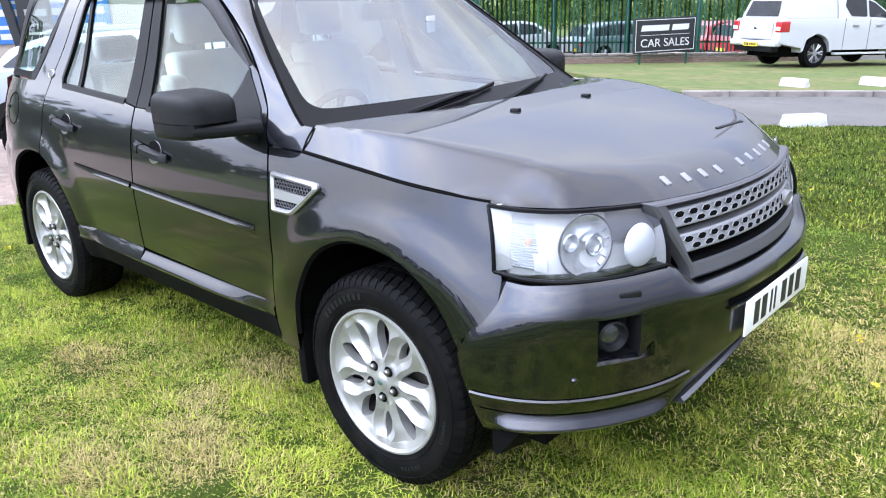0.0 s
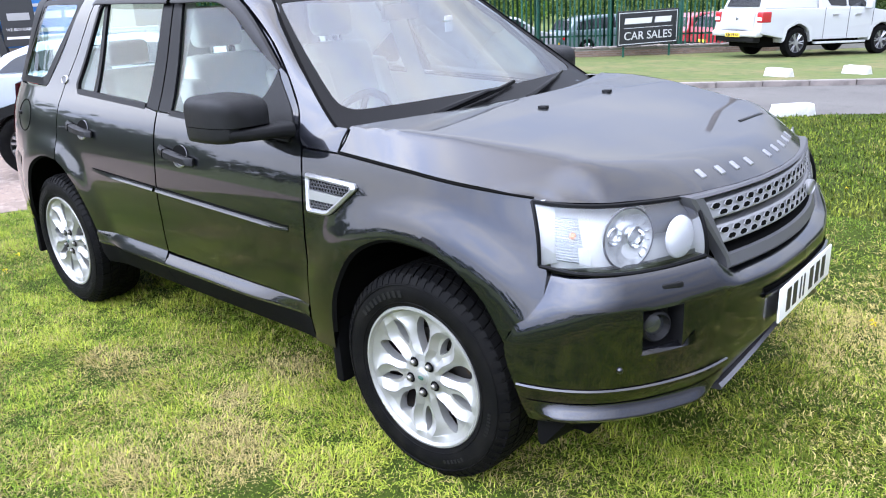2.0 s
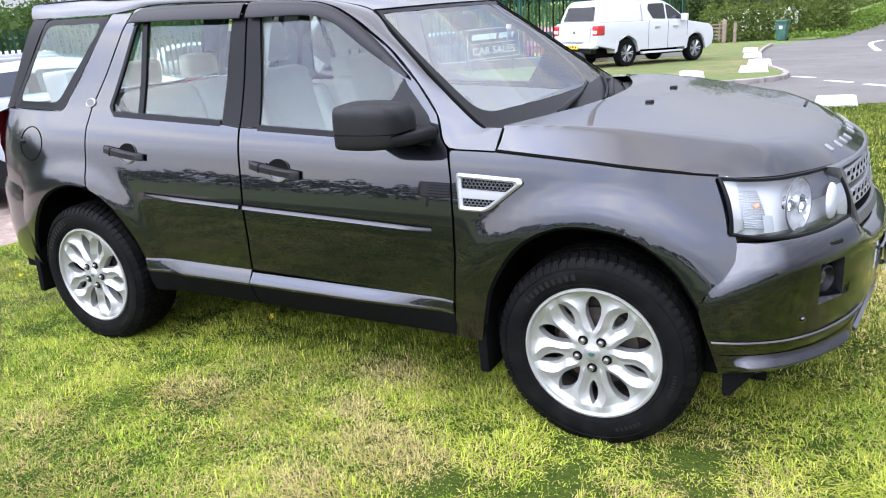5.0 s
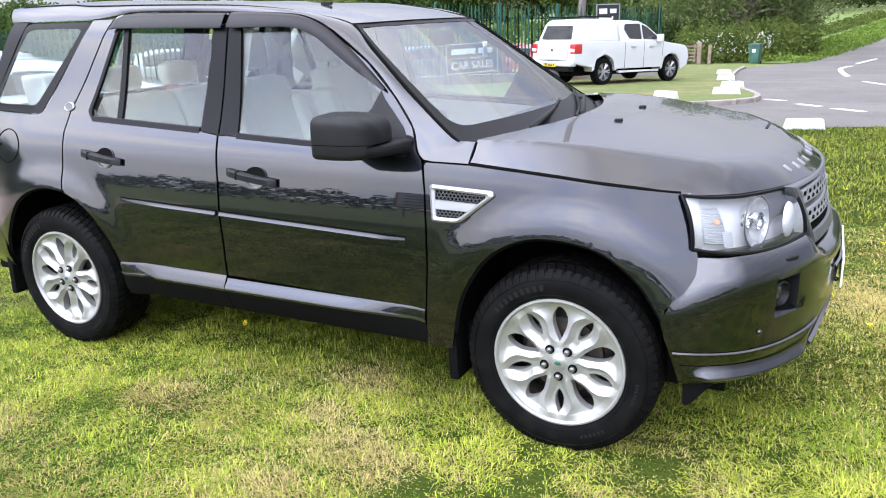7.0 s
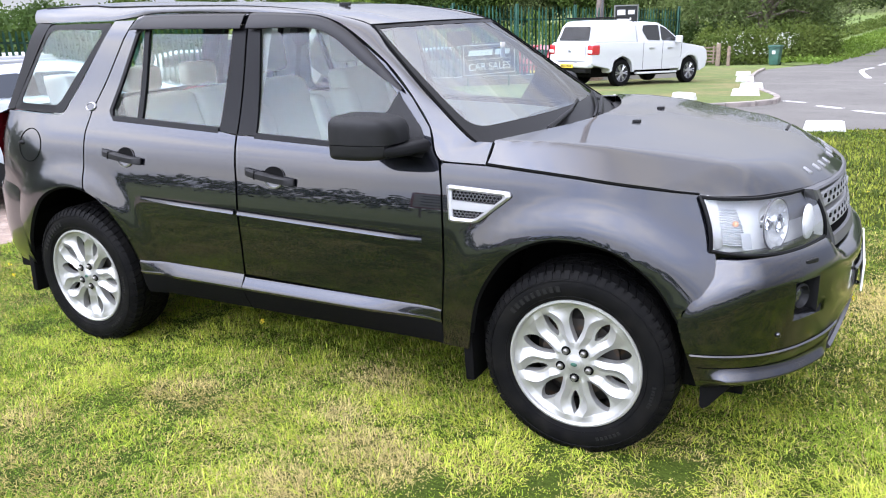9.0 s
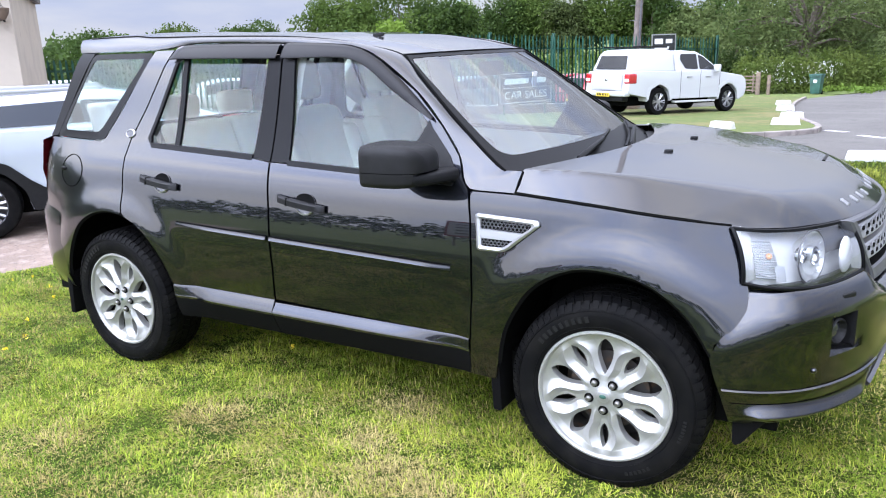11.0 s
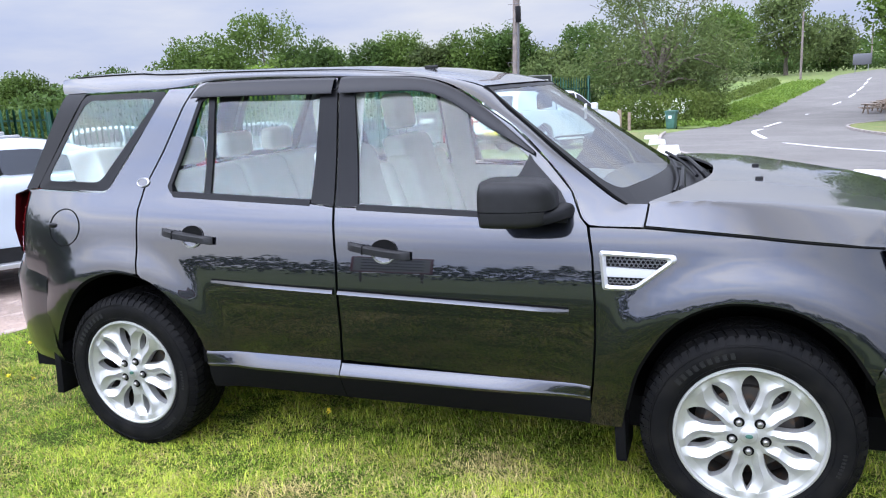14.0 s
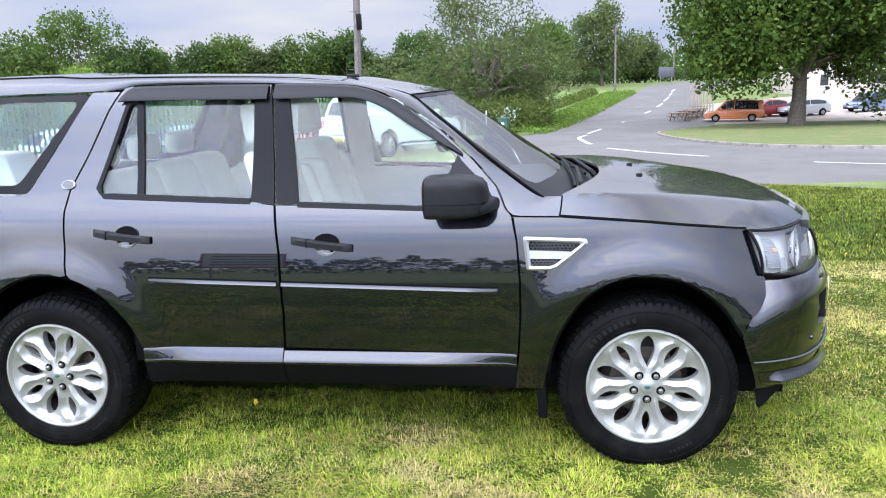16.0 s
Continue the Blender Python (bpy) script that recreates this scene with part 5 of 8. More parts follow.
# raised marks along the bonnet edge: plain blocks, two groups
for k, y in enumerate((-0.385, -0.305, -0.225, -0.145, 0.0, 0.085, 0.165, 0.245, 0.325)):
    x = nose_x(y) - 0.050
    bm = new_box((-0.014, -0.010, -0.001), (0.014, 0.010, 0.006), 0.002)
    for v in bm.verts:
        xx, yy = x + v.co.x - 0.72 * y * v.co.y, y + v.co.y
        v.co = Vector((xx, yy, bonnet_z(xx, yy, half_y(xx)) + v.co.z))
    part("bonnet_mark", bm, GRILLE_GREY, bonnet, "plain raised block in place of a letter")
bm = new_box((-0.006, -0.11, 0.0), (0.006, 0.11, 0.003), 0.001)
for v in bm.verts:
    xx, yy = 1.90 + v.co.x, 0.33 + v.co.y
    v.co = Vector((xx, yy, bonnet_z(xx, yy, half_y(xx)) + v.co.z))
part("bonnet_trim", bm, SATIN_BLACK, bonnet)

# headlamps
LAMP_LOW = [(1.772, 0.872, 0.832), (1.87, 0.840, 0.818), (1.965, 0.762, 0.812), (2.04, 0.642, 0.812), (2.098, 0.500, 0.818)]
LAMP_TOP = [(1.722, 0.832, 1.002), (1.80, 0.792, 0.992), (1.885, 0.712, 0.983), (1.965, 0.600, 0.980), (2.035, 0.478, 0.979)]
for s in (-1, 1):
    lo = curve_points([(x, s * y, z) for x, y, z in LAMP_LOW], 33)
    hi = curve_points([(x, s * y, z) for x, y, z in LAMP_TOP], 33)

    def lamp_point(u, v, depth=0.0):
        a, b = lo[int(u * 31.99)], lo[int(u * 31.99) + 1]
        f = u * 31.99 - int(u * 31.99)
        p, q = a.lerp(b, f), hi[int(u * 31.99)].lerp(hi[int(u * 31.99) + 1], f)
        w = p.lerp(q, v)
        n = Vector((0.75, s * 0.6 * (1 - 0.6 * u), 0.15)).normalized()
        return w + n * (0.018 * 4 * v * (1 - v) - depth)

    bm = bmesh.new()
    grid(bm, [[lamp_point(u, v) for u in np.linspace(0, 1, 33)] for v in np.linspace(0, 1, 13)])
    bmesh.ops.recalc_face_normals(bm, faces=bm.faces)
    lamp = part("headlamp", bm, GLASS_LAMP, suv, "clear headlamp with round reflectors")
    lamp.visible_shadow = False
    bm = bmesh.new()
    grid(bm, [[lamp_point(u, v, 0.060) for u in np.linspace(0, 1, 33)] for v in np.linspace(0, 1, 9)])
    part("lamp_housing", bm, LAMP_WHITE, lamp, "bright lamp housing")
    ring = [lamp_point(u, 0.0, 0.0) for u in np.linspace(0, 1, 33)] + [lamp_point(1, v, 0) for v in np.linspace(0, 1, 9)] + [lamp_point(u, 1.0, 0) for u in np.linspace(1, 0, 33)] + [lamp_point(0, v, 0) for v in np.linspace(1, 0, 9)]
    bm = bmesh.new()
    tube(bm, ring, 0.0065, 6, False)
    part("lamp_seal", bm, SATIN_BLACK, lamp, "black seal round the lamp")
    bm = bmesh.new()
    for a, b in ((lo, 0.0), (hi, 1.0)):
        grid(bm, [[lamp_point(u, b, d) for u in np.linspace(0, 1, 33)] for d in (0.0, 0.08)])
    grid(bm, [[lamp_point(0.0, v) + Vector((0.03 * k, -s * 0.055 * k, 0)) for v in np.linspace(0, 1, 9)] for k in (0.1, 1.0)])
    for u in (1.0,):
        grid(bm, [[lamp_point(u, v, d) for v in np.linspace(0, 1, 9)] for d in (0.0, 0.08)])
    part("lamp_wall", bm, LAMP_WHITE, lamp)
    # dark inner panel near the grille
    bm = bmesh.new()
    grid(bm, [[lamp_point(u, v, 0.034) for u in np.linspace(0.70, 0.985, 9)] for v in np.linspace(0.50, 0.985, 7)])
    grid(bm, [[lamp_point(u, v, 0.034) for u in np.linspace(0.70, 0.98, 9)] for v in np.linspace(0.01, 0.12, 3)])
    part("lamp_mask", bm, GUN_GREY, lamp, "dark grey inner mask")
    for name, u, v, r, depth, mat in (("main_reflector", 0.53, 0.50, 0.086, 0.030, LAMP_SILVER), ("side_reflector", 0.845, 0.40, 0.062, 0.018, LAMP_PALE)):
        c = lamp_point(u, v, depth)
        n = Vector((0.92, s * 0.36 if u < 0.7 else s * 0.2, 0.08)).normalized()
        a1 = Vector((0, 0, 1)).cross(n).normalized()
        a2 = n.cross(a1)
        bm = bmesh.new()
        prof = ((1.0, 0.004), (0.98, 0.008), (0.93, 0.0), (0.75, -0.010), (0.5, -0.018), (0.25, -0.022), (0.02, -0.023)) if u < 0.7 else ((1.0, 0.0), (0.96, 0.006), (0.8, 0.010), (0.5, 0.013), (0.02, 0.014))
        grid(bm, [[c + n * d + r * f * (math.cos(t) * a1 + math.sin(t) * a2) for t in np.linspace(0, 2 * math.pi, 33)] for f, d in prof])
        bmesh.ops.recalc_face_normals(bm, faces=bm.faces)
        refl = part(name, bm, mat, lamp, "round bright reflector")
        if u < 0.7:
            bm = bmesh.new()
            tube(bm, [c + n * 0.006 + (r * 1.02) * (math.cos(t) * a1 + math.sin(t) * a2) for t in np.linspace(0, 2 * math.pi, 40)], 0.003, 6, False)
            part("reflector_ring", bm, GUN_GREY, refl)
            for dx, dz, rr in ((-0.044, 0.012, 0.024), (0.034, -0.004, 0.030)):
                q = c + n * -0.004 + a1 * dx * -s + a2 * dz
                bm = bmesh.new()
                grid(bm, [[q + n * d + rr * f * (math.cos(t) * a1 + math.sin(t) * a2) for t in np.linspace(0, 2 * math.pi, 25)] for f, d in ((1.12, -0.012), (1.08, 0.004), (0.98, 0.006), (0.92, -0.004), (0.70, -0.010))])
                bmesh.ops.recalc_face_normals(bm, faces=bm.faces)
                part("bulb_ring", bm, LAMP_CHROME, refl, "bright ring round a bulb")
                bm = bmesh.new()
                grid(bm, [[q + n * (d - 0.010) + rr * f * (math.cos(t) * a1 + math.sin(t) * a2) for t in np.linspace(0, 2 * math.pi, 25)] for f, d in ((0.70, 0.0), (0.5, 0.005), (0.25, 0.007), (0.02, 0.008))])
                part("projector_lens", bm, LENS_GREY, refl, "glassy projector lens")
            bm = bmesh.new()
            for k in range(5):
                t0 = -0.95 + 0.36 * k
                tube(bm, [c + n * 0.002 + (r * q) * (math.cos(t0) * a1 * -s + math.sin(t0) * a2) for q in (0.72, 0.97)], 0.0022, 5)
            part("reflector_ribs", bm, LAMP_CHROME, refl)
    bm = bmesh.new()
    for k in range(16):
        v = 0.14 + k * 0.042
        grid(bm, [[lamp_point(u, v + dv, 0.036 + dd) for u in np.linspace(0.12, 0.27, 6)] for dv, dd in ((0, 0), (0.020, -0.004), (0.040, 0))])
    part("indicator_ribs", bm, LENS_GREY, lamp, "ribbed indicator section")
    bm = bmesh.new()
    bmesh.ops.create_uvsphere(bm, u_segments=14, v_segments=8, radius=0.010, matrix=Matrix.Translation(lamp_point(0.22, 0.55, 0.03)))
    part("indicator_bulb", bm, AMBER, lamp, "amber indicator bulb")
    bm = bmesh.new()
    grid(bm, [[lamp_point(u, v, 0.03) for u in np.linspace(0.24, 0.31, 5)] for v in np.linspace(0.10, 0.38, 5)])
    part("indicator_mask", bm, LENS_GREY, lamp)

# floor pan, bulkhead and rear of the body
bm = bmesh.new()
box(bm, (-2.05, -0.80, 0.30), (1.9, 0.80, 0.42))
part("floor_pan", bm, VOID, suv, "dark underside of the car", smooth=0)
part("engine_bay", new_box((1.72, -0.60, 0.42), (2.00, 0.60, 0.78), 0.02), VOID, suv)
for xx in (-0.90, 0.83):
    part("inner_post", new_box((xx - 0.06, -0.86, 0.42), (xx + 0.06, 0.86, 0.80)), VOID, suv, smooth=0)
for s in (-1, 1):
    liner = [(-0.86, 0.50), (0.80, 0.50), (0.83, 0.90), (0.76, 1.07), (0.40, 1.095), (-0.35, 1.13), (-1.06, 1.165), (-1.18, 1.10), (-1.16, 0.87), (-1.03, 0.77), (-0.9, 0.63)]
    # An added near-black sheet puts the gaps' darkness into the colour.
    part("inner_shell", side_panel([(-0.86, 0.50), (0.80, 0.50), (0.96, 0.66), (0.96, 1.05), (0.76, 1.07), (0.40, 1.095), (-0.35, 1.13), (-1.06, 1.165), (-1.26, 1.10), (-1.24, 0.87), (-1.03, 0.80), (-0.9, 0.66)], out=-0.026, s=s, flange=0, lip=0, dx=0.2, dz=0.1), VOID, suv, "black sheet added behind the doors to keep their gaps dark")
    part("inner_door_liner", side_panel(liner, out=-0.07, s=s, flange=0, lip=0, dx=0.2, dz=0.1), CREAM_TRIM, suv, "pale inner door trim")
rear_plan = curve_points([(-1.768, 0.930, 0), (-1.90, 0.905, 0), (-2.02, 0.86, 0), (-2.12, 0.77, 0), (-2.20, 0.60, 0), (-2.235, 0.3, 0), (-2.245, 0, 0)], 24)
bm = bmesh.new()
for s in (-1, 1):
    rows = []
    for z, o in ((0.36, 0.10), (0.385, 0.04), (0.45, 0.012), (0.60, 0.0), (0.78, 0.0), (0.84, 0.012), (0.880, 0.03), (0.890, 0.08)):
        rows.append([Vector((p.x + o * 0.9, s * (p.y - o * 0.3 - (0.035 * smooth_step((z - 0.72) / 0.15))), z)) for p in rear_plan])
    grid(bm, rows)
bmesh.ops.remove_doubles(bm, verts=bm.verts, dist=1e-4)
bmesh.ops.recalc_face_normals(bm, faces=bm.faces)
part("rear_bumper", bm, PAINT, suv, "body-coloured rear bumper", smooth=60)
bm = bmesh.new()
grid(bm, [[Vector((x, u * y, z)) for u in np.linspace(-1, 1, 17)] for x, y, z in ((-2.08, 0.76, 0.88), (-2.09, 0.77, 1.0), (-2.07, 0.75, 1.17), (-2.00, 0.71, 1.20))])
bmesh.ops.recalc_face_normals(bm, faces=bm.faces)
tailgate = part("tailgate", bm, PAINT, suv, "body-coloured tailgate")
bm = bmesh.new()
grid(bm, [[Vector((x, u * y, z)) for u in np.linspace(-1, 1, 9)] for x, y, z in ((-2.04, 0.70, 1.20), (-1.83, 0.58, 1.64))])
pane = part("rear_screen", bm, GLASS_SIDE, tailgate, "rear window glass")
pane.visible_shadow = False
bm = new_box((-1.90, -0.52, 1.672), (-1.82, 0.52, 1.712), 0.015)
part("rear_spoiler", bm, PAINT, tailgate)
for s in (-1, 1):
    bm = bmesh.new()
    rows = []
    for z in np.linspace(0.905, 1.185, 9):
        ya = side_y(-1.957, z)
        rows.append([Vector((x, s * (ya - d + 0.004), z)) for x, d in ((-1.955 - 0.012 * (z - 0.9), 0.0), (-1.98, 0.016), (-2.01, 0.045), (-2.035, 0.090), (-2.05, 0.15))])
    grid(bm, rows)
    bmesh.ops.recalc_face_normals(bm, faces=bm.faces)
    tail = part("tail_lamp", bm, RED_LENS, suv, "tall red tail lamp")
    bm = bmesh.new()
    for z in (0.97, 1.04, 1.11):
        tube(bm, [Vector((x, s * (side_y(-1.957, z) - d + 0.006), z)) for x, d in ((-1.956, 0), (-1.98, 0.016), (-2.01, 0.045), (-2.035, 0.090))], 0.002, 5)
    part("lamp_division", bm, SATIN_BLACK, tail)

# ---- cabin ----
bm = bmesh.new()
grid(bm, [[Vector((x, y, z)) for y in np.linspace(-0.74, 0.74, 9)] for x, z in ((1.05, 1.08), (0.90, 1.12), (0.72, 1.115), (0.62, 1.06), (0.60, 0.90), (0.66, 0.65))])
part("dashboard", bm, DASH, suv, "dark dashboard")
bm = bmesh.new()
wheel_c, wheel_n = Vector((0.50, -0.37, 1.03)), Vector((-0.88, 0, 0.47)).normalized()
wa, wb = Vector((0, 1, 0)), wheel_n.cross(Vector((0, 1, 0)))
tube(bm, [wheel_c + 0.185 * (math.cos(t) * wa + math.sin(t) * wb) for t in np.linspace(0, 2 * math.pi, 33)], 0.016, 8, False)
for t in (0.2, math.pi - 0.2, -math.pi / 2):
    tube(bm, [wheel_c, wheel_c + 0.18 * (math.cos(t) * wa + math.sin(t) * wb)], 0.014, 6)
tube(bm, [wheel_c - wheel_n * 0.02, wheel_c + wheel_n * 0.03], 0.06, 12)
part("steering_wheel", bm, DASH, suv, "dark steering wheel")


def soft_block(lo, hi, lean=0.0, r=0.05, taper=0.0):
    bm = new_box(lo, hi, r, 4)
    z0, z1 = lo[2], hi[2]
    yc = 0.5 * (lo[1] + hi[1])
    for v in bm.verts:
        t = (v.co.z - z0) / (z1 - z0)
        v.co.x -= lean * t
        v.co.y = yc + (v.co.y - yc) * (1 - taper * t)
    return bm


for y in (-0.37, 0.37):
    seat = part("front_seat", soft_block((-0.30, y - 0.26, 0.60), (0.25, y + 0.26, 0.78), 0.0, 0.06), CREAM, suv, "cream leather front seat")
    part("backrest", soft_block((-0.34, y - 0.25, 0.74), (-0.20, y + 0.25, 1.34), 0.16, 0.06, 0.18), CREAM, seat)
    part("bolster", soft_block((-0.29, y - 0.27, 0.78), (-0.14, y - 0.17, 1.24), 0.16, 0.04), CREAM, seat)
    part("bolster", soft_block((-0.29, y + 0.17, 0.78), (-0.14, y + 0.27, 1.24), 0.16, 0.04), CREAM, seat)
    part("headrest", soft_block((-0.50, y - 0.13, 1.37), (-0.40, y + 0.13, 1.56), 0.02, 0.045), CREAM, seat)
    bm = bmesh.new()
    for d in (-0.05, 0.05):
        tube(bm, [(-0.44, y + d, 1.28), (-0.45, y + d, 1.40)], 0.007, 6)
    part("headrest_post", bm, CHROME, seat)
bench = part("rear_bench", soft_block((-0.86, -0.66, 0.60), (-0.50, 0.66, 0.82), 0, 0.06), CREAM, suv, "cream leather rear bench")
for y in (-0.42, 0.0, 0.42):
    part("backrest", soft_block((-1.12, y - 0.205, 0.90), (-0.98, y + 0.205, 1.26), 0.12, 0.05), CREAM, bench)
    part("headrest", soft_block((-1.33, y - 0.12, 1.27), (-1.24, y + 0.12, 1.40), 0.0, 0.04), CREAM, bench)
part("load_floor", new_box((-2.0, -0.72, 0.90), (-1.28, 0.72, 0.94), 0.01), CREAM_TRIM, suv)
part("paper_bundle", soft_block((-1.75, -0.62, 0.94), (-1.55, -0.30, 1.36), 0.15, 0.03, 0.3), SIGN_WHITE, suv, "pale paper bundle in the load space")
for s in (-1, 1):
    for xa, xb in ((-0.36, -0.15),):
        bm = bmesh.new()
        grid(bm, [[on_side(x, z, -0.05, s) for x in (xa + 0.04, xb - 0.02)] for z in np.linspace(0.9, 1.62, 8)])
        bmesh.ops.solidify(bm, geom=bm.faces[:], thickness=0.02)
        part("pillar_lining", bm, CREAM_TRIM, suv)
bm = bmesh.new()
grid(bm, [[Vector((p.x, p.y * 0.98, p.z - 0.045)) for p in row[::2]] for row in roof_top[2:-2:3]])
part("headlining", bm, CREAM_TRIM, suv, "pale headlining")
part("inside_mirror", new_box((0.42, -0.10, 1.46), (0.45, 0.12, 1.53), 0.012), DASH, suv)

# ---- wheels ----
def wheel_at(m, flip):
    hub = new("wheel")
    hub.parent = suv
    hub.matrix_basis = m
    return hub


def build_wheel(m):
    """One wheel: y is the axle, its face towards -y, at y = 0."""
    w = wheel_at(m, False)
    tag = tagged(w, "silver ten-spoke alloy wheel with a black off-road tyre")
    # tyre carcass: r over y
    bm = bmesh.new()
    prof = [(0.232, 0.010), (0.250, -0.004), (0.262, -0.010), (0.285, -0.016), (0.310, -0.017), (0.332, -0.012), (0.348, -0.002), (0.357, 0.012), (0.361, 0.03), (0.362, 0.10), (0.362, 0.19), (0.357, 0.215), (0.335, 0.232), (0.30, 0.235), (0.24, 0.215)]
    revolve(bm, prof, 72)
    tyre = part("tyre", bm, RUBBER, w, "black all-terrain tyre", smooth=50)
    # tread blocks in five ribs, shoulder blocks with notches
    bm = bmesh.new()
    n = 66
    for k in range(n):
        for rib, (y0, y1, skew) in enumerate(((0.004, 0.040, 0.3), (0.048, 0.086, 0.5), (0.092, 0.132, -0.5), (0.138, 0.176, 0.5), (0.184, 0.222, -0.3))):
            off = 0.5 * (rib % 2)
            a0, a1 = 2 * math.pi * (k + off + 0.08) / n, 2 * math.pi * (k + off + 0.90) / n
            low = 0.358
            def tv(a, y, r):
                a = a + skew * (y - 0.5 * (y0 + y1)) / 0.36
                edge = 0.010 if (rib == 0 and y < 0.02) or (rib == 4 and y > 0.2) else 0.0
                return bm.verts.new(((r - edge) * math.cos(a), y, (r - edge) * math.sin(a)))
            v = [tv(a, y, r) for r in (low, 0.3705) for a, y in ((a0, y0), (a1, y0), (a1, y1), (a0, y1))]
            bm.faces.new(v[4:])
            for i in range(4):
                j = (i + 1) % 4
                bm.faces.new((v[i], v[j], v[4 + j], v[4 + i]))
        a0, a1 = 2 * math.pi * (k + 0.15) / n, 2 * math.pi * (k + 0.75) / n
        v = [bm.verts.new((r * math.cos(a), y, r * math.sin(a))) for (r, y) in ((0.334, -0.0135), (0.350, -0.0035), (0.362, 0.006)) for a in (a0, a1)]
        inner = [bm.verts.new((p.co.x * 0.985, p.co.y + 0.008, p.co.z * 0.985)) for p in v]
        bm.faces.new((v[0], v[1], v[3], v[2]))
        bm.faces.new((v[2], v[3], v[5], v[4]))
        for a, b in ((0, 2), (2, 4), (1, 3), (3, 5), (0, 1), (4, 5)):
            bm.faces.new((v[a], v[b], inner[b], inner[a]))
    bmesh.ops.recalc_face_normals(bm, faces=bm.faces)
    part("tread", bm, RUBBER, tyre, "deep tread blocks", smooth=25)
    bm = bmesh.new()
    for r0, y in ((0.268, -0.0125), (0.328, -0.0148)):
        grid(bm, [[(r * math.cos(a), y + d, r * math.sin(a)) for a in np.linspace(0, 2 * math.pi, 97)] for r, d in ((r0 - 0.0015, 0.001), (r0, -0.0015), (r0 + 0.0015, 0.001))])
    part("sidewall_rib", bm, RUBBER, tyre)
    for start, count, step, h in ((1.75, 9, 0.088, 0.011), (-0.38, 7, 0.045, 0.006), (-1.25, 6, 0.06, 0.006)):
        bm = bmesh.new()
        for k in range(count):
            a = start + k * step
            b = a + step * 0.55
            r0, r1 = 0.297 - h, 0.297 + h
            vv = [bm.verts.new((r * math.cos(t), -0.0188, r * math.sin(t))) for r, t in ((r0, a), (r0, b), (r1, b), (r1, a))]
            bm.faces.new(vv)
            back = [bm.verts.new((p.co.x, -0.015, p.co.z)) for p in vv]
            for i in range(4):
                bm.faces.new((vv[i], vv[(i + 1) % 4], back[(i + 1) % 4], back[i]))
        tagged(part("sidewall_band", bm, RUBBER_MARK, tyre, "plain raised bars on the tyre wall", smooth=0), kind="stuff")
    # rim: lip and barrel
    bm = bmesh.new()
    revolve(bm, [(0.252, 0.006), (0.253, -0.004), (0.250, -0.010), (0.243, -0.011), (0.238, -0.006), (0.236, 0.012)], 72)
    rim = part("rim", bm, ALLOY, w, "silver alloy rim", smooth=50)
    # The barrel takes a dark colour for the shade behind the spokes.
    bm = bmesh.new()
    revolve(bm, [(0.236, 0.012), (0.226, 0.05), (0.215, 0.16), (0.22, 0.20)], 72)
    part("barrel", bm, ALLOY_DARK, rim, "silver inner barrel, coloured dark to paint the shade in it", smooth=50)
    bm = bmesh.new()
    revolve(bm, [(0.001, 0.075), (0.15, 0.075), (0.152, 0.095), (0.21, 0.14)], 40)
    part("brake_disc", bm, ALLOY_DARK, w, "dark iron brake disc")
    bm = bmesh.new()
    revolve(bm, [(0.001, 0.168), (0.216, 0.168)], 40)
    part("wheel_back", bm, VOID, w)
    # ten ridged spokes, in leaves of two round a narrow slot, with wide openings between the leaves
    def slot_w(r):
        t = (r - 0.116) / 0.097
        return 0.0165 * max(0.0, math.sin(math.pi * t)) ** 0.7 if 0 < t < 1 else 0.0

    def gap_w(r):
        t = (r - 0.080) / 0.136
        return 0.029 * max(0.0, math.sin(math.pi * t ** 1.5)) ** 0.6 if 0 < t < 1 else 0.0

    radii = sorted(set([0.050, 0.066, 0.080, 0.116, 0.213, 0.2155, 0.216, 0.226, 0.242] + [round(v, 4) for v in np.linspace(0.084, 0.2115, 21)]))
    rows, backs = [], []
    for r in radii:
        a0, a1 = slot_w(r) / r, math.pi / 5 - gap_w(r) / r
        ring = []
        hump = smooth_step((r - 0.06) / 0.04) * smooth_step((0.246 - r) / 0.035)
        peak = 0.66 - 0.46 * smooth_step((r - 0.15) / 0.085)
        for k in range(13):
            c = peak * k / 6 if k < 7 else peak + (1 - peak) * (k - 6) / 6
            a = a0 + (a1 - a0) * c
            ridge = max(0.0, 1 - (abs(c - peak) / 0.42) ** 0.9)
            y = float(np.interp(r, [0.05, 0.09, 0.15, 0.20, 0.242], [0.006, 0.010, 0.014, 0.010, 0.001])) + 0.010 * hump - 0.021 * hump * ridge
            ring.append(Vector((r * math.cos(a), y, r * math.sin(a))))
        rows.append(ring)
    spoke_meshes = []
    for mirrored in (False, True):
        sb = bmesh.new()
        vs = grid(sb, [[Vector((p.x, p.y, -p.z if mirrored else p.z)) for p in ring] for ring in rows])
        for col in (0, 12):
            open_w = slot_w if col == 0 else gap_w
            back = [sb.verts.new((vs[i][col].co.x, vs[i][col].co.y + 0.034, vs[i][col].co.z)) for i in range(len(radii))]
            for i in range(len(radii) - 1):
                if open_w(radii[i]) > 0 or open_w(radii[i + 1]) > 0:
                    sb.faces.new((vs[i][col], vs[i + 1][col], back[i + 1], back[i]))
        bmesh.ops.recalc_face_normals(sb, faces=sb.faces)
        if sum(q.normal.y * q.calc_area() for q in sb.faces) > 0:
            bmesh.ops.reverse_faces(sb, faces=sb.faces)
        me = bpy.data.meshes.new("spoke")
        sb.to_mesh(me)
        sb.free()
        me.materials.append(ALLOY)
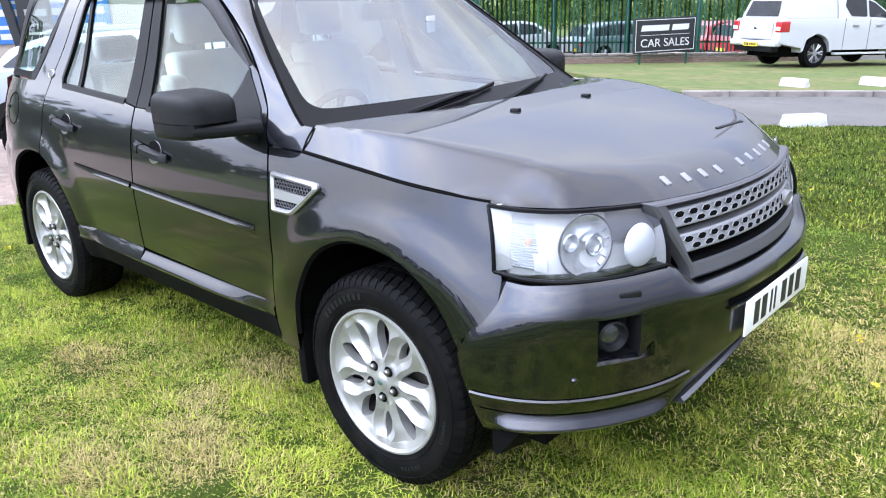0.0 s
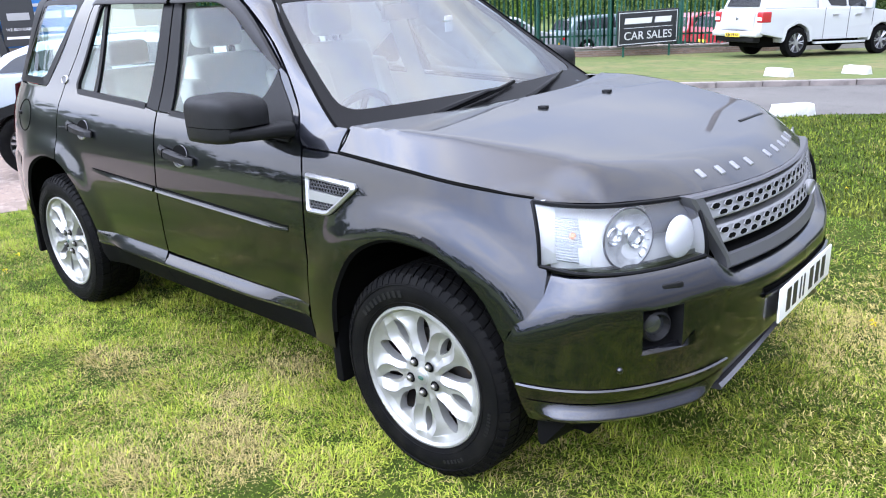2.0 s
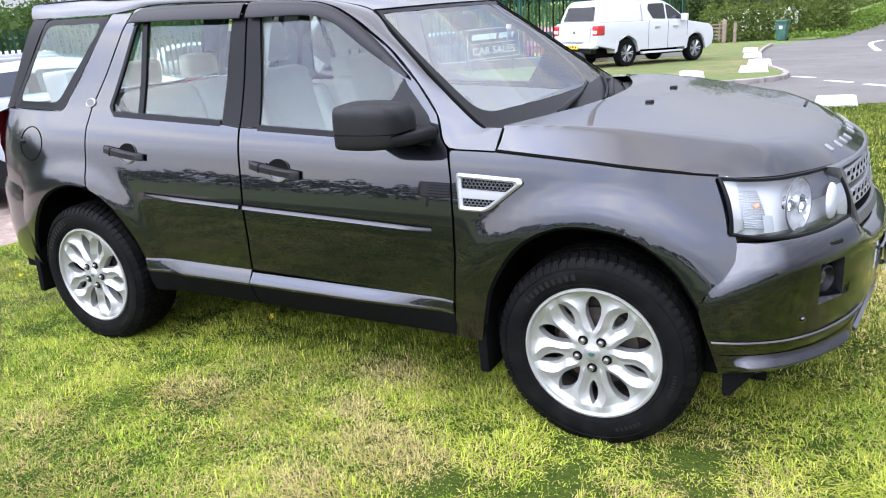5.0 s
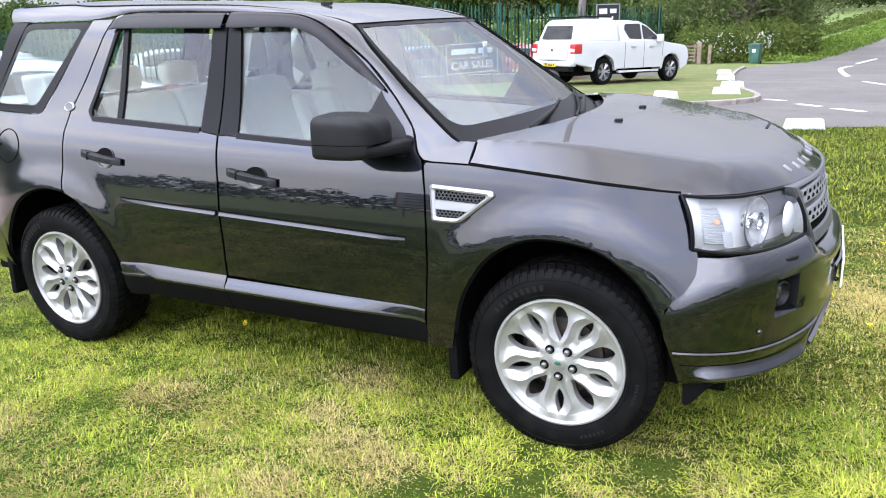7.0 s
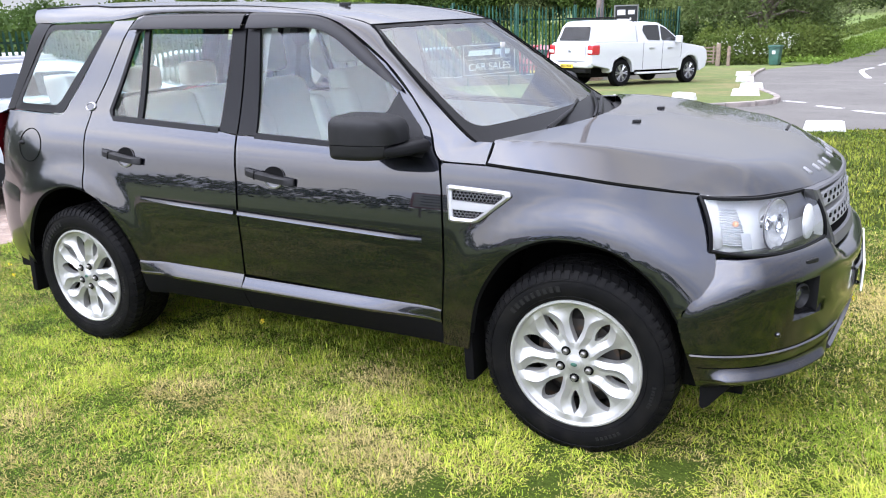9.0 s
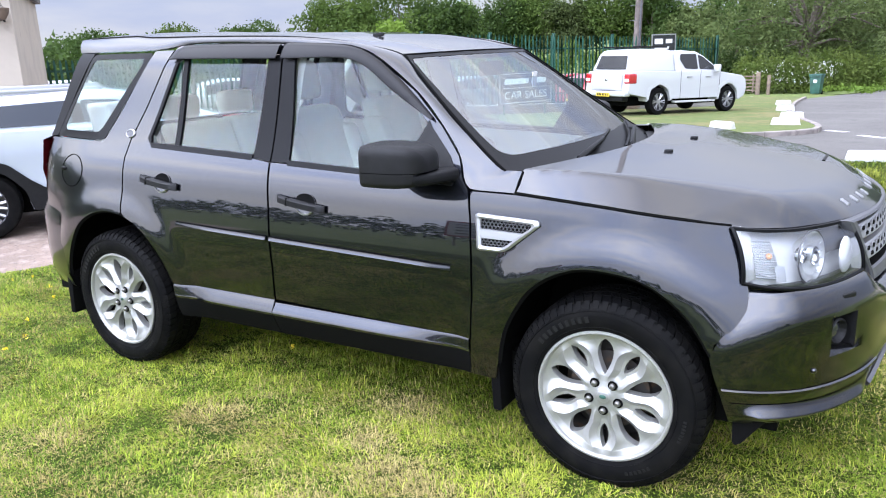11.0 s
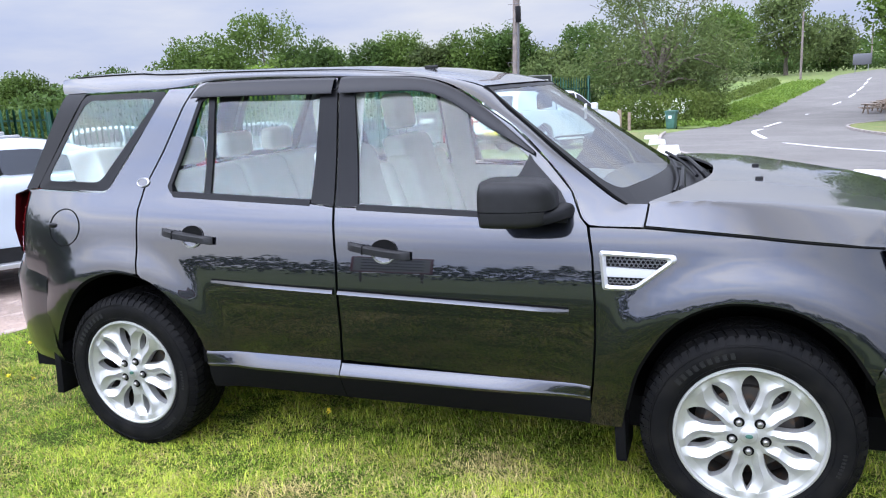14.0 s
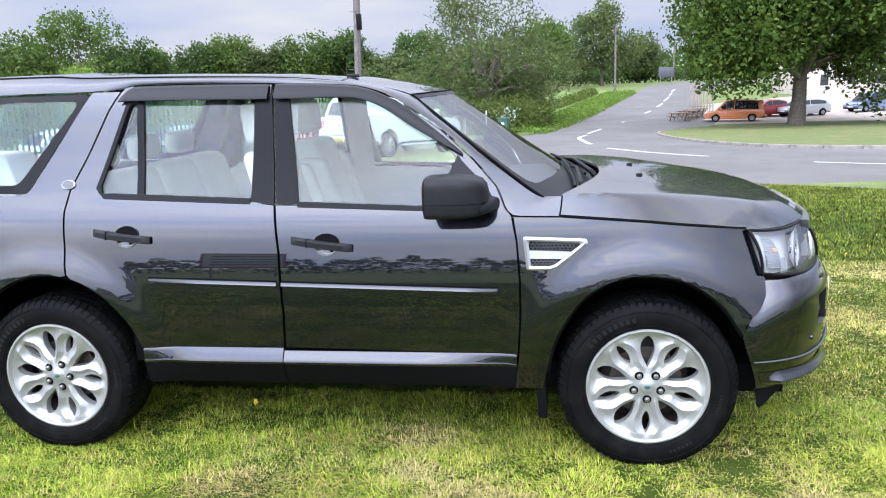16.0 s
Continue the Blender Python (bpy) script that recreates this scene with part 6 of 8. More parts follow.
        me.shade_smooth()
        me.set_sharp_from_angle(angle=radians(17))
        spoke_meshes.append(me)
    for k in range(10):
        ob = new("spoke", spoke_meshes[k % 2])
        ob.parent = rim
        ob.matrix_basis = Matrix.Rotation(math.pi / 2 + 2 * math.pi * (k // 2) / 5, 4, "Y")
    bm = bmesh.new()
    revolve(bm, [(0.001, -0.001), (0.028, -0.002), (0.031, 0.001), (0.034, 0.003), (0.048, 0.004), (0.060, 0.008), (0.064, 0.03)], 40)
    hubp = part("hub", bm, ALLOY, rim, "silver hub centre", smooth=50)
    bm = bmesh.new()
    revolve(bm, [(0.001, -0.006), (0.020, -0.005), (0.026, -0.001)], 28)
    part("centre_cap", bm, SILVER, hubp, "plain silver centre cap")
    bm = bmesh.new()
    bmesh.ops.create_uvsphere(bm, u_segments=14, v_segments=8, radius=1, matrix=Matrix.Translation((0, -0.006, 0)) @ Matrix.Diagonal((0.013, 0.002, 0.008, 1)))
    part("cap_oval", bm, BIN_GREEN, hubp, "plain green oval")
    for k in range(5):
        a = -math.pi / 2 + 2 * math.pi * k / 5
        bm = bmesh.new()
        revolve(bm, [(0.001, -0.012), (0.006, -0.012), (0.0105, -0.007), (0.0105, 0.004), (0.0145, 0.003), (0.0150, 0.010)], 12, centre=(0.057 * math.cos(a), 0, 0.057 * math.sin(a)))
        nut = part("wheel_nut", bm, NUT, hubp)
        bm = bmesh.new()
        revolve(bm, [(0.011, 0.0025), (0.0165, 0.0015), (0.0185, 0.004)], 16, centre=(0.057 * math.cos(a), 0, 0.057 * math.sin(a)))
        part("nut_well", bm, VOID, nut)
    return w


w0 = build_wheel(Matrix.Translation((AXLE, -0.918, HUB_Z)))


def copy_wheel(m):
    made = {}
    for o in (w0, *w0.children_recursive):
        made[o] = o.copy()
        scene.collection.objects.link(made[o])
        made[o].parent = made.get(o.parent, o.parent)
    made[w0].matrix_basis = m
    return made[w0]


copy_wheel(Matrix.Translation((-AXLE, -0.918, HUB_Z)) @ Matrix.Rotation(radians(-12), 4, "Y"))
copy_wheel(Matrix.Translation((AXLE, 0.918, HUB_Z)) @ Matrix.Rotation(math.pi, 4, "Z"))
copy_wheel(Matrix.Translation((-AXLE, 0.918, HUB_Z)) @ Matrix.Rotation(math.pi, 4, "Z"))

# ---- kerbs, road markings, blocks ----
def kerb_run(pts, name, label, width=0.14, height=0.125, pitch=0.92):
    line = curve_points([(x, y, 0) for x, y in pts], 200)
    run = thing(name, label, "kerb", kind="structure")
    total = sum((b - a).length for a, b in zip(line, line[1:]))
    n = int(total / pitch)
    line = curve_points([(p.x, p.y, 0) for p in line[::8] + [line[-1]]], n + 1)
    me = None
    for a, b in zip(line, line[1:]):
        mid, d = (a + b) / 2, b - a
        if me is None:
            bm = new_box((-0.5, -width / 2, -0.10), (0.5, width / 2, height), 0.018, 2)
            me = bpy.data.meshes.new("kerbstone")
            bm.to_mesh(me)
            bm.free()
            me.materials.append(KERB)
        ob = new("kerbstone", me)
        ob.parent = run
        za, zb = land(a.x, a.y), land(b.x, b.y)
        ob.matrix_basis = Matrix.Translation((mid.x, mid.y, (za + zb) / 2)) @ Matrix.Rotation(math.atan2(d.y, d.x), 4, "Z") @ Matrix.Rotation(-math.atan2(zb - za, d.length), 4, "Y") @ Matrix.Diagonal((d.length * 0.985, 1, 1, 1))
    return run


kerb_run(KERB_LEFT, "kerb_left", "weathered stone kerb round the grass verge")
kerb_run(KERB_RIGHT[1:], "kerb_right", "weathered stone kerb round the tree island", pitch=1.2)


def marking(pts, width=0.12):
    bm = bmesh.new()
    line = [Vector((x, y, 0)) for x, y in pts]
    if len(line) > 2:
        line = curve_points(line, 12)
    rows = []
    for i, p in enumerate(line):
        d = (line[min(i + 1, len(line) - 1)] - line[max(i - 1, 0)]).normalized()
        n = Vector((-d.y, d.x, 0)) * width / 2
        rows.append([Vector((q.x, q.y, land(q.x, q.y) + 0.018)) for q in (p - n, p + n)])
    grid(bm, rows)
    bmesh.ops.recalc_face_normals(bm, faces=bm.faces)
    ob = part("road_marking", bm, ROAD_WHITE, smooth=0)
    tagged(ob, "worn white painted line on the asphalt", "road marking", kind="structure")


marking([(3.26, 27.0), (4.4, 22.9), (5.7, 19.85)], 0.16)
marking([(7.6, 16.4), (8.8, 15.2), (12, 12.6)], 0.16)
marking([(3.3, 45.5), (2.75, 42.0), (2.65, 38.0), (2.83, 31.4)], 0.22)
for x0, y0, x1, y1 in ((0.75, 17.4, 1.25, 16.9), (1.55, 15.95, 2.05, 15.3), (2.3, 14.8, 2.85, 14.1), (3.3, 13.4, 3.9, 12.7)):
    marking([(x0, y0), (x1, y1)], 0.20)
for x0, y0, x1, y1 in ((3.64, 50.1, 4.99, 56.5), (5.82, 58.9, 7.45, 64.4), (8.4, 68.0, 9.6, 71.8), (10.4, 74.4, 11.9, 79.0), (12.8, 83, 14, 88), (14.8, 92, 16.3, 98.5), (16.9, 102, 18, 107), (18.4, 110, 19.6, 115)):
    marking([(x0, y0), (x1, y1)], 0.22)

block0 = None
for x, y, turn, w in ((-0.50, 8.80, 50, 0.62), (1.85, 10.45, 20, 0.62), (3.75, 11.9, -15, 0.70), (-2.58, 14.58, -18, 0.60), (-1.40, 15.98, -24, 0.60), (-0.22, 17.95, 14, 0.70), (-0.42, 21.2, 18, 0.66), (-1.15, 26.0, 12, 0.62), (-1.85, 31.5, 15, 0.6)):
    if block0 is None:
        bm = new_box((-0.30, -0.12, -0.03), (0.30, 0.12, 0.17), 0.03, 3)
        for v in bm.verts:
            if v.co.z > 0.1:
                v.co.x *= 0.90
                v.co.y *= 0.85
            v.co += 0.012 * noise.noise_vector(v.co * 7)
        block0 = part("kerb_block", bm, BLOCK_WHITE)
        tagged(block0, "white-painted concrete block at the grass edge", "block", group="white marker blocks")
        ob = block0
    else:
        ob = copy_thing(block0, Matrix())
    lift = 0.10 if y > 12.5 else 0.0
    ob.matrix_basis = Matrix.Translation((x, y, land(x, y) + lift)) @ Matrix.Rotation(radians(turn), 4, "Z") @ Matrix.Diagonal((w / 0.6, 1, 1, 1))

# ---- palisade fence on a low brick wall ----
F0, F1 = Vector((-20.5, 6.05, 0)), Vector((-4.2, 29.5, 0))
fdir = (F1 - F0).normalized()
fnor = Vector((fdir.y, -fdir.x, 0))
flen = (F1 - F0).length
fence = thing("palisade_fence", "dark green steel palisade fence with pointed pales", "fence")
WALL_H, PALE_H = 0.42, 2.38


def fence_base(d):
    p = F0 + fdir * d
    return Vector((p.x, p.y, land(p.x, p.y)))


def fence_scale(d):
    """The fence stands lower at the building's end."""
    return 1.0 - 0.34 * smooth_step((13.0 - d) / 5.0)


bm = bmesh.new()
prof = [(-0.034, 0.0, 0.0), (-0.012, -0.012, 0.0), (0.012, -0.012, 0.0), (0.034, 0.0, 0.0)]
rows = []
for z, k in ((0.0, 1.0), (PALE_H - 0.16, 1.0)):
    rows.append([Vector((x, y, z)) for x, y, _ in prof])
vs = grid(bm, rows)
tips = [bm.verts.new((x, -0.006, PALE_H + dz)) for x, dz in ((-0.022, -0.03), (0.0, 0.02), (0.022, -0.03))]
t = vs[1]
bm.faces.new((t[0], t[1], tips[0]))
bm.faces.new((t[1], t[2], tips[1]))
bm.faces.new((t[2], t[3], tips[2]))
bm.faces.new((t[1], tips[1], tips[0]))
bm.faces.new((t[2], tips[2], tips[1]))
bmesh.ops.solidify(bm, geom=bm.faces[:], thickness=0.004)
pale_me = bpy.data.meshes.new("pale")
bm.to_mesh(pale_me)
bm.free()
pale_me.materials.append(FENCE_GREEN)
turn_f = Matrix.Rotation(math.atan2(fdir.y, fdir.x), 4, "Z")
d = 0.1
while d < flen:
    ob = new("pale", pale_me)
    ob.parent = fence
    ob.matrix_basis = Matrix.Translation(fence_base(d) + Vector((0, 0, WALL_H + 0.02))) @ turn_f @ Matrix.Diagonal((1, 1, fence_scale(d), 1))
    d += 0.152
d = 0.0
while d < flen + 0.1:
    b = fence_base(d) - fnor * 0.07
    bm = bmesh.new()
    box(bm, (-0.05, -0.04, 0.0), (0.05, 0.04, WALL_H + PALE_H + 0.10), 0.005, 1)
    ob = part("post", bm, FENCE_GREEN, fence)
    ob.matrix_basis = Matrix.Translation(b) @ turn_f @ Matrix.Diagonal((1, 1, fence_scale(d), 1))
    d += flen / 11
for z in (0.35, 1.95):
    bm = bmesh.new()
    pts = [fence_base(flen * k / 24) - fnor * 0.03 + Vector((0, 0, WALL_H + z * fence_scale(flen * k / 24))) for k in range(25)]
    grid(bm, [[p + o for p in pts] for o in (Vector((0, 0, 0.03)), -fnor * 0.03 + Vector((0, 0, 0.03)), -fnor * 0.03 - Vector((0, 0, 0.03)), -Vector((0, 0, 0.03)))])
    bmesh.ops.recalc_face_normals(bm, faces=bm.faces)
    part("rail", bm, FENCE_GREEN, fence)
wall = thing("low_wall", "low weathered brick wall under the green fence", "wall", kind="structure")
bm = bmesh.new()
pts = [fence_base(flen * k / 12) for k in range(13)]
grid(bm, [[p + o for p in pts] for o in (fnor * 0.10 - Vector((0, 0, 0.2)), fnor * 0.10 + Vector((0, 0, WALL_H - 0.07)), -fnor * 0.12 + Vector((0, 0, WALL_H - 0.07)), -fnor * 0.12 - Vector((0, 0, 0.2)))])
bmesh.ops.recalc_face_normals(bm, faces=bm.faces)
part("core", bm, MORTAR, wall)
bm = new_box((-0.1075, -0.012, -0.0325), (0.1075, 0.012, 0.0325), 0.005, 1)
brick_me = bpy.data.meshes.new("brick")
bm.to_mesh(brick_me)
bm.free()
brick_me.materials.append(BRICK)
count = 0
for course in range(4):
    d = 8.6 + (0.112 if course % 2 else 0.0) + 6.0
    while d < flen - 4 and count < 296:
        ob = new("brick", brick_me)
        ob.parent = wall
        ob.matrix_basis = Matrix.Translation(fence_base(d) + fnor * 0.106 + Vector((0, 0, 0.03 + 0.076 * course))) @ turn_f
        d += 0.225 if course < 4 else 0.3
        count += 1
        if (course + 1) * 74 < count:
            break
bm = new_box((-0.29, -0.15, -0.03), (0.29, 0.13, 0.035), 0.008, 1)
cope_me = bpy.data.meshes.new("coping")
bm.to_mesh(cope_me)
bm.free()
cope_me.materials.append(KERB)
d = 0.3
while d < flen:
    ob = new("coping", cope_me)
    ob.parent = wall
    ob.matrix_basis = Matrix.Translation(fence_base(d) + Vector((0, 0, WALL_H - 0.035))) @ turn_f
    d += 0.6

# dealer's sign before the fence: the first line is drawn as plain strokes
sign = thing("dealer_sign", "black sign board with white border and lettering before the fence", "sign")
sign.matrix_basis = Matrix.Translation((-8.90, 21.10, 0.136)) @ Matrix.Rotation(1.10, 4, "Z")
SW, SH = 1.18, 0.55
part("board", new_box((-SW, -0.02, -SH), (SW, 0.02, SH), 0.006, 1), SIGN_BLACK, sign, smooth=0)
for lo, hi in (((-SW + 0.05, SH - 0.075), (SW - 0.05, SH - 0.055)), ((-SW + 0.05, -SH + 0.055), (SW - 0.05, -SH + 0.075)), ((-SW + 0.05, -SH + 0.055), (-SW + 0.07, SH - 0.055)), ((SW - 0.07, -SH + 0.055), (SW - 0.05, SH - 0.055))):
    part("border_line", new_box((lo[0], -0.026, lo[1]), (hi[0], -0.019, hi[1])), SIGN_WHITE, sign, smooth=0)
for lo, hi in ((-0.92, 0.12), (0.24, 0.88)):
    bm = new_box((lo, -0.026, 0.14), (hi, -0.019, 0.32), 0.003, 1)
    for v in bm.verts:
        v.co.x += 0.2 * (v.co.z - 0.2)
    part("name_bar", bm, SIGN_WHITE, sign, "plain white bar in place of a name", smooth=0)
part("rule", new_box((-0.95, -0.026, 0.005), (0.95, -0.019, 0.020)), SIGN_WHITE, sign, smooth=0)


def lettering(text, size, mat, parent, m, depth=0.004):
    cu = bpy.data.curves.new("lettering", "FONT")
    cu.body, cu.size, cu.extrude, cu.align_x = text, size, depth, "CENTER"
    tmp = bpy.data.objects.new("tmp", cu)
    scene.collection.objects.link(tmp)
    me = bpy.data.meshes.new_from_object(tmp.evaluated_get(bpy.context.evaluated_depsgraph_get()))
    bpy.data.objects.remove(tmp)
    me.materials.clear()
    ob = mesh_part("lettering", me, mat, parent, "", 0)
    ob.matrix_basis = m
    return ob


lettering("CAR SALES", 0.36, SIGN_WHITE, sign, Matrix.Translation((0.0, -0.023, -0.35)) @ Matrix.Rotation(radians(90), 4, "X") @ Matrix.Diagonal((1.08, 1.0, 1, 1)))
for x in (-0.9, 0.9):
    part("sign_post", new_box((x - 0.03, 0.022, -1.2), (x + 0.03, 0.07, 0.5), 0.004, 1), FENCE_GREEN, sign)
ban = thing("fence_banner", "dark printed banner with pale blocks on the fence", "banner")
ban.matrix_basis = Matrix.Translation(fence_base(25.7) + fnor * 0.05 + Vector((0, 0, 2.45))) @ turn_f
part("sheet", new_box((-0.55, -0.02, -0.42), (0.55, 0.0, 0.42), 0.01, 1), SIGN_BLACK, ban)
for x, z, w, h, mt in ((-0.25, 0.2, 0.2, 0.10, SIGN_WHITE), (0.25, 0.2, 0.16, 0.08, SIGN_WHITE), (-0.1, -0.05, 0.35, 0.05, SIGN_WHITE), (0.1, -0.25, 0.3, 0.06, SIGN_WHITE), (0.48, -0.3, 0.06, 0.12, PLATE_YELLOW)):
    part("print_block", new_box((x - w, -0.026, z - h), (x + w, -0.019, z + h)), mt, ban, smooth=0)
for sx in (-0.57, 0.57):
    part("frame_bar", new_box((sx - 0.02, -0.03, -0.46), (sx + 0.02, 0.0, 0.46)), SILVER, ban, smooth=0)
part("frame_bar", new_box((-0.59, -0.03, 0.43), (0.59, 0.0, 0.47)), SILVER, ban, smooth=0)


# ---- vehicles in the distance ----
def prism(outline, half, bevel=0.05, taper=0.0, zref=0.9):
    """A body from its side outline (x, z), across its width, narrowing above zref."""
    bm = bmesh.new()
    a = [bm.verts.new((x, -half, z)) for x, z in outline]
    face = bm.faces.new(a)
    r = bmesh.ops.extrude_face_region(bm, geom=[face])
    bmesh.ops.translate(bm, verts=[v for v in r["geom"] if isinstance(v, bmesh.types.BMVert)], vec=(0, 2 * half, 0))
    bmesh.ops.recalc_face_normals(bm, faces=bm.faces)
    if taper:
        for v in bm.verts:
            v.co.y *= 1 - taper * max(0, v.co.z - zref)
    if bevel:
        bmesh.ops.bevel(bm, geom=[e for e in bm.edges], offset=bevel, segments=3, affect="EDGES", profile=0.6, clamp_overlap=True)
    bmesh.ops.recalc_face_normals(bm, faces=bm.faces)
    return bm


def far_wheel(parent, x, y, r, spokes=6):
    w = new("wheel")
    w.parent = parent
    w.matrix_basis = Matrix.Translation((x, y, r)) @ (Matrix.Rotation(math.pi, 4, "Z") if y > 0 else Matrix())
    bm = bmesh.new()
    revolve(bm, [(r * 0.66, -0.005), (r * 0.80, -0.02), (r * 0.95, -0.01), (r, 0.03), (r, 0.18), (r * 0.9, 0.21), (r * 0.5, 0.2)], 28)
    part("tyre", bm, RUBBER, w)
    bm = bmesh.new()
    revolve(bm, [(r * 0.67, 0.0), (r * 0.64, 0.005), (r * 0.60, 0.10), (0.001, 0.10)], 28)
    part("rim", bm, GUN_GREY, w)
    bm = bmesh.new()
    for k in range(spokes):
        a = 2 * math.pi * k / spokes
        for s in (-0.16, 0.16):
            tube(bm, [(0.05 * math.cos(a), 0.02, 0.05 * math.sin(a)), (r * 0.63 * math.cos(a + s), 0.008, r * 0.63 * math.sin(a + s))], 0.017, 5)
    tube(bm, [(0, 0.0, 0), (0, 0.05, 0)], 0.07, 12)
    part("spokes", bm, SILVER, w, "silver spokes")
    return w


def side_patch(parent, name, pts, half, taper, zref, out, mat, label="", sides=(-1, 1), thick=0.01):
    for s in sides:
        bm = bmesh.new()
        bm.faces.new([bm.verts.new((x, s * (half * (1 - taper * max(0, z - zref)) + out), z)) for x, z in rounded(pts, 0.04, 2)])
        r = bmesh.ops.extrude_face_region(bm, geom=bm.faces[:])
        bmesh.ops.translate(bm, verts=[v for v in r["geom"] if isinstance(v, bmesh.types.BMVert)], vec=(0, -s * thick, 0))
        bmesh.ops.recalc_face_normals(bm, faces=bm.faces)
        part(name, bm, mat, parent, label)


# the white pick-up with a canopy; x runs forwards from its rear axle
ute = thing("pickup_truck", "white double-cab pick-up with a hard canopy on the verge", "pickup truck")
ute_head = math.atan2(2.7, 1.3) - 0.05
ute_rear = Vector((-4.6, 22.1, 0))
hx, hy = math.cos(ute_head), math.sin(ute_head)
uo = ute_rear + Vector((-hy, hx, 0)) * 0.97
ute.matrix_basis = Matrix.Translation((uo.x, uo.y, land(uo.x, uo.y) + 0.10)) @ Matrix.Rotation(ute_head, 4, "Z") @ Matrix.Rotation(radians(2.0), 4, "Y") @ Matrix.Scale(1.13, 4)
UH, UT, UZ = 0.89, 0.22, 1.02


def arch_outline(base, axles, r, z0):
    """An outline's lower edge with wheel arches cut in, from back to front."""
    pts = []
    for ax in axles:
        for k in range(13):
            a = math.pi - math.pi * k / 12
            pts.append((ax + r * math.cos(a), z0 + max(0.0, r * math.sin(a))))
    return pts


low = [(-1.20, 0.64), (-0.5, 0.52)] + arch_outline(None, (0.0,), 0.47, 0.40) + [(0.5, 0.46), (2.5, 0.46)] + arch_outline(None, (3.0,), 0.47, 0.38) + [(3.5, 0.36), (3.78, 0.48)]
body = low + [(3.84, 0.72), (3.78, 0.98), (3.60, 1.10), (2.62, 1.22), (2.40, 1.26), (-1.10, 1.26), (-1.20, 1.18), (-1.24, 0.72)]
part("body", prism(body, UH, 0.06), WHITE_CAR, ute, "white painted body")
cab = [(0.72, 1.22), (0.74, 1.78), (1.0, 1.85), (1.60, 1.82), (1.95, 1.69), (2.78, 1.19)]
part("cab", prism(cab, UH - 0.02, 0.05, UT, UZ), WHITE_CAR, ute)
can = [(-1.12, 1.24), (-0.96, 1.70), (-0.82, 1.84), (-0.55, 1.89), (0.50, 1.88), (0.70, 1.82), (0.70, 1.24)]
part("canopy", prism(can, UH - 0.02, 0.09, 0.27, UZ), WHITE_CAR, ute, "white hard canopy over the load bed")
side_patch(ute, "window", [(1.10, 1.32), (0.90, 1.58), (0.94, 1.74), (1.60, 1.75), (1.64, 1.30)], UH - 0.02, UT, UZ, 0.012, DARK_GLASS, "dark window")
side_patch(ute, "window", [(1.72, 1.30), (1.68, 1.73), (1.90, 1.66), (2.46, 1.32), (2.40, 1.28)], UH - 0.02, UT, UZ, 0.012, DARK_GLASS, "dark window")
side_patch(ute, "arch_trim", [(-0.52, 0.44), (-0.45, 0.80), (0.0, 0.99), (0.45, 0.80), (0.52, 0.42), (0.44, 0.42), (0.36, 0.75), (0.0, 0.90), (-0.36, 0.75), (-0.44, 0.44)], UH, 0, 2, 0.012, WHITE_CAR)
side_patch(ute, "arch_trim", [(2.48, 0.40), (2.55, 0.80), (3.0, 0.99), (3.45, 0.80), (3.52, 0.40), (3.44, 0.40), (3.36, 0.75), (3.0, 0.90), (2.64, 0.75), (2.56, 0.40)], UH, 0, 2, 0.012, WHITE_CAR)
side_patch(ute, "arch_liner", [(-0.42, 0.35), (-0.34, 0.74), (0, 0.88), (0.34, 0.74), (0.42, 0.35)], UH - 0.14, 0, 2, 0.0, VOID)
side_patch(ute, "arch_liner", [(2.58, 0.35), (2.66, 0.74), (3, 0.88), (3.34, 0.74), (3.42, 0.35)], UH - 0.14, 0, 2, 0.0, VOID)
for x in (1.12, 1.92):
    side_patch(ute, "door_handle", [(x, 1.10), (x + 0.2, 1.10), (x + 0.2, 1.06), (x, 1.06)], UH, 0, 2, 0.03, SILVER, thick=0.03)
for x in (0.86, 1.70, 2.56):
    side_patch(ute, "door_seam", [(x, 0.42), (x + 0.012, 0.42), (x + 0.012, 1.28), (x, 1.28)], UH, 0, 2, 0.003, VOID, thick=0.004)
for s in (-1, 1):
    part("side_step", new_box((0.62, s * 0.86 - 0.07, 0.34), (2.38, s * 0.86 + 0.07, 0.40), 0.02), WHITE_CAR, ute)
    part("mirror", new_box((2.22, s * 1.0 - 0.10, 1.22), (2.36, s * 1.0 + 0.10, 1.44), 0.04, 3), WHITE_CAR, ute)
    tl = part("tail_lamp", new_box((-1.245, s * 0.80 - 0.105, 0.92), (-0.93, s * 0.80 + 0.105, 1.20), 0.04, 3), RED_LENS, ute, "red tail lamp")
    part("lamp_band", new_box((-1.25, s * 0.80 - 0.09, 0.97), (-1.16, s * 0.80 + 0.10, 1.06), 0.01), SIGN_WHITE, tl)
    bm = new_box((-1.12, s * 0.62 - 0.02, 0.66), (-1.02, s * 0.62 + 0.02, 0.9), 0.01)
    part("bracket", bm, VOID, ute)
    part("roof_bar", new_box((-0.85, s * 0.60 - 0.02, 1.92), (0.50, s * 0.60 + 0.02, 1.965), 0.01), BLACK_PLASTIC, ute, "black roof bar")
    far_wheel(ute, 0.0, s * 0.88, 0.39)
    far_wheel(ute, 3.0, s * 0.88, 0.39)
part("rear_bumper", new_box((-1.36, -0.86, 0.56), (-1.10, 0.86, 0.72), 0.06, 3), WHITE_CAR, ute)
part("bumper_valance", new_box((-1.28, -0.70, 0.42), (-1.05, 0.70, 0.575), 0.03, 2), BLACK_PLASTIC, ute, "black lower bumper valance")
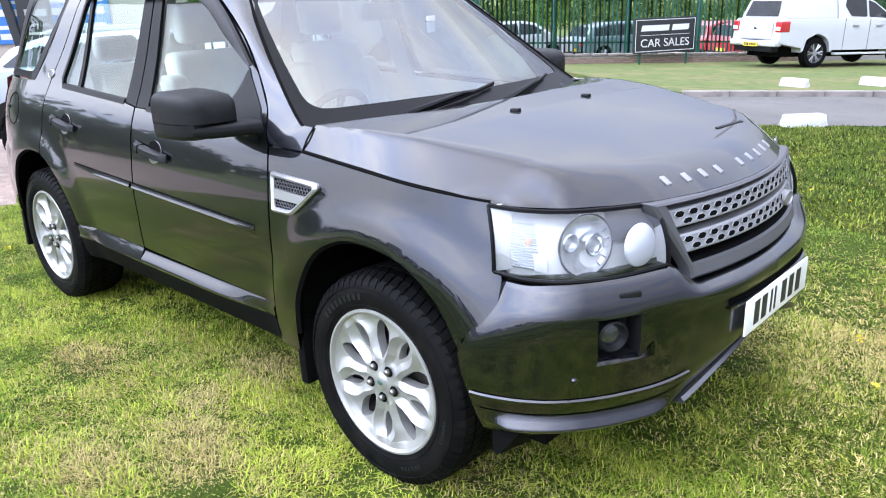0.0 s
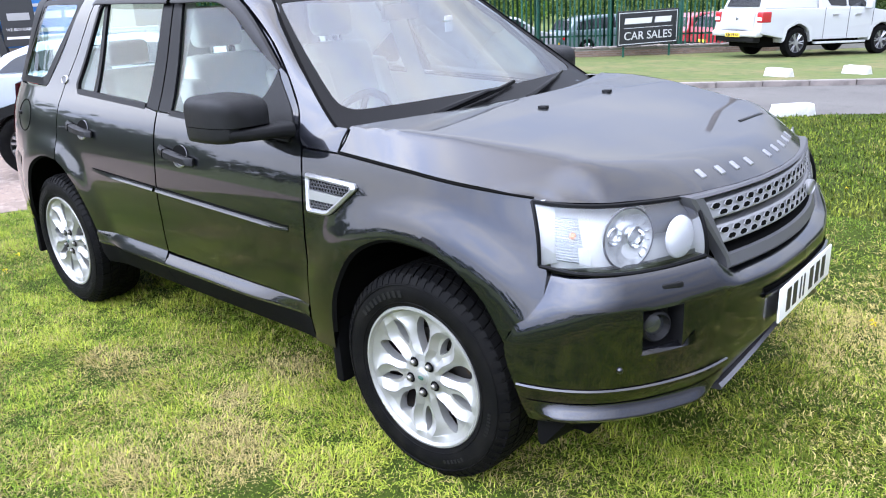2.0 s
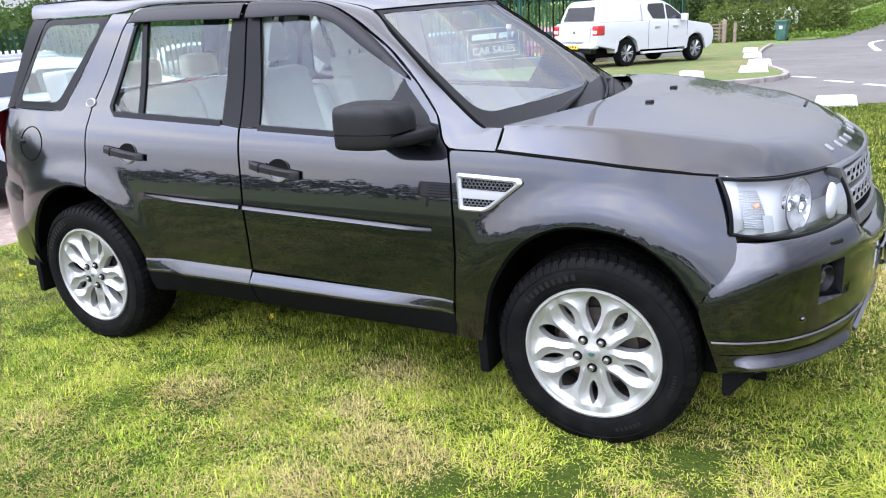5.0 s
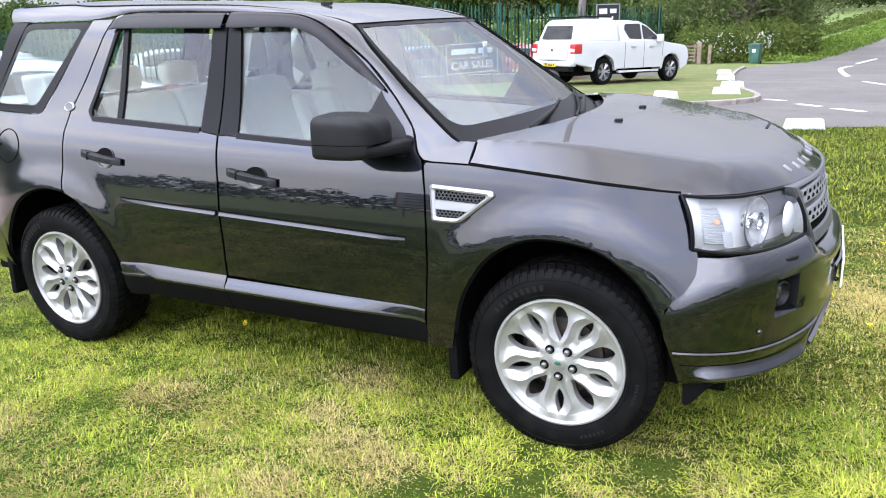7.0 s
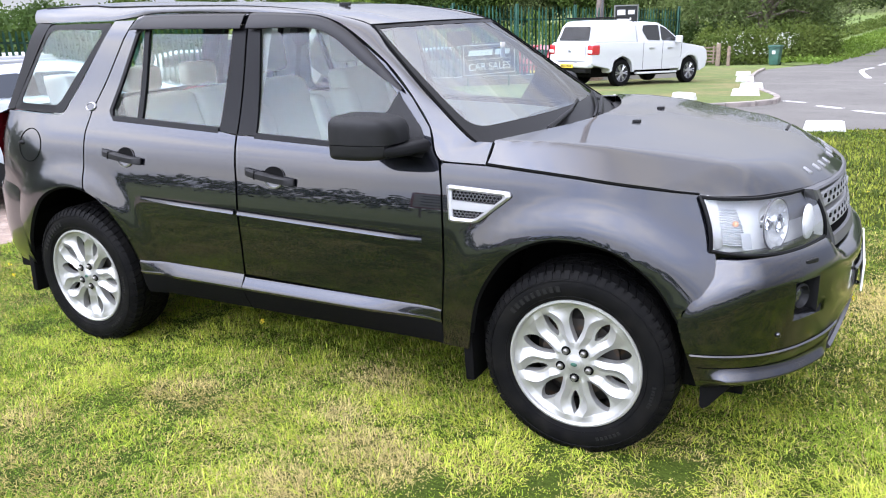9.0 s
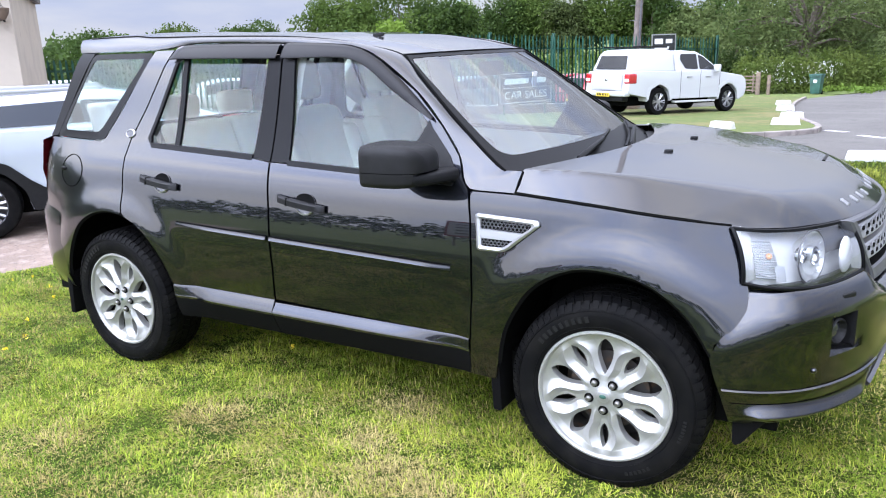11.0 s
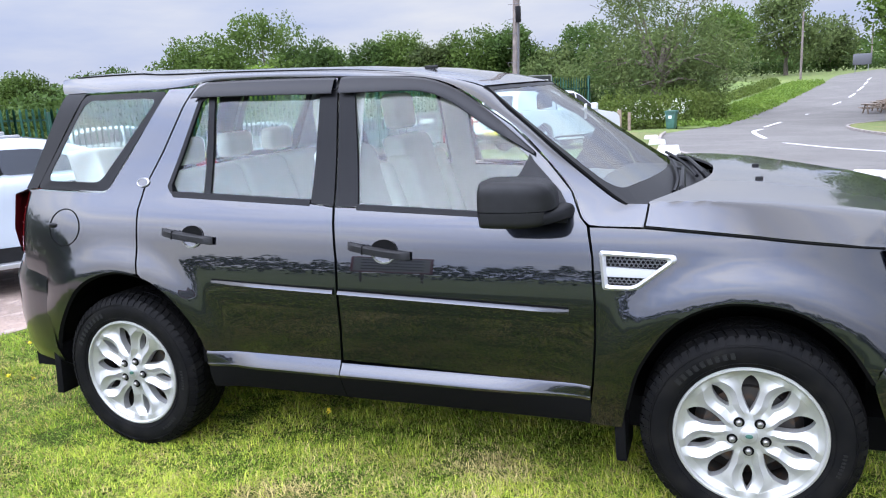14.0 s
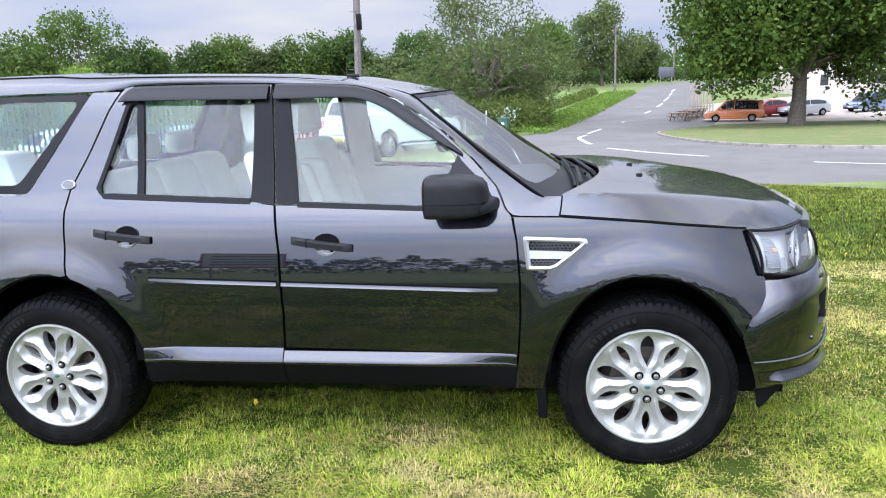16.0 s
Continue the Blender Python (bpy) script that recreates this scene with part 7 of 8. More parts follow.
part("bumper_step", new_box((-1.34, -0.42, 0.66), (-1.16, 0.42, 0.725), 0.02), BLACK_PLASTIC, ute)
bm = new_box((-1.262, -0.62, 0.74), (-1.235, 0.62, 1.20), 0.012)
part("tailgate", bm, WHITE_CAR, ute)
part("underbody", new_box((-1.0, -0.55, 0.28), (3.4, 0.55, 0.55), 0.04), VOID, ute)
bm = bmesh.new()
bm.faces.new([bm.verts.new(p) for p in ((-1.118, -0.62, 1.32), (-1.118, 0.62, 1.32), (-0.985, 0.54, 1.70), (-0.985, -0.54, 1.70))])
bmesh.ops.solidify(bm, geom=bm.faces[:], thickness=0.02)
part("canopy_window", bm, DARK_GLASS, ute, "dark rear canopy window")
upl = part("number_plate", new_box((-1.385, -0.27, 0.555), (-1.362, 0.27, 0.665), 0.004), PLATE_YELLOW, ute, "yellow rear number plate with plain dark bars")
for k, y in enumerate((-0.20, -0.13, -0.06, 0.0, 0.08, 0.14, 0.20)):
    part("plate_bar", new_box((-1.3865, y - 0.02, 0.575), (-1.3845, y + 0.02, 0.645)), INK, upl, smooth=0)
part("tailgate_mark", new_box((-1.266, -0.05, 0.98), (-1.26, 0.05, 1.05), 0.002), CHROME, ute, "plain chrome mark")
part("front_lamp", new_box((3.55, -0.84, 0.84), (3.80, 0.84, 1.0), 0.05), LAMP_WHITE, ute)


def small_car(name, label, category, m, paint, length=4.2, height=1.47, half=0.84, estate=0.0, window=None, group=""):
    """A hatchback or saloon seen from afar, x forwards from its middle, on its wheels."""
    car = thing(name, label, category, m, group)
    L = length / 2
    ax = length * 0.30
    outline = [(-L + 0.02, 0.40)] + arch_outline(None, (-ax,), 0.36, 0.28) + [(-ax + 0.4, 0.22), (ax - 0.4, 0.22)] + arch_outline(None, (ax,), 0.36, 0.28) + [(L - 0.05, 0.30), (L, 0.58), (L - 0.15, 0.74), (L * 0.52, 0.94), (-L + 0.10, 0.98), (-L, 0.80)]
    part("body", prism(outline, half, 0.05), paint, car)
    roof = [(-L + 0.12, 0.95), (-L + 0.35 - 0.2 * estate, height - 0.16), (-L * 0.45, height), (L * 0.08, height), (L * 0.30, height - 0.08), (L * 0.62, 0.93)]
    part("cabin", prism(roof, half - 0.03, 0.06, 0.28, 0.9), paint, car)
    g = window or DARK_GLASS
    side_patch(car, "window", [(-L + 0.45, 1.0), (-L + 0.55, height - 0.20), (-L * 0.40, height - 0.09), (-0.08, height - 0.09), (-0.04, 1.0)], half - 0.03, 0.28, 0.9, 0.012, g, "dark window")
    side_patch(car, "window", [(0.03, 1.0), (0.0, height - 0.09), (L * 0.10, height - 0.09), (L * 0.26, height - 0.16), (L * 0.50, 1.0)], half - 0.03, 0.28, 0.9, 0.012, g, "dark window")
    for front in (1, -1):
        bm = bmesh.new()
        xa, xb = (L * 0.60, L * 0.335) if front > 0 else (-L + 0.135, -L + 0.35 - 0.2 * estate)
        za, zb = 0.98, height - 0.14
        k = 0.02 * front
        bm.faces.new([bm.verts.new(p) for p in ((xa + k, -half * 0.84, za), (xa + k, half * 0.84, za), (xb + k, half * 0.70, zb), (xb + k, -half * 0.70, zb))])
        bmesh.ops.solidify(bm, geom=bm.faces[:], thickness=0.02)
        part("screen", bm, g, car)
        for s in (-1, 1):
            x = L - 0.10 if front > 0 else -L + 0.06
            part("head_lamp" if front > 0 else "tail_lamp", new_box((x - 0.08, s * half * 0.78 - 0.13, 0.64), (x + 0.06, s * half * 0.78 + 0.12, 0.80), 0.03), LAMP_WHITE if front > 0 else RED_LENS, car)
        x = L if front > 0 else -L
        part("number_plate", new_box((x - 0.02, -0.26, 0.42), (x + 0.02, 0.26, 0.53), 0.004), PLATE_WHITE if front > 0 else PLATE_YELLOW, car, "plain number plate")
        part("bumper", new_box((x - 0.16 if front > 0 else x, -half * 0.9, 0.26), (x if front > 0 else x + 0.16, half * 0.9, 0.42), 0.05), BLACK_PLASTIC, car)
    for s in (-1, 1):
        for x in (-ax, ax):
            far_wheel(car, x, s * half, 0.31)
        part("mirror", new_box((L * 0.38, s * (half + 0.06) - 0.08, 0.98), (L * 0.46, s * (half + 0.06) + 0.08, 1.10), 0.03), paint, car)
    return car


def stand(x, y, turn, lift=0.0):
    return Matrix.Translation((x, y, land(x, y) + lift)) @ Matrix.Rotation(radians(turn), 4, "Z")


small_car("parked_car", "dark teal saloon parked behind the green fence", "car", stand(-12.6, 25.0, 60), TEAL_CAR, 4.4, group="cars behind the fence")
small_car("parked_car", "silver saloon parked behind the green fence", "car", stand(-15.2, 21.2, 60), SILVER_CAR, 4.4, group="cars behind the fence")
small_car("parked_car", "dark red hatchback parked behind the green fence", "car", stand(-11.4, 31.2, 75), RED_CAR, 4.0, 1.5, group="cars behind the fence")
small_car("parked_car", "dark red hatchback parked behind the green fence", "car", stand(-8.6, 28.8, 60), RED_CAR, 4.0, 1.5, group="cars behind the fence")
small_car("parked_car", "silver hatchback parked behind the green fence", "car", stand(-18.3, 17.2, 60), SILVER_CAR, 4.1, 1.5, group="cars behind the fence")
small_car("parked_car", "white hatchback parked behind the green fence", "car", stand(-22.0, 13.0, 60), WHITE_CAR, 4.1, 1.5, group="cars behind the fence")
small_car("parked_car", "silver hatchback standing in the car park", "car", stand(22.6, 65.5, 200), SILVER_CAR, 4.1, 1.45, group="cars in the car park")
small_car("parked_car", "dark red hatchback standing in the car park", "car", stand(19.6, 66.0, 210), RED_CAR, 4.0, 1.45, group="cars in the car park")
small_car("parked_car", "blue-grey estate standing in the car park", "car", stand(29.3, 69.0, 205), BLUE_CAR, 4.5, 1.70, 0.88, 1.0, group="cars in the car park")
small_car("parked_car", "dark blue hatchback standing in the car park", "car", stand(32.5, 74.0, 205), BLUE_CAR, 4.1, 1.5, group="cars in the car park")
small_car("parked_car", "orange pick-up style car at the car park edge", "car", stand(16.0, 61.6, 165), ORANGE_CAR, 4.6, 1.78, 0.90, 1.0, group="cars in the car park")

# white estate car in the yard beside the building
se = thing("white_suv", "pearl white off-road estate car with roof rails in the yard", "car")
sh = math.atan2(0.82, 0.57)
sp = Vector((-5.235, 0.515, 0)) + Vector((-math.sin(sh), math.cos(sh), 0)) * 0.86 + Vector((0.20, -0.14, 0))
se.matrix_basis = Matrix.Translation((sp.x, sp.y, land(sp.x, sp.y))) @ Matrix.Rotation(sh, 4, "Z") @ Matrix.Diagonal((0.98, 0.98, 0.92, 1))
outline = [(-0.45, 0.45)] + arch_outline(None, (0.0,), 0.42, 0.34) + [(0.44, 0.27), (2.22, 0.27)] + arch_outline(None, (2.66,), 0.42, 0.34) + [(3.2, 0.35), (3.45, 0.62), (3.40, 0.86), (2.35, 1.08), (-0.40, 1.10), (-0.46, 0.85)]
part("body", prism(outline, 0.88, 0.05), SILVER_WHITE, se)
part("cabin", prism([(-0.38, 1.06), (-0.14, 1.30), (0.18, 1.41), (1.15, 1.45), (1.52, 1.38), (2.42, 1.05)], 0.86, 0.06, 0.26, 1.0), SILVER_WHITE, se)
side_patch(se, "window", [(-0.22, 1.12), (-0.04, 1.26), (0.14, 1.32), (0.14, 1.12)], 0.86, 0.26, 1.0, 0.012, DARK_GLASS, "dark window")
side_patch(se, "window", [(0.18, 1.12), (0.18, 1.32), (0.88, 1.35), (0.90, 1.12)], 0.86, 0.26, 1.0, 0.012, DARK_GLASS, "dark window")
side_patch(se, "window", [(1.00, 1.12), (0.98, 1.35), (1.30, 1.34), (1.85, 1.14), (1.80, 1.11)], 0.86, 0.26, 1.0, 0.012, DARK_GLASS, "dark window")
for xa, xb in ((0.12, 0.20), (0.87, 1.02)):
    side_patch(se, "window_pillar", [(xa, 1.12), (xa, 1.32), (xb, 1.32), (xb, 1.12)], 0.86, 0.26, 1.0, 0.008, SATIN_BLACK, "black window pillar")
side_patch(se, "lower_trim", [(-0.455, 0.32), (-0.455, 0.52), (-0.44, 0.62), (-0.28, 0.76), (0.0, 0.84), (0.28, 0.76), (0.46, 0.58), (0.62, 0.46), (2.1, 0.44), (2.1, 0.28), (0.44, 0.27), (0.40, 0.48), (0.25, 0.66), (0, 0.74), (-0.25, 0.66), (-0.40, 0.48), (-0.42, 0.30)], 0.88, 0, 2, 0.014, BLACK_PLASTIC, "black wheel arch and sill trim")
for s in (-1, 1):
    part("side_step", new_box((0.55, s * 0.92 - 0.05, 0.27), (2.15, s * 0.92 + 0.05, 0.32), 0.012), SILVER, se, "silver side step")
    part("roof_rail", new_box((0.20, s * 0.66 - 0.02, 1.43), (1.20, s * 0.66 + 0.02, 1.475), 0.012), SILVER, se, "silver roof rail")
    part("door_handle", new_box((-0.02, s * 0.90 - 0.02, 0.93), (0.18, s * 0.90 + 0.02, 0.965), 0.008), SILVER, se)
    far_wheel(se, 0.0, s * 0.885, 0.35, 9)
    far_wheel(se, 2.66, s * 0.885, 0.35, 9)
    part("tail_lamp", new_box((-0.475, s * 0.77 - 0.12, 0.86), (-0.30, s * 0.77 + 0.115, 1.06), 0.03), RED_LENS, se)
part("underbody", new_box((-0.42, -0.6, 0.2), (3.2, 0.6, 0.5), 0.03), VOID, se)

# ---- building beside the yard ----
bw = Vector((-13.0, 5.81, 0))
bd = Vector((-0.60, -0.80, 0))
bn = Vector((bd.y, -bd.x, 0))
if bn.dot(Vector((1, -1, 0))) < 0:
    bn = -bn
hut = thing("rendered_building", "single-storey cream rendered building with a dark roof edge", "building")
hz = land(-13, 6)
hut.matrix_basis = Matrix.Translation((bw.x, bw.y, hz)) @ Matrix.Rotation(math.atan2(bd.y, bd.x), 4, "Z")
flip = 1 if (Matrix.Rotation(math.atan2(bd.y, bd.x), 3, "Z") @ Vector((0, 1, 0))).dot(bn) > 0 else -1
bm = new_box((0, -6.0 if flip > 0 else 0, -0.3), (9.0, 0 if flip > 0 else 6.0, 3.30), 0.01, 1)
part("wall", bm, RENDER_CREAM, hut)
part("roof_edge", new_box((-0.12, (-6.15 if flip > 0 else -0.15), 3.30), (9.15, (0.15 if flip > 0 else 6.15), 3.42), 0.02), SLATE, hut, "dark felt roof edge")
part("fascia", new_box((-0.02, 0.0 if flip > 0 else -0.05, 3.08), (9.0, 0.05 if flip > 0 else 0.0, 3.29), 0.006), SATIN_BLACK, hut)
hs = thing("wall_sign", "blue sign board with pale bars on the cream wall", "sign")
hs.matrix_basis = hut.matrix_basis @ Matrix.Translation((0.80, 0.03 * flip, 1.55))
part("board", new_box((0.0, -0.02, -0.45), (2.4, 0.02, 0.95), 0.005, 1), BLUE_SIGN, hs, smooth=0)
for z0, z1 in ((0.62, 0.72), (0.34, 0.40), (0.10, 0.24), (-0.16, -0.08), (-0.36, -0.24)):
    for x0, x1 in ((0.10, 0.55), (0.62, 1.30), (1.40, 2.2)):
        part("text_bar", new_box((x0, flip * 0.024 - 0.003, z0), (x1, flip * 0.024 + 0.003, z1)), SIGN_WHITE, hs, "plain pale bar in place of writing", smooth=0)
bask = thing("hanging_basket", "brown hanging flower basket on a wall bracket", "basket")
bask.matrix_basis = hut.matrix_basis @ Matrix.Translation((0.20, 0.30 * flip, 2.80))
bm = bmesh.new()
grid(bm, [[(r * math.cos(a), r * math.sin(a), z) for a in np.linspace(0, 2 * math.pi, 17)] for r, z in ((0.02, -0.20), (0.12, -0.17), (0.19, -0.06), (0.21, 0.04), (0.17, 0.05), (0.01, 0.06))])
part("bowl", bm, WOOD, bask)
bm = bmesh.new()
for a in (0, 2.1, 4.2):
    tube(bm, [(0.2 * math.cos(a), 0.2 * math.sin(a), 0.04), (0, 0, 0.30)], 0.006, 5)
tube(bm, [(0, 0, 0.30), (0, -0.02 * flip, 0.42), (0, -0.28 * flip, 0.42), (0, -0.30 * flip, 0.2)], 0.010, 6)
part("bracket", bm, SATIN_BLACK, bask)
bm = bmesh.new()
for k in range(3):
    box(bm, (0.12 + 0.1 * k, -0.02, 2.60), (0.16 + 0.1 * k, 0.02, 2.63))
part("cable_clip", bm, SATIN_BLACK, hut)

# ---- poles, gate, bin, benches ----
def wooden_pole(x, y, height, r, lean=(0, 0), label="tall creosoted telegraph pole"):
    p = thing("telegraph_pole", label, "pole")
    p.matrix_basis = Matrix.Translation((x, y, land(x, y)))
    bm = bmesh.new()
    tube(bm, [(0, 0, -0.2), (lean[0] * 0.5, lean[1] * 0.5, height / 2), (lean[0], lean[1], height)], [r, r * 0.9, r * 0.75], 14)
    part("shaft", bm, POLE_WOOD, p)
    return p


pole = wooden_pole(-6.65, 26.2, 11.0, 0.15, (0.25, 0.45))
bm = bmesh.new()
tube(bm, [(0.15, -0.10, 0.2), (0.20, 0.0, 3.3), (0.25, 0.05, 5.4)], 0.035, 8)
part("cable_guard", bm, GUN_GREY, pole, "grey cable guard tube")
part("pole_box", new_box((0.18, -0.16, 4.9), (0.36, 0.04, 5.5), 0.02), SATIN_BLACK, pole)
bm = bmesh.new()
for k in range(8):
    tube(bm, [(-0.24 + 0.02 * k, 0.02 * k, 3.4 + 0.55 * k), (0.26 + 0.02 * k, 0.02 * k, 3.42 + 0.55 * k)], 0.009, 5)
part("step_irons", bm, GUN_GREY, pole)
pole2 = wooden_pole(11.15, 118.0, 9.4, 0.17)
pole3 = wooden_pole(31.0, 190.0, 9.5, 0.17)
wires = thing("overhead_wire", "thin sagging overhead wire between poles", "wire")
bm = bmesh.new()
for a, b, sag in (((11.2, 118, 8.2), (-9.5, 62.0, 7.4), 3.0), ((11.2, 118, 8.4), (31, 190, 10.5), 1.5)):
    a, b = Vector(a), Vector(b)
    tube(bm, [a.lerp(b, k / 16) - Vector((0, 0, sag * 4 * (k / 16) * (1 - k / 16))) for k in range(17)], 0.018, 5)
part("strand", bm, GUN_GREY, wires)

gate = thing("field_gate", "weathered wooden five-bar gate by the footway", "gate")
gate.matrix_basis = Matrix.Translation((-5.6, 50.2, land(-5.6, 50.2)))
part("gate_post", new_box((-0.13, -0.13, -0.2), (0.13, 0.13, 1.45), 0.02), WOOD, gate, "stout reddish gate post")
part("gate_post", new_box((0.55, -0.10, -0.2), (0.75, 0.10, 1.25), 0.02), WOOD, gate)
for k in range(5):
    part("bar", new_box((-2.9, -0.03, 0.25 + 0.22 * k), (-0.15, 0.03, 0.34 + 0.22 * k), 0.008, 1), WOOD, gate)
for x in (-2.85, -1.5, -0.3):
    part("stile", new_box((x - 0.05, -0.05, 0.15), (x + 0.05, 0.05, 1.30), 0.008, 1), WOOD, gate)

wb = thing("wheelie_bin", "tall dark green wheelie bin at the roadside", "bin")
wb.matrix_basis = Matrix.Translation((-2.25, 51.3, land(-2.2, 51.3))) @ Matrix.Rotation(radians(-12), 4, "Z")
bm = new_box((-0.34, -0.36, 0.06), (0.34, 0.36, 1.18), 0.03)
for v in bm.verts:
    k = 0.80 + 0.20 * v.co.z / 1.18
    v.co.x *= k
    v.co.y *= k
part("tub", bm, BIN_GREEN, wb)
part("lid", new_box((-0.38, -0.42, 1.17), (0.38, 0.40, 1.28), 0.03), BIN_GREEN, wb)
part("rim", new_box((-0.36, -0.38, 1.08), (0.36, 0.38, 1.15), 0.01), BIN_GREEN, wb)
part("label_patch", new_box((-0.10, -0.352, 0.75), (0.10, -0.335, 0.95)), SIGN_WHITE, wb, smooth=0)
for s in (-1, 1):
    bm = bmesh.new()
    tube(bm, [(s * 0.22, 0.32, 0.10), (s * 0.30, 0.32, 0.10)], 0.10, 14)
    part("wheel", bm, RUBBER, wb)

bench0 = thing("picnic_table", "dark wooden picnic table with fixed benches", "picnic table", group="picnic tables")
part("tabletop", new_box((-0.9, -0.35, 0.70), (0.9, 0.35, 0.76), 0.01, 1), WOOD, bench0)
for y in (-0.68, 0.68):
    part("seat", new_box((-0.9, y - 0.13, 0.42), (0.9, y + 0.13, 0.47), 0.01, 1), WOOD, bench0)
for x in (-0.65, 0.65):
    part("crossbar", new_box((x - 0.04, -0.75, 0.36), (x + 0.04, 0.75, 0.43), 0.005, 1), WOOD, bench0)
    for s in (-1, 1):
        bm = bmesh.new()
        box(bm, (x - 0.04, -0.05, 0.0), (x + 0.04, 0.05, 0.72))
        for v in bm.verts:
            v.co.y += s * (0.55 - 0.42 * v.co.z / 0.72)
        part("leg", bm, WOOD, bench0, smooth=0)
bench0.matrix_basis = stand(11.9, 62.8, 12)
for x, y, a in ((12.9, 65.2, 14), (14.3, 68.2, 10), (13.6, 66.9, 13)):
    copy_thing(bench0, stand(x, y, a))

slat = thing("slatted_screen", "yellowish wooden slatted screen by the car park", "screen")
slat.matrix_basis = stand(14.6, 74.0, 8)
for k in range(9):
    part("slat", new_box((k * 0.28, -0.03, 0), (k * 0.28 + 0.16, 0.03, 2.6), 0.01, 1), FOOTWAY, slat)
for z in (0.5, 2.0):
    part("rail", new_box((0, 0.03, z), (2.5, 0.08, z + 0.1), 0.01, 1), WOOD, slat)
pub = thing("white_building", "pale rendered building beyond the car park", "building")
pub.matrix_basis = stand(40.0, 96.0, 15)
part("wall", new_box((-9, 0, -0.5), (9, 7, 5.2), 0.02), RENDER_CREAM, pub)
bm = prism([(-0.4, 5.1), (3.5, 7.6), (7.4, 5.1)], 9.4, 0.03)
bmesh.ops.rotate(bm, verts=bm.verts, cent=(0, 0, 0), matrix=Matrix.Rotation(radians(90), 3, "Z"))
part("roof", bm, SLATE, pub)
for x in (-6.5, -3, 0.5, 4, 7):
    wdw = part("window", new_box((x - 0.5, -0.06, 1.0), (x + 0.5, 0.02, 2.3), 0.02), DARK_GLASS, pub, "dark window")
    part("window_sill", new_box((x - 0.58, -0.12, 0.9), (x + 0.58, 0.0, 0.99), 0.01), SIGN_WHITE, wdw)
rs = thing("road_sign", "grey back of a road direction sign on two posts", "road sign")
rs.matrix_basis = stand(21.0, 133.0, 0)
part("panel", new_box((-1.3, -0.03, 1.2), (1.3, 0.03, 2.9), 0.02), GUN_GREY, rs)
for x in (-0.9, 0.9):
    part("post", new_box((x - 0.05, 0.03, -0.2), (x + 0.05, 0.13, 2.9), 0.01), GRILLE_GREY, rs)
# black notice board before the cream wall, on a leaning post
cs = thing("trade_sign", "black notice board with pale lettering before the cream wall", "sign")
cs.matrix_basis = Matrix.Translation((-14.0, 3.88, land(-14.0, 3.88))) @ Matrix.Rotation(math.atan2(0.8, 0.6), 4, "Z")
zb = -land(-14.0, 3.88)
part("board", new_box((-0.36, -0.015, 0.92 + zb), (0.29, 0.015, 1.95 + zb), 0.006, 1), SIGN_BLACK, cs, smooth=0)
lettering("WE BUY CARS", 0.078, SIGN_WHITE, cs, Matrix.Translation((-0.03, -0.017, 1.22 + zb)) @ Matrix.Rotation(radians(90), 4, "X"))
part("text_bar", new_box((-0.30, -0.02, 1.06 + zb), (0.24, -0.014, 1.11 + zb)), SIGN_WHITE, cs, "plain pale bar in place of a number", smooth=0)
part("print_shape", new_box((-0.22, -0.02, 1.42 + zb), (0.20, -0.014, 1.56 + zb), 0.002, 1), SILVER, cs, "plain pale shape on the board", smooth=0)
bm = bmesh.new()
tube(bm, [(-0.30, 0.10, -0.1), (-0.62, 0.10, 2.1 + zb)], 0.11, 4)
part("leaning_post", bm, SIGN_BLACK, cs, "dark leaning post")
# seen only in the door's shine: a notice board and a dark hedge across the lane behind
nb = thing("notice_board", "red-framed notice board with plain bars", "sign")
nb.matrix_basis = Matrix.Translation((-6.7, -16.0, 0.0)) @ Matrix.Rotation(math.pi - 0.45, 4, "Z") @ Matrix.Diagonal((0.66, 0.66, 1.0, 1))
part("panel", new_box((-1.5, -0.03, 1.0), (1.5, 0.03, 2.4), 0.01), SIGN_WHITE, nb)
for lo, hi in (((-1.6, 0.9), (1.6, 1.0)), ((-1.6, 2.4), (1.6, 2.5)), ((-1.6, 1.0), (-1.5, 2.4)), ((1.5, 1.0), (1.6, 2.4))):
    part("frame_bar", new_box((lo[0], -0.05, lo[1]), (hi[0], 0.05, hi[1]), 0.005, 1), RED_CAR, nb)
for z in (1.25, 1.55, 1.85, 2.15):
    part("text_bar", new_box((-1.25, -0.04, z - 0.05), (1.2, -0.029, z + 0.05)), GUN_GREY, nb, smooth=0)
for x in (-1.2, 1.2):
    part("post", new_box((x - 0.05, -0.0, -0.1), (x + 0.05, 0.1, 1.0), 0.01, 1), WOOD, nb)

# ---- trees, hedges and grass ----
rng = np.random.default_rng(11)


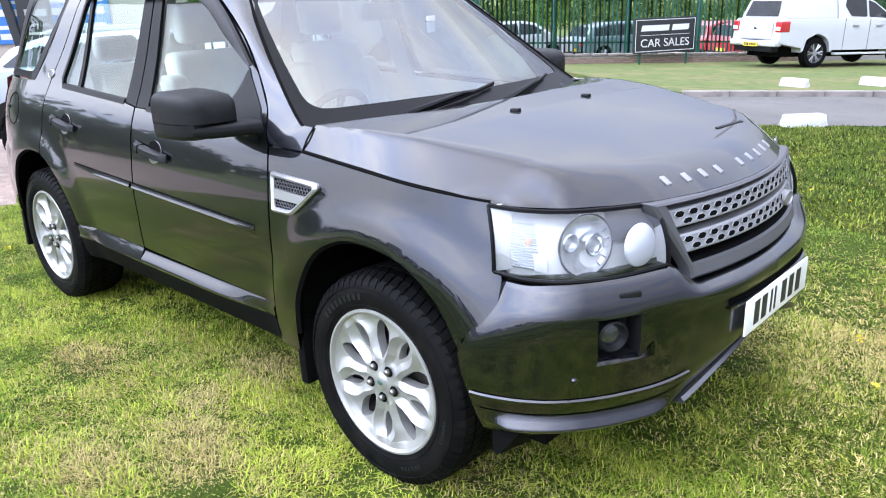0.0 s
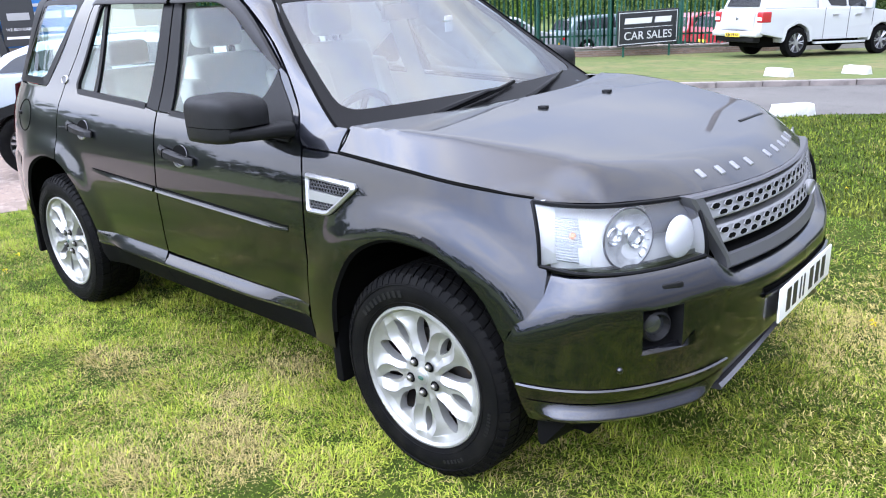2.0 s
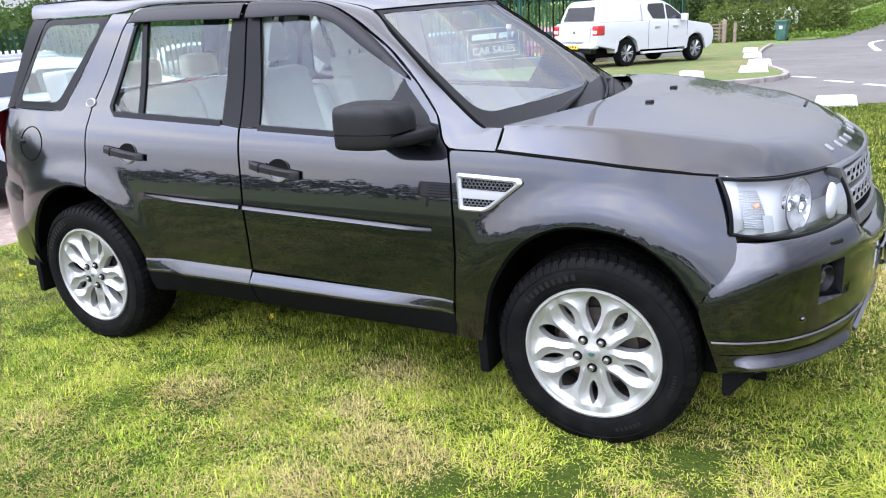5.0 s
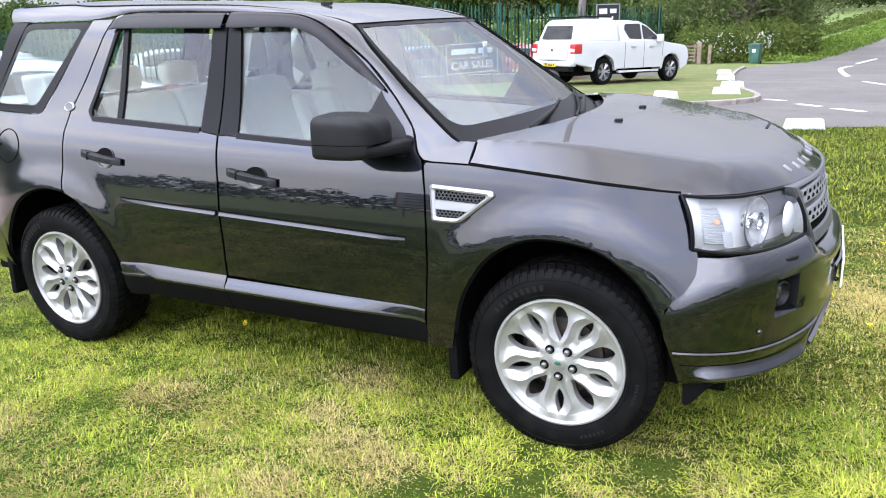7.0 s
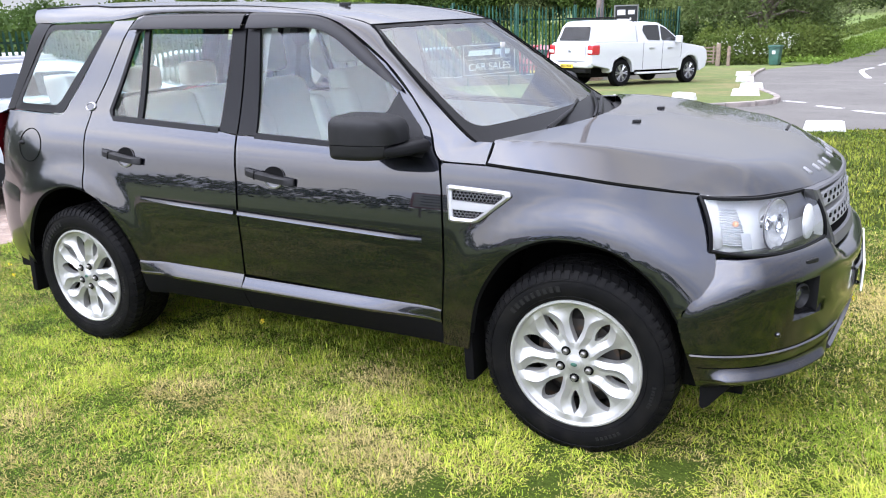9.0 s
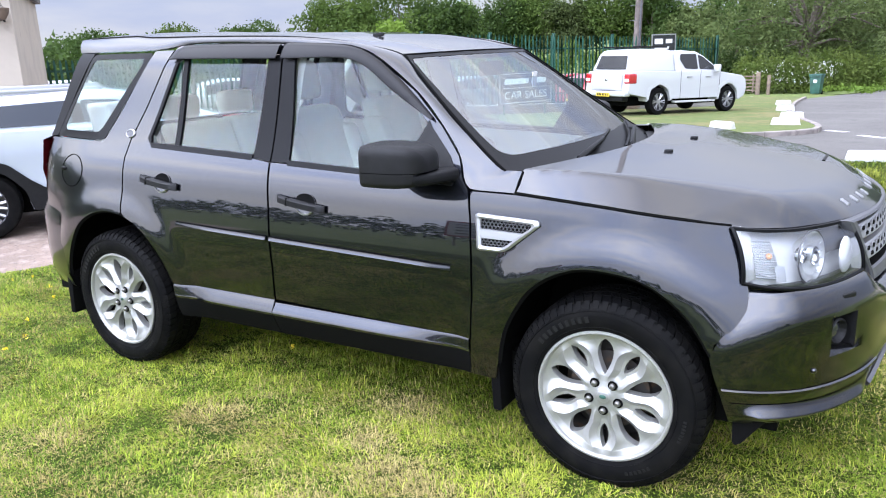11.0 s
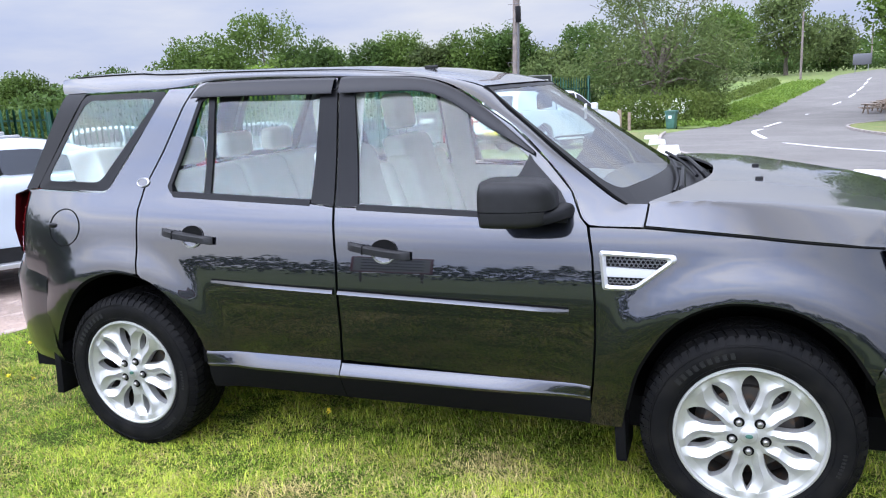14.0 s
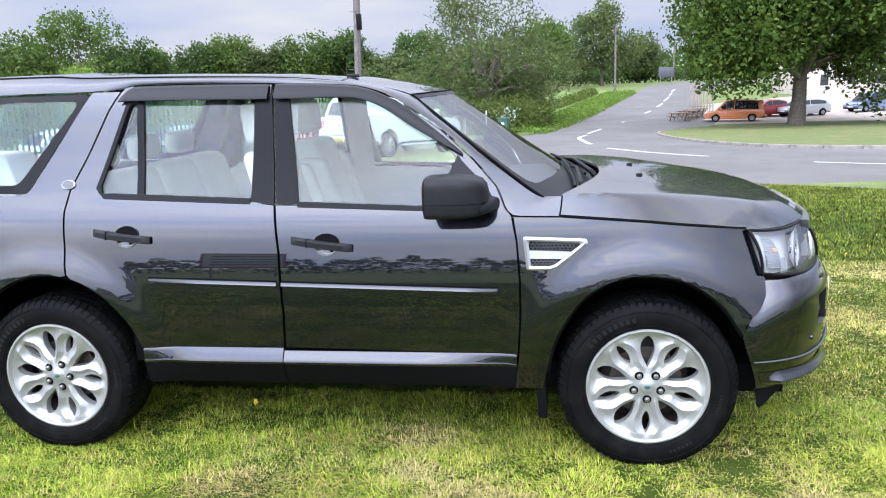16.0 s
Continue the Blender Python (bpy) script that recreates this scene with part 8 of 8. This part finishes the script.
def leaf_mesh(name, centres, size, rng, aspect=1.0, droop=0.0, up=0.35):
    """Small leaf-like quads at the given places, turned at random."""
    n = len(centres)
    a = rng.normal(size=(n, 3))
    a[:, 2] = a[:, 2] * (1 - droop) - droop * 1.6
    a /= np.linalg.norm(a, axis=1, keepdims=True)
    b = rng.normal(size=(n, 3))
    b[:, 2] += up
    b -= (a * b).sum(1, keepdims=True) * a
    b /= np.linalg.norm(b, axis=1, keepdims=True)
    s = size * rng.uniform(0.6, 1.35, (n, 1))
    fold = np.cross(a, b) * s * 0.25
    verts = np.stack([centres - a * s * aspect, centres + b * s * 0.5 + fold, centres + a * s * aspect, centres - b * s * 0.5 + fold], 1).reshape(-1, 3)
    me = bpy.data.meshes.new(name)
    me.vertices.add(4 * n)
    me.vertices.foreach_set("co", verts.ravel().astype(np.float32))
    me.loops.add(4 * n)
    me.loops.foreach_set("vertex_index", np.arange(4 * n, dtype=np.int32))
    me.polygons.add(n)
    me.polygons.foreach_set("loop_start", np.arange(0, 4 * n, 4, dtype=np.int32))
    me.update()
    return me


def lobes_of(rng, n, height, width, low, squash=0.8):
    """Lobes of a crown: an uneven dome of overlapping clumps."""
    out = []
    for k in range(n):
        t = rng.uniform(0, 1)
        z = low + (height - low) * (0.15 + 0.80 * t)
        r = width / 2 * math.sqrt(max(0.05, 1 - (1.15 * t - 0.25) ** 2)) * rng.uniform(0.45, 0.95)
        a = rng.uniform(0, 2 * math.pi)
        out.append((r * math.cos(a), r * math.sin(a), z, rng.uniform(0.16, 0.30) * width * (1.1 - 0.45 * t), squash))
    return out


def crown_points(rng, lobes, n, clump=0.5):
    w = np.array([l[3] ** 2 for l in lobes])
    pick = rng.choice(len(lobes), n // 7, p=w / w.sum())
    d = rng.normal(size=(n // 7, 3))
    d /= np.linalg.norm(d, axis=1, keepdims=True)
    r = rng.uniform(0.55, 1.0, (n // 7, 1)) ** 0.6
    L = np.array(lobes)[pick]
    c = L[:, :3] + d * r * L[:, 3:4] * np.c_[np.ones(n // 7), np.ones(n // 7), L[:, 4]]
    pts = np.repeat(c, 7, 0) + rng.normal(size=(7 * (n // 7), 3)) * clump
    return pts


def tree(name, label, x, y, height, width, low, leaf_mat, leaves, leaf_size, seed, trunk=0.3, clump=0.35, n_lobes=26, aspect=0.9, droop=0.0, limbs=9, lean=0.0, squash=0.8):
    g = np.random.default_rng(seed)
    t = thing(name, label, "tree")
    t.matrix_basis = Matrix.Translation((x, y, land(x, y)))
    lobes = lobes_of(g, n_lobes, height, width, low, squash)
    bm = bmesh.new()
    top = height * 0.72
    spine = [Vector((lean * k / 5 + 0.12 * g.normal() * (k > 0), 0.12 * g.normal() * (k > 0), -0.3 + (top + 0.3) * k / 5)) for k in range(6)]
    tube(bm, spine, [trunk * f for f in (1.35, 1.0, 0.85, 0.65, 0.45, 0.2)], 10)
    for l in sorted(lobes, key=lambda q: -q[3])[:limbs]:
        k = g.uniform(0.22, 0.6)
        p0 = spine[1].lerp(spine[4], k)
        p3 = Vector(l[:3])
        mid = p0.lerp(p3, 0.5) + Vector((0.2 * g.normal(), 0.2 * g.normal(), 0.08 * height * g.uniform(-0.2, 1)))
        tube(bm, curve_points([p0, mid, p3], 7), [trunk * f for f in (0.42, 0.36, 0.30, 0.24, 0.18, 0.12, 0.05)], 7)
    part("trunk", bm, BARK, t, "brown trunk and limbs")
    pts = crown_points(g, lobes, leaves, clump)
    me = leaf_mesh("crown", pts, leaf_size, g, aspect, droop)
    mesh_part("crown", me, leaf_mat, t, "leafy crown", 0)
    return t


# the treeline beyond the yard and the road, from left to right
TREES = [(-100, 70, 9, 12, LEAF_DARK), (-88, 74, 8.5, 11, LEAF_MID), (-76, 78, 9, 12, LEAF_DARK),
         (-63, 82, 13.0, 13, LEAF_MID), (-55.5, 84, 15.6, 17, LEAF_MID), (-47.5, 83, 11.5, 10, LEAF_DARK),
         (-55, 102, 10.5, 11, LEAF_MID), (-49.5, 104, 10.8, 9, LEAF_DARK), (-45.2, 106, 13.6, 9.5, LEAF_MID),
         (-39.5, 105, 10.5, 9, LEAF_WILLOW), (-34.0, 107, 12.0, 12, LEAF_MID), (-28.0, 107, 12.2, 10, LEAF_DARK), (-22.5, 106, 8.0, 9, LEAF_WILLOW), (-17.2, 109, 11.5, 10.5, LEAF_DARK), (-9, 112, 9.5, 10, LEAF_MID)]
for k, (x, y, h, w, mt) in enumerate(TREES):
    h *= 0.80
    tree("tree", "broad-leaved tree in full leaf in the treeline", x, y, h, w * 0.84, h * 0.12, mt, 12000, 0.24, 40 + k, 0.28, 0.36, 34)
tree("young_tree", "pale green conical young tree", -37.0, 55.0, 6.6, 3.2, 1.0, LEAF_PALE, 4000, 0.16, 90, 0.12, 0.2, 26, squash=1.1)
tree("willow_tree", "grey-green willow with spreading limbs beside the road", -4.2, 61.5, 11.0, 11.0, 1.4, LEAF_WILLOW, 13000, 0.11, 7, 0.42, 0.30, 30, 1.7, 0.35, 20, 0.8)
tree("willow_tree", "grey-green willow with spreading limbs beside the road", -2.0, 68.5, 8.2, 7.5, 1.0, LEAF_WILLOW, 9000, 0.13, 8, 0.35, 0.42, 32, 1.7, 0.3, 12, -0.6)
tree("chestnut_tree", "large spreading horse chestnut on the grass island", 18.6, 54.2, 14.5, 15.4, 2.5, LEAF_CHESTNUT, 70000, 0.19, 9, 0.50, 0.30, 80, 0.9, 0.2, 18)
tree("roadside_tree", "tall airy tree beside the far bend of the road", 10.5, 137, 14.0, 11, 2.5, LEAF_WILLOW, 8000, 0.30, 21, 0.3, 0.5, 26)
tree("roadside_tree", "tall airy tree beside the far bend of the road", 19.0, 156, 9.0, 9, 1.5, LEAF_WILLOW, 6000, 0.32, 22, 0.3, 0.5, 26)
tree("roadside_tree", "tall airy tree beside the far bend of the road", 1.0, 128, 11.0, 9, 2.0, LEAF_MID, 7000, 0.30, 23, 0.3, 0.5, 24)
for k, (x, y, h, w) in enumerate(((38, 112, 10, 12), (48, 108, 11, 13), (60, 104, 12, 14), (74, 98, 11, 13))):
    tree("car_park_tree", "broad-leaved tree behind the car park", x, y, h, w, h * 0.15, LEAF_DARK, 7000, 0.34, 60 + k, 0.3, 0.45, 26)


def hedge(name, label, line, width, height, n, leaf_mat, size, seed, ragged=0.35):
    g = np.random.default_rng(seed)
    t = tagged(thing(name, label, "hedge"), kind="stuff")
    pts = np.array([list(p) for p in curve_points([(x, y, 0) for x, y in line], 60)])
    k = g.uniform(0, 59, n)
    i = k.astype(int)
    f = (k - i)[:, None]
    base = pts[i] * (1 - f) + pts[np.minimum(i + 1, 59)] * f
    bump = 0.75 + ragged * np.sin(k * 1.9 + seed) * np.sin(k * 0.83) + ragged * 0.6 * np.sin(k * 5.1)
    a = g.uniform(0, math.pi, n)
    r = g.uniform(0.72, 1.0, n)
    d = np.gradient(pts[:, :2], axis=0)[i]
    d /= np.linalg.norm(d, axis=1, keepdims=True)
    nor = np.c_[-d[:, 1], d[:, 0]]
    off = np.cos(a) * r * width / 2
    x = base[:, 0] + nor[:, 0] * off
    y = base[:, 1] + nor[:, 1] * off
    z = np.sin(a) ** 0.6 * r * height * bump
    gz = np.array([land(u, v) for u, v in zip(x, y)])
    me = leaf_mesh(name, np.c_[x, y, gz + z] + g.normal(size=(n, 3)) * 0.10, size, g)
    ob = mesh_part("foliage", me, leaf_mat, t, "", 0)
    return t


hedge("roadside_bushes", "tangled flowering bushes beside the footway", [(-7.5, 53.5), (-5, 54.5), (-3.2, 55.5), (-1.6, 57.5), (0.0, 60)], 4.2, 2.5, 16000, LEAF_HEDGE, 0.11, 3)
hedge("field_hedge", "rough hedge along the bank of the road", [(-2.6, 64), (-1.2, 72), (0.8, 82), (3.8, 94), (7.4, 110)], 1.6, 1.0, 8000, LEAF_HEDGE, 0.13, 4)
hedge("bank_grass", "long bright grass on the bank beside the road", [(-1.4, 53), (0.2, 60), (2.6, 70.5), (5.0, 82), (8.4, 97), (11.4, 110)], 4.6, 0.42, 12000, LEAF_PALE, 0.12, 44, 0.3)
hedge("back_hedge", "dark hedge behind the roadside bushes", [(-16, 62), (-9, 66), (-5, 72), (-3, 84), (-2, 100)], 5.0, 3.0, 16000, LEAF_DARK, 0.20, 5)
hedge("far_hedge", "clipped dark hedge across the far field", [(2, 140), (14, 152), (30, 165), (50, 172), (80, 176)], 3.0, 2.6, 12000, LEAF_DARK, 0.26, 6, 0.12)
hedge("far_hedge", "dark hedge line on the far hillside", [(-10, 190), (20, 205), (60, 215), (120, 220)], 4.0, 4.0, 9000, LEAF_DARK, 0.36, 16, 0.15)
hedge("yard_hedge", "dense undergrowth behind the green fence", [(-90, 56), (-60, 66), (-40, 70), (-24, 72), (-12, 66)], 6.0, 3.2, 20000, LEAF_MID, 0.20, 12)
hedge("left_hedge", "dark bushes beyond the fence by the building", [(-60, 18), (-46, 27), (-40, 38), (-44, 52)], 6.0, 4.4, 14000, LEAF_DARK, 0.22, 13, 0.2)
hedge("far_woods", "distant wooded ridge", [(-260, 150), (-160, 190), (-80, 220), (0, 260), (90, 290), (200, 260)], 24, 9.0, 22000, LEAF_DARK, 0.85, 14, 0.2)
# Unseen hedge, added so that the doors mirror less sky on this side.
hedge("garden_hedge", "tall dark hedge added out of view to darken the doors' reflection", [(-15, -1.5), (-17, -6), (-22, -12), (-30, -19)], 3, 4.6, 7000, LEAF_DARK, 0.22, 25, 0.2)
hedge("lane_hedge", "dark hedge along the lane behind", [(-40, -26), (-15, -30), (10, -31), (35, -27)], 4, 3.4, 9000, LEAF_DARK, 0.25, 15, 0.25)
draped("bank", [(-0.55, 50.4), (2.2, 62.0), (5.1, 73.4), (9.6, 93.4), (13.0, 109), (9.0, 120), (-4, 120), (-3, 74), (-2.4, 62.4), (-2.6, 52.5)], 0.05, FIELD, "long-grassed bank beside the road", "bank")


def umbels(n, area, seed, size):
    g = np.random.default_rng(seed)
    c = np.c_[g.uniform(area[0], area[1], n), g.uniform(area[2], area[3], n), np.zeros(n)]
    c[:, 2] = [land(a, b) + g.uniform(0.7, 2.0) for a, b in c[:, :2]]
    pts = np.repeat(c, 6, 0) + g.normal(size=(6 * n, 3)) * 0.07
    return leaf_mesh("umbels", pts, size, g)


cow = tagged(thing("cow_parsley", "white flower heads of cow parsley among the bushes", "flowers"), kind="stuff")
mesh_part("umbels", umbels(150, (-6.8, -1.2, 51.5, 56), 5, 0.036), FLOWER_WHITE, cow, "", 0)


def wave(x, y, seed):
    """A smooth uneven field between about 0 and 1, for patches in the lawn."""
    g = np.random.default_rng(seed)
    out = np.zeros_like(x)
    for k in range(14):
        f = g.uniform(0.5, 4.2)
        a = g.uniform(0, 2 * np.pi)
        out += np.sin(f * (x * np.cos(a) + y * np.sin(a)) + g.uniform(0, 6.28)) / math.sqrt(f)
    return 0.5 + out / 7.0


def blades(name, label, x, y, length, width, mat, seed, lean=0.95):
    """Single blades of grass, each of two bent pieces."""
    g = np.random.default_rng(seed)
    n = len(x)
    z = -0.044 * np.clip(y - 1.0, 0, 52) - 0.001
    a = 5.0 * wave(4 * x, 4 * y, 41) + g.normal(0, 1.25, n)
    h = length * g.uniform(0.55, 1.3, n)
    w = width * g.uniform(0.7, 1.3, n)
    t = lean * g.uniform(0.15, 1.5, n)
    dx, dy = np.cos(a), np.sin(a)
    px, py = -dy * w / 2, dx * w / 2
    m = 0.55
    v = np.empty((n, 5, 3), np.float32)
    v[:, 0] = np.c_[x - px, y - py, z]
    v[:, 1] = np.c_[x + px, y + py, z]
    turn = a + g.normal(0, 0.5, n)
    mx, my, mz = x + dx * h * t * 0.40, y + dy * h * t * 0.40, z + h * m * np.maximum(1.1 - 0.28 * t, 0.3)
    v[:, 2] = np.c_[mx + px * 0.8, my + py * 0.8, mz]
    v[:, 3] = np.c_[mx - px * 0.8, my - py * 0.8, mz]
    v[:, 4] = np.c_[mx + np.cos(turn) * h * t * 0.6, my + np.sin(turn) * h * t * 0.6, z + h * np.maximum(1 - 0.55 * t, 0.10)]
    me = bpy.data.meshes.new(name)
    me.vertices.add(5 * n)
    me.vertices.foreach_set("co", v.ravel())
    base = (np.arange(n) * 5)[:, None]
    loops = (base + np.array([[0, 1, 2, 3, 3, 2, 4]])).ravel().astype(np.int32)
    me.loops.add(7 * n)
    me.loops.foreach_set("vertex_index", loops)
    me.polygons.add(2 * n)
    starts = ((np.arange(n) * 7)[:, None] + np.array([[0, 4]])).ravel().astype(np.int32)
    me.polygons.foreach_set("loop_start", starts)
    me.update()
    ob = mesh_part(name, me, mat, None, "", 0)
    return tagged(ob, label, "grass", kind="stuff")


def on_lawn(x, y):
    edge_y = np.interp(x, [p[0] for p in NEAR_EDGE], [p[1] for p in NEAR_EDGE])
    yard_x = np.interp(y, [-9, -3.2, -0.55, 0.3, 2.2, 6.9], [-8, -5.2, -3.95, -3.55, -3.3, -3.3])
    return (y < edge_y - 0.03) & (x > yard_x + 0.03)


def scatter(n, x0, x1, y0, y1, seed):
    g = np.random.default_rng(seed)
    x, y = g.uniform(x0, x1, n), g.uniform(y0, y1, n)
    return x, y, g


DRY = ((0.60, -1.25, 0.26), (0.74, -1.33, 0.20), (0.36, -1.06, 0.16), (0.48, -1.57, 0.20), (-0.39, -1.20, 0.22), (0.33, -0.73, 0.22), (-0.9, -1.7, 0.25), (1.9, -1.3, 0.35), (3.1, -0.5, 0.5), (-1.7, -2.0, 0.3), (2.6, 1.2, 0.6), (4.2, 2.6, 0.8))


def dryness(x, y):
    d = 0.45 * (wave(2 * x, 2 * y, 3) - 0.42) + 0.25 * (wave(9 * x, 9 * y, 4) - 0.5)
    for cx, cy, r in DRY:
        d = np.maximum(d, 0.80 * np.exp(-((x - cx) ** 2 + 1.8 * (y - cy) ** 2) / r ** 2) * (0.6 + 0.6 * wave(3 * x, 3 * y, 8)))
    return d


def lawn(n, x0, x1, y0, y1, seed, wide=1.0):
    """One stretch of lawn: green, lime and straw-coloured blades, sorted by patches; tall tufts are coloured as if
    lit.
    """
    x, y, g = scatter(n, x0, x1, y0, y1, seed)
    ok = on_lawn(x, y) & ~((np.abs(x) < 1.7) & (y > -0.2) & (y < 0.72))
    x, y = x[ok], y[ok]
    thick, lime, dry = wave(x * 1.6, y * 1.6, 5), wave(x * 1.1 + 9, y * 1.3, 15) + 0.35 * (wave(5 * x, 5 * y, 17) - 0.5), dryness(x, y)
    tuft = np.clip(wave(14 * x, 14 * y, 51) + 0.5 * (wave(30 * x, 30 * y, 52) - 0.5), 0, 1)
    pick = g.uniform(0, 1, len(x))
    straw = pick < np.clip(0.20 + dry * 1.15, 0.09, 0.88)
    rest = ~straw & (g.uniform(0, 1, len(x)) < np.clip(0.70 + 0.7 * thick - 0.5 * dry, 0.3, 1))
    # Tall tufts get more lime: the light they catch is put into the colour.
    is_lime = rest & (g.uniform(0, 1, len(x)) < np.clip(0.17 + 0.8 * (lime - 0.42) + 0.8 * (tuft - 0.5), 0.06, 0.75))
    for name, label, mask, length, mat, lean in (("lawn_grass", "uneven bright green lawn grass under and round the car", rest & ~is_lime, 0.042, BLADE, 1.55), ("lime_grass", "yellowish lime-green grass in patches, and on tall tufts coloured as if lit", is_lime, 0.040, LIME, 1.6), ("dry_grass", "dry straw-coloured grass in patches of the lawn", straw, 0.034, STRAW, 1.7)):
        blades(name, label, x[mask], y[mask], length * (0.28 + 0.35 * thick[mask] + 0.85 * tuft[mask]), 0.0038 * wide, mat, seed + 2, lean)


lawn(262000, -3.7, 4.4, -2.15, -0.20, 1, 0.95)
lawn(16000, -5.2, -3.7, -2.15, -0.20, 701, 1.6)
lawn(70000, -5.2, 4.4, -3.0, -2.15, 801, 1.9)
lawn(84000, 2.0, 5.6, -0.2, 3.2, 101, 1.7)
lawn(36000, 1.7, 3.4, -0.2, 1.3, 401)
lawn(34000, -3.6, 2.0, 0.7, 3.2, 201, 1.5)
lawn(16000, -4.6, -2.0, -0.2, 0.7, 301, 1.2)
lawn(40000, -6.5, 8.5, -6.5, -3.0, 501, 3.2)
lawn(40000, 4.4, 8.5, -3.0, 3.2, 601, 2.4)
x, y, g = scatter(125000, -3.4, 9.5, 3.2, 11.3, 7)
keep = on_lawn(x, y)
lime = wave(x, y, 23) + g.uniform(-0.3, 0.3, len(x)) > 0.40
blades("lawn_grass_far", "bright green lawn grass towards the road", x[keep & ~lime], y[keep & ~lime], 0.055, 0.0095, BLADE, 8)
blades("lime_grass_far", "yellowish lawn grass towards the road", x[keep & lime], y[keep & lime], 0.055, 0.0095, LIME, 18)
x, y, g = scatter(30000, -3.4, 9.5, 3.2, 11.3, 9)
keep = on_lawn(x, y) & (g.uniform(0, 1, len(x)) < np.clip(dryness(x, y) * 1.3, 0.05, 0.95))
blades("dry_grass_far", "dry straw-coloured grass towards the road", x[keep], y[keep], 0.045, 0.007, STRAW, 10, 1.0)
g = np.random.default_rng(31)
flowers = tagged(thing("yellow_flowers", "tiny yellow flowers scattered in the lawn", "flowers"), kind="stuff")
fx = np.r_[g.uniform(-3.4, -1.9, 26), g.uniform(-1.5, 5.0, 22)]
fy = np.r_[g.uniform(-1.6, 0.2, 26), g.uniform(-2.4, 5.0, 22)]
fc = np.c_[np.repeat(fx, 6), np.repeat(fy, 6), np.full(6 * len(fx), 0.05)] + g.normal(size=(6 * len(fx), 3)) * 0.006
fc[:, 2] -= 0.044 * np.clip(fc[:, 1] - 1, 0, 52)
mesh_part("petals", leaf_mesh("petals", fc, 0.010, g), FLOWER_YELLOW, flowers, "", 0)
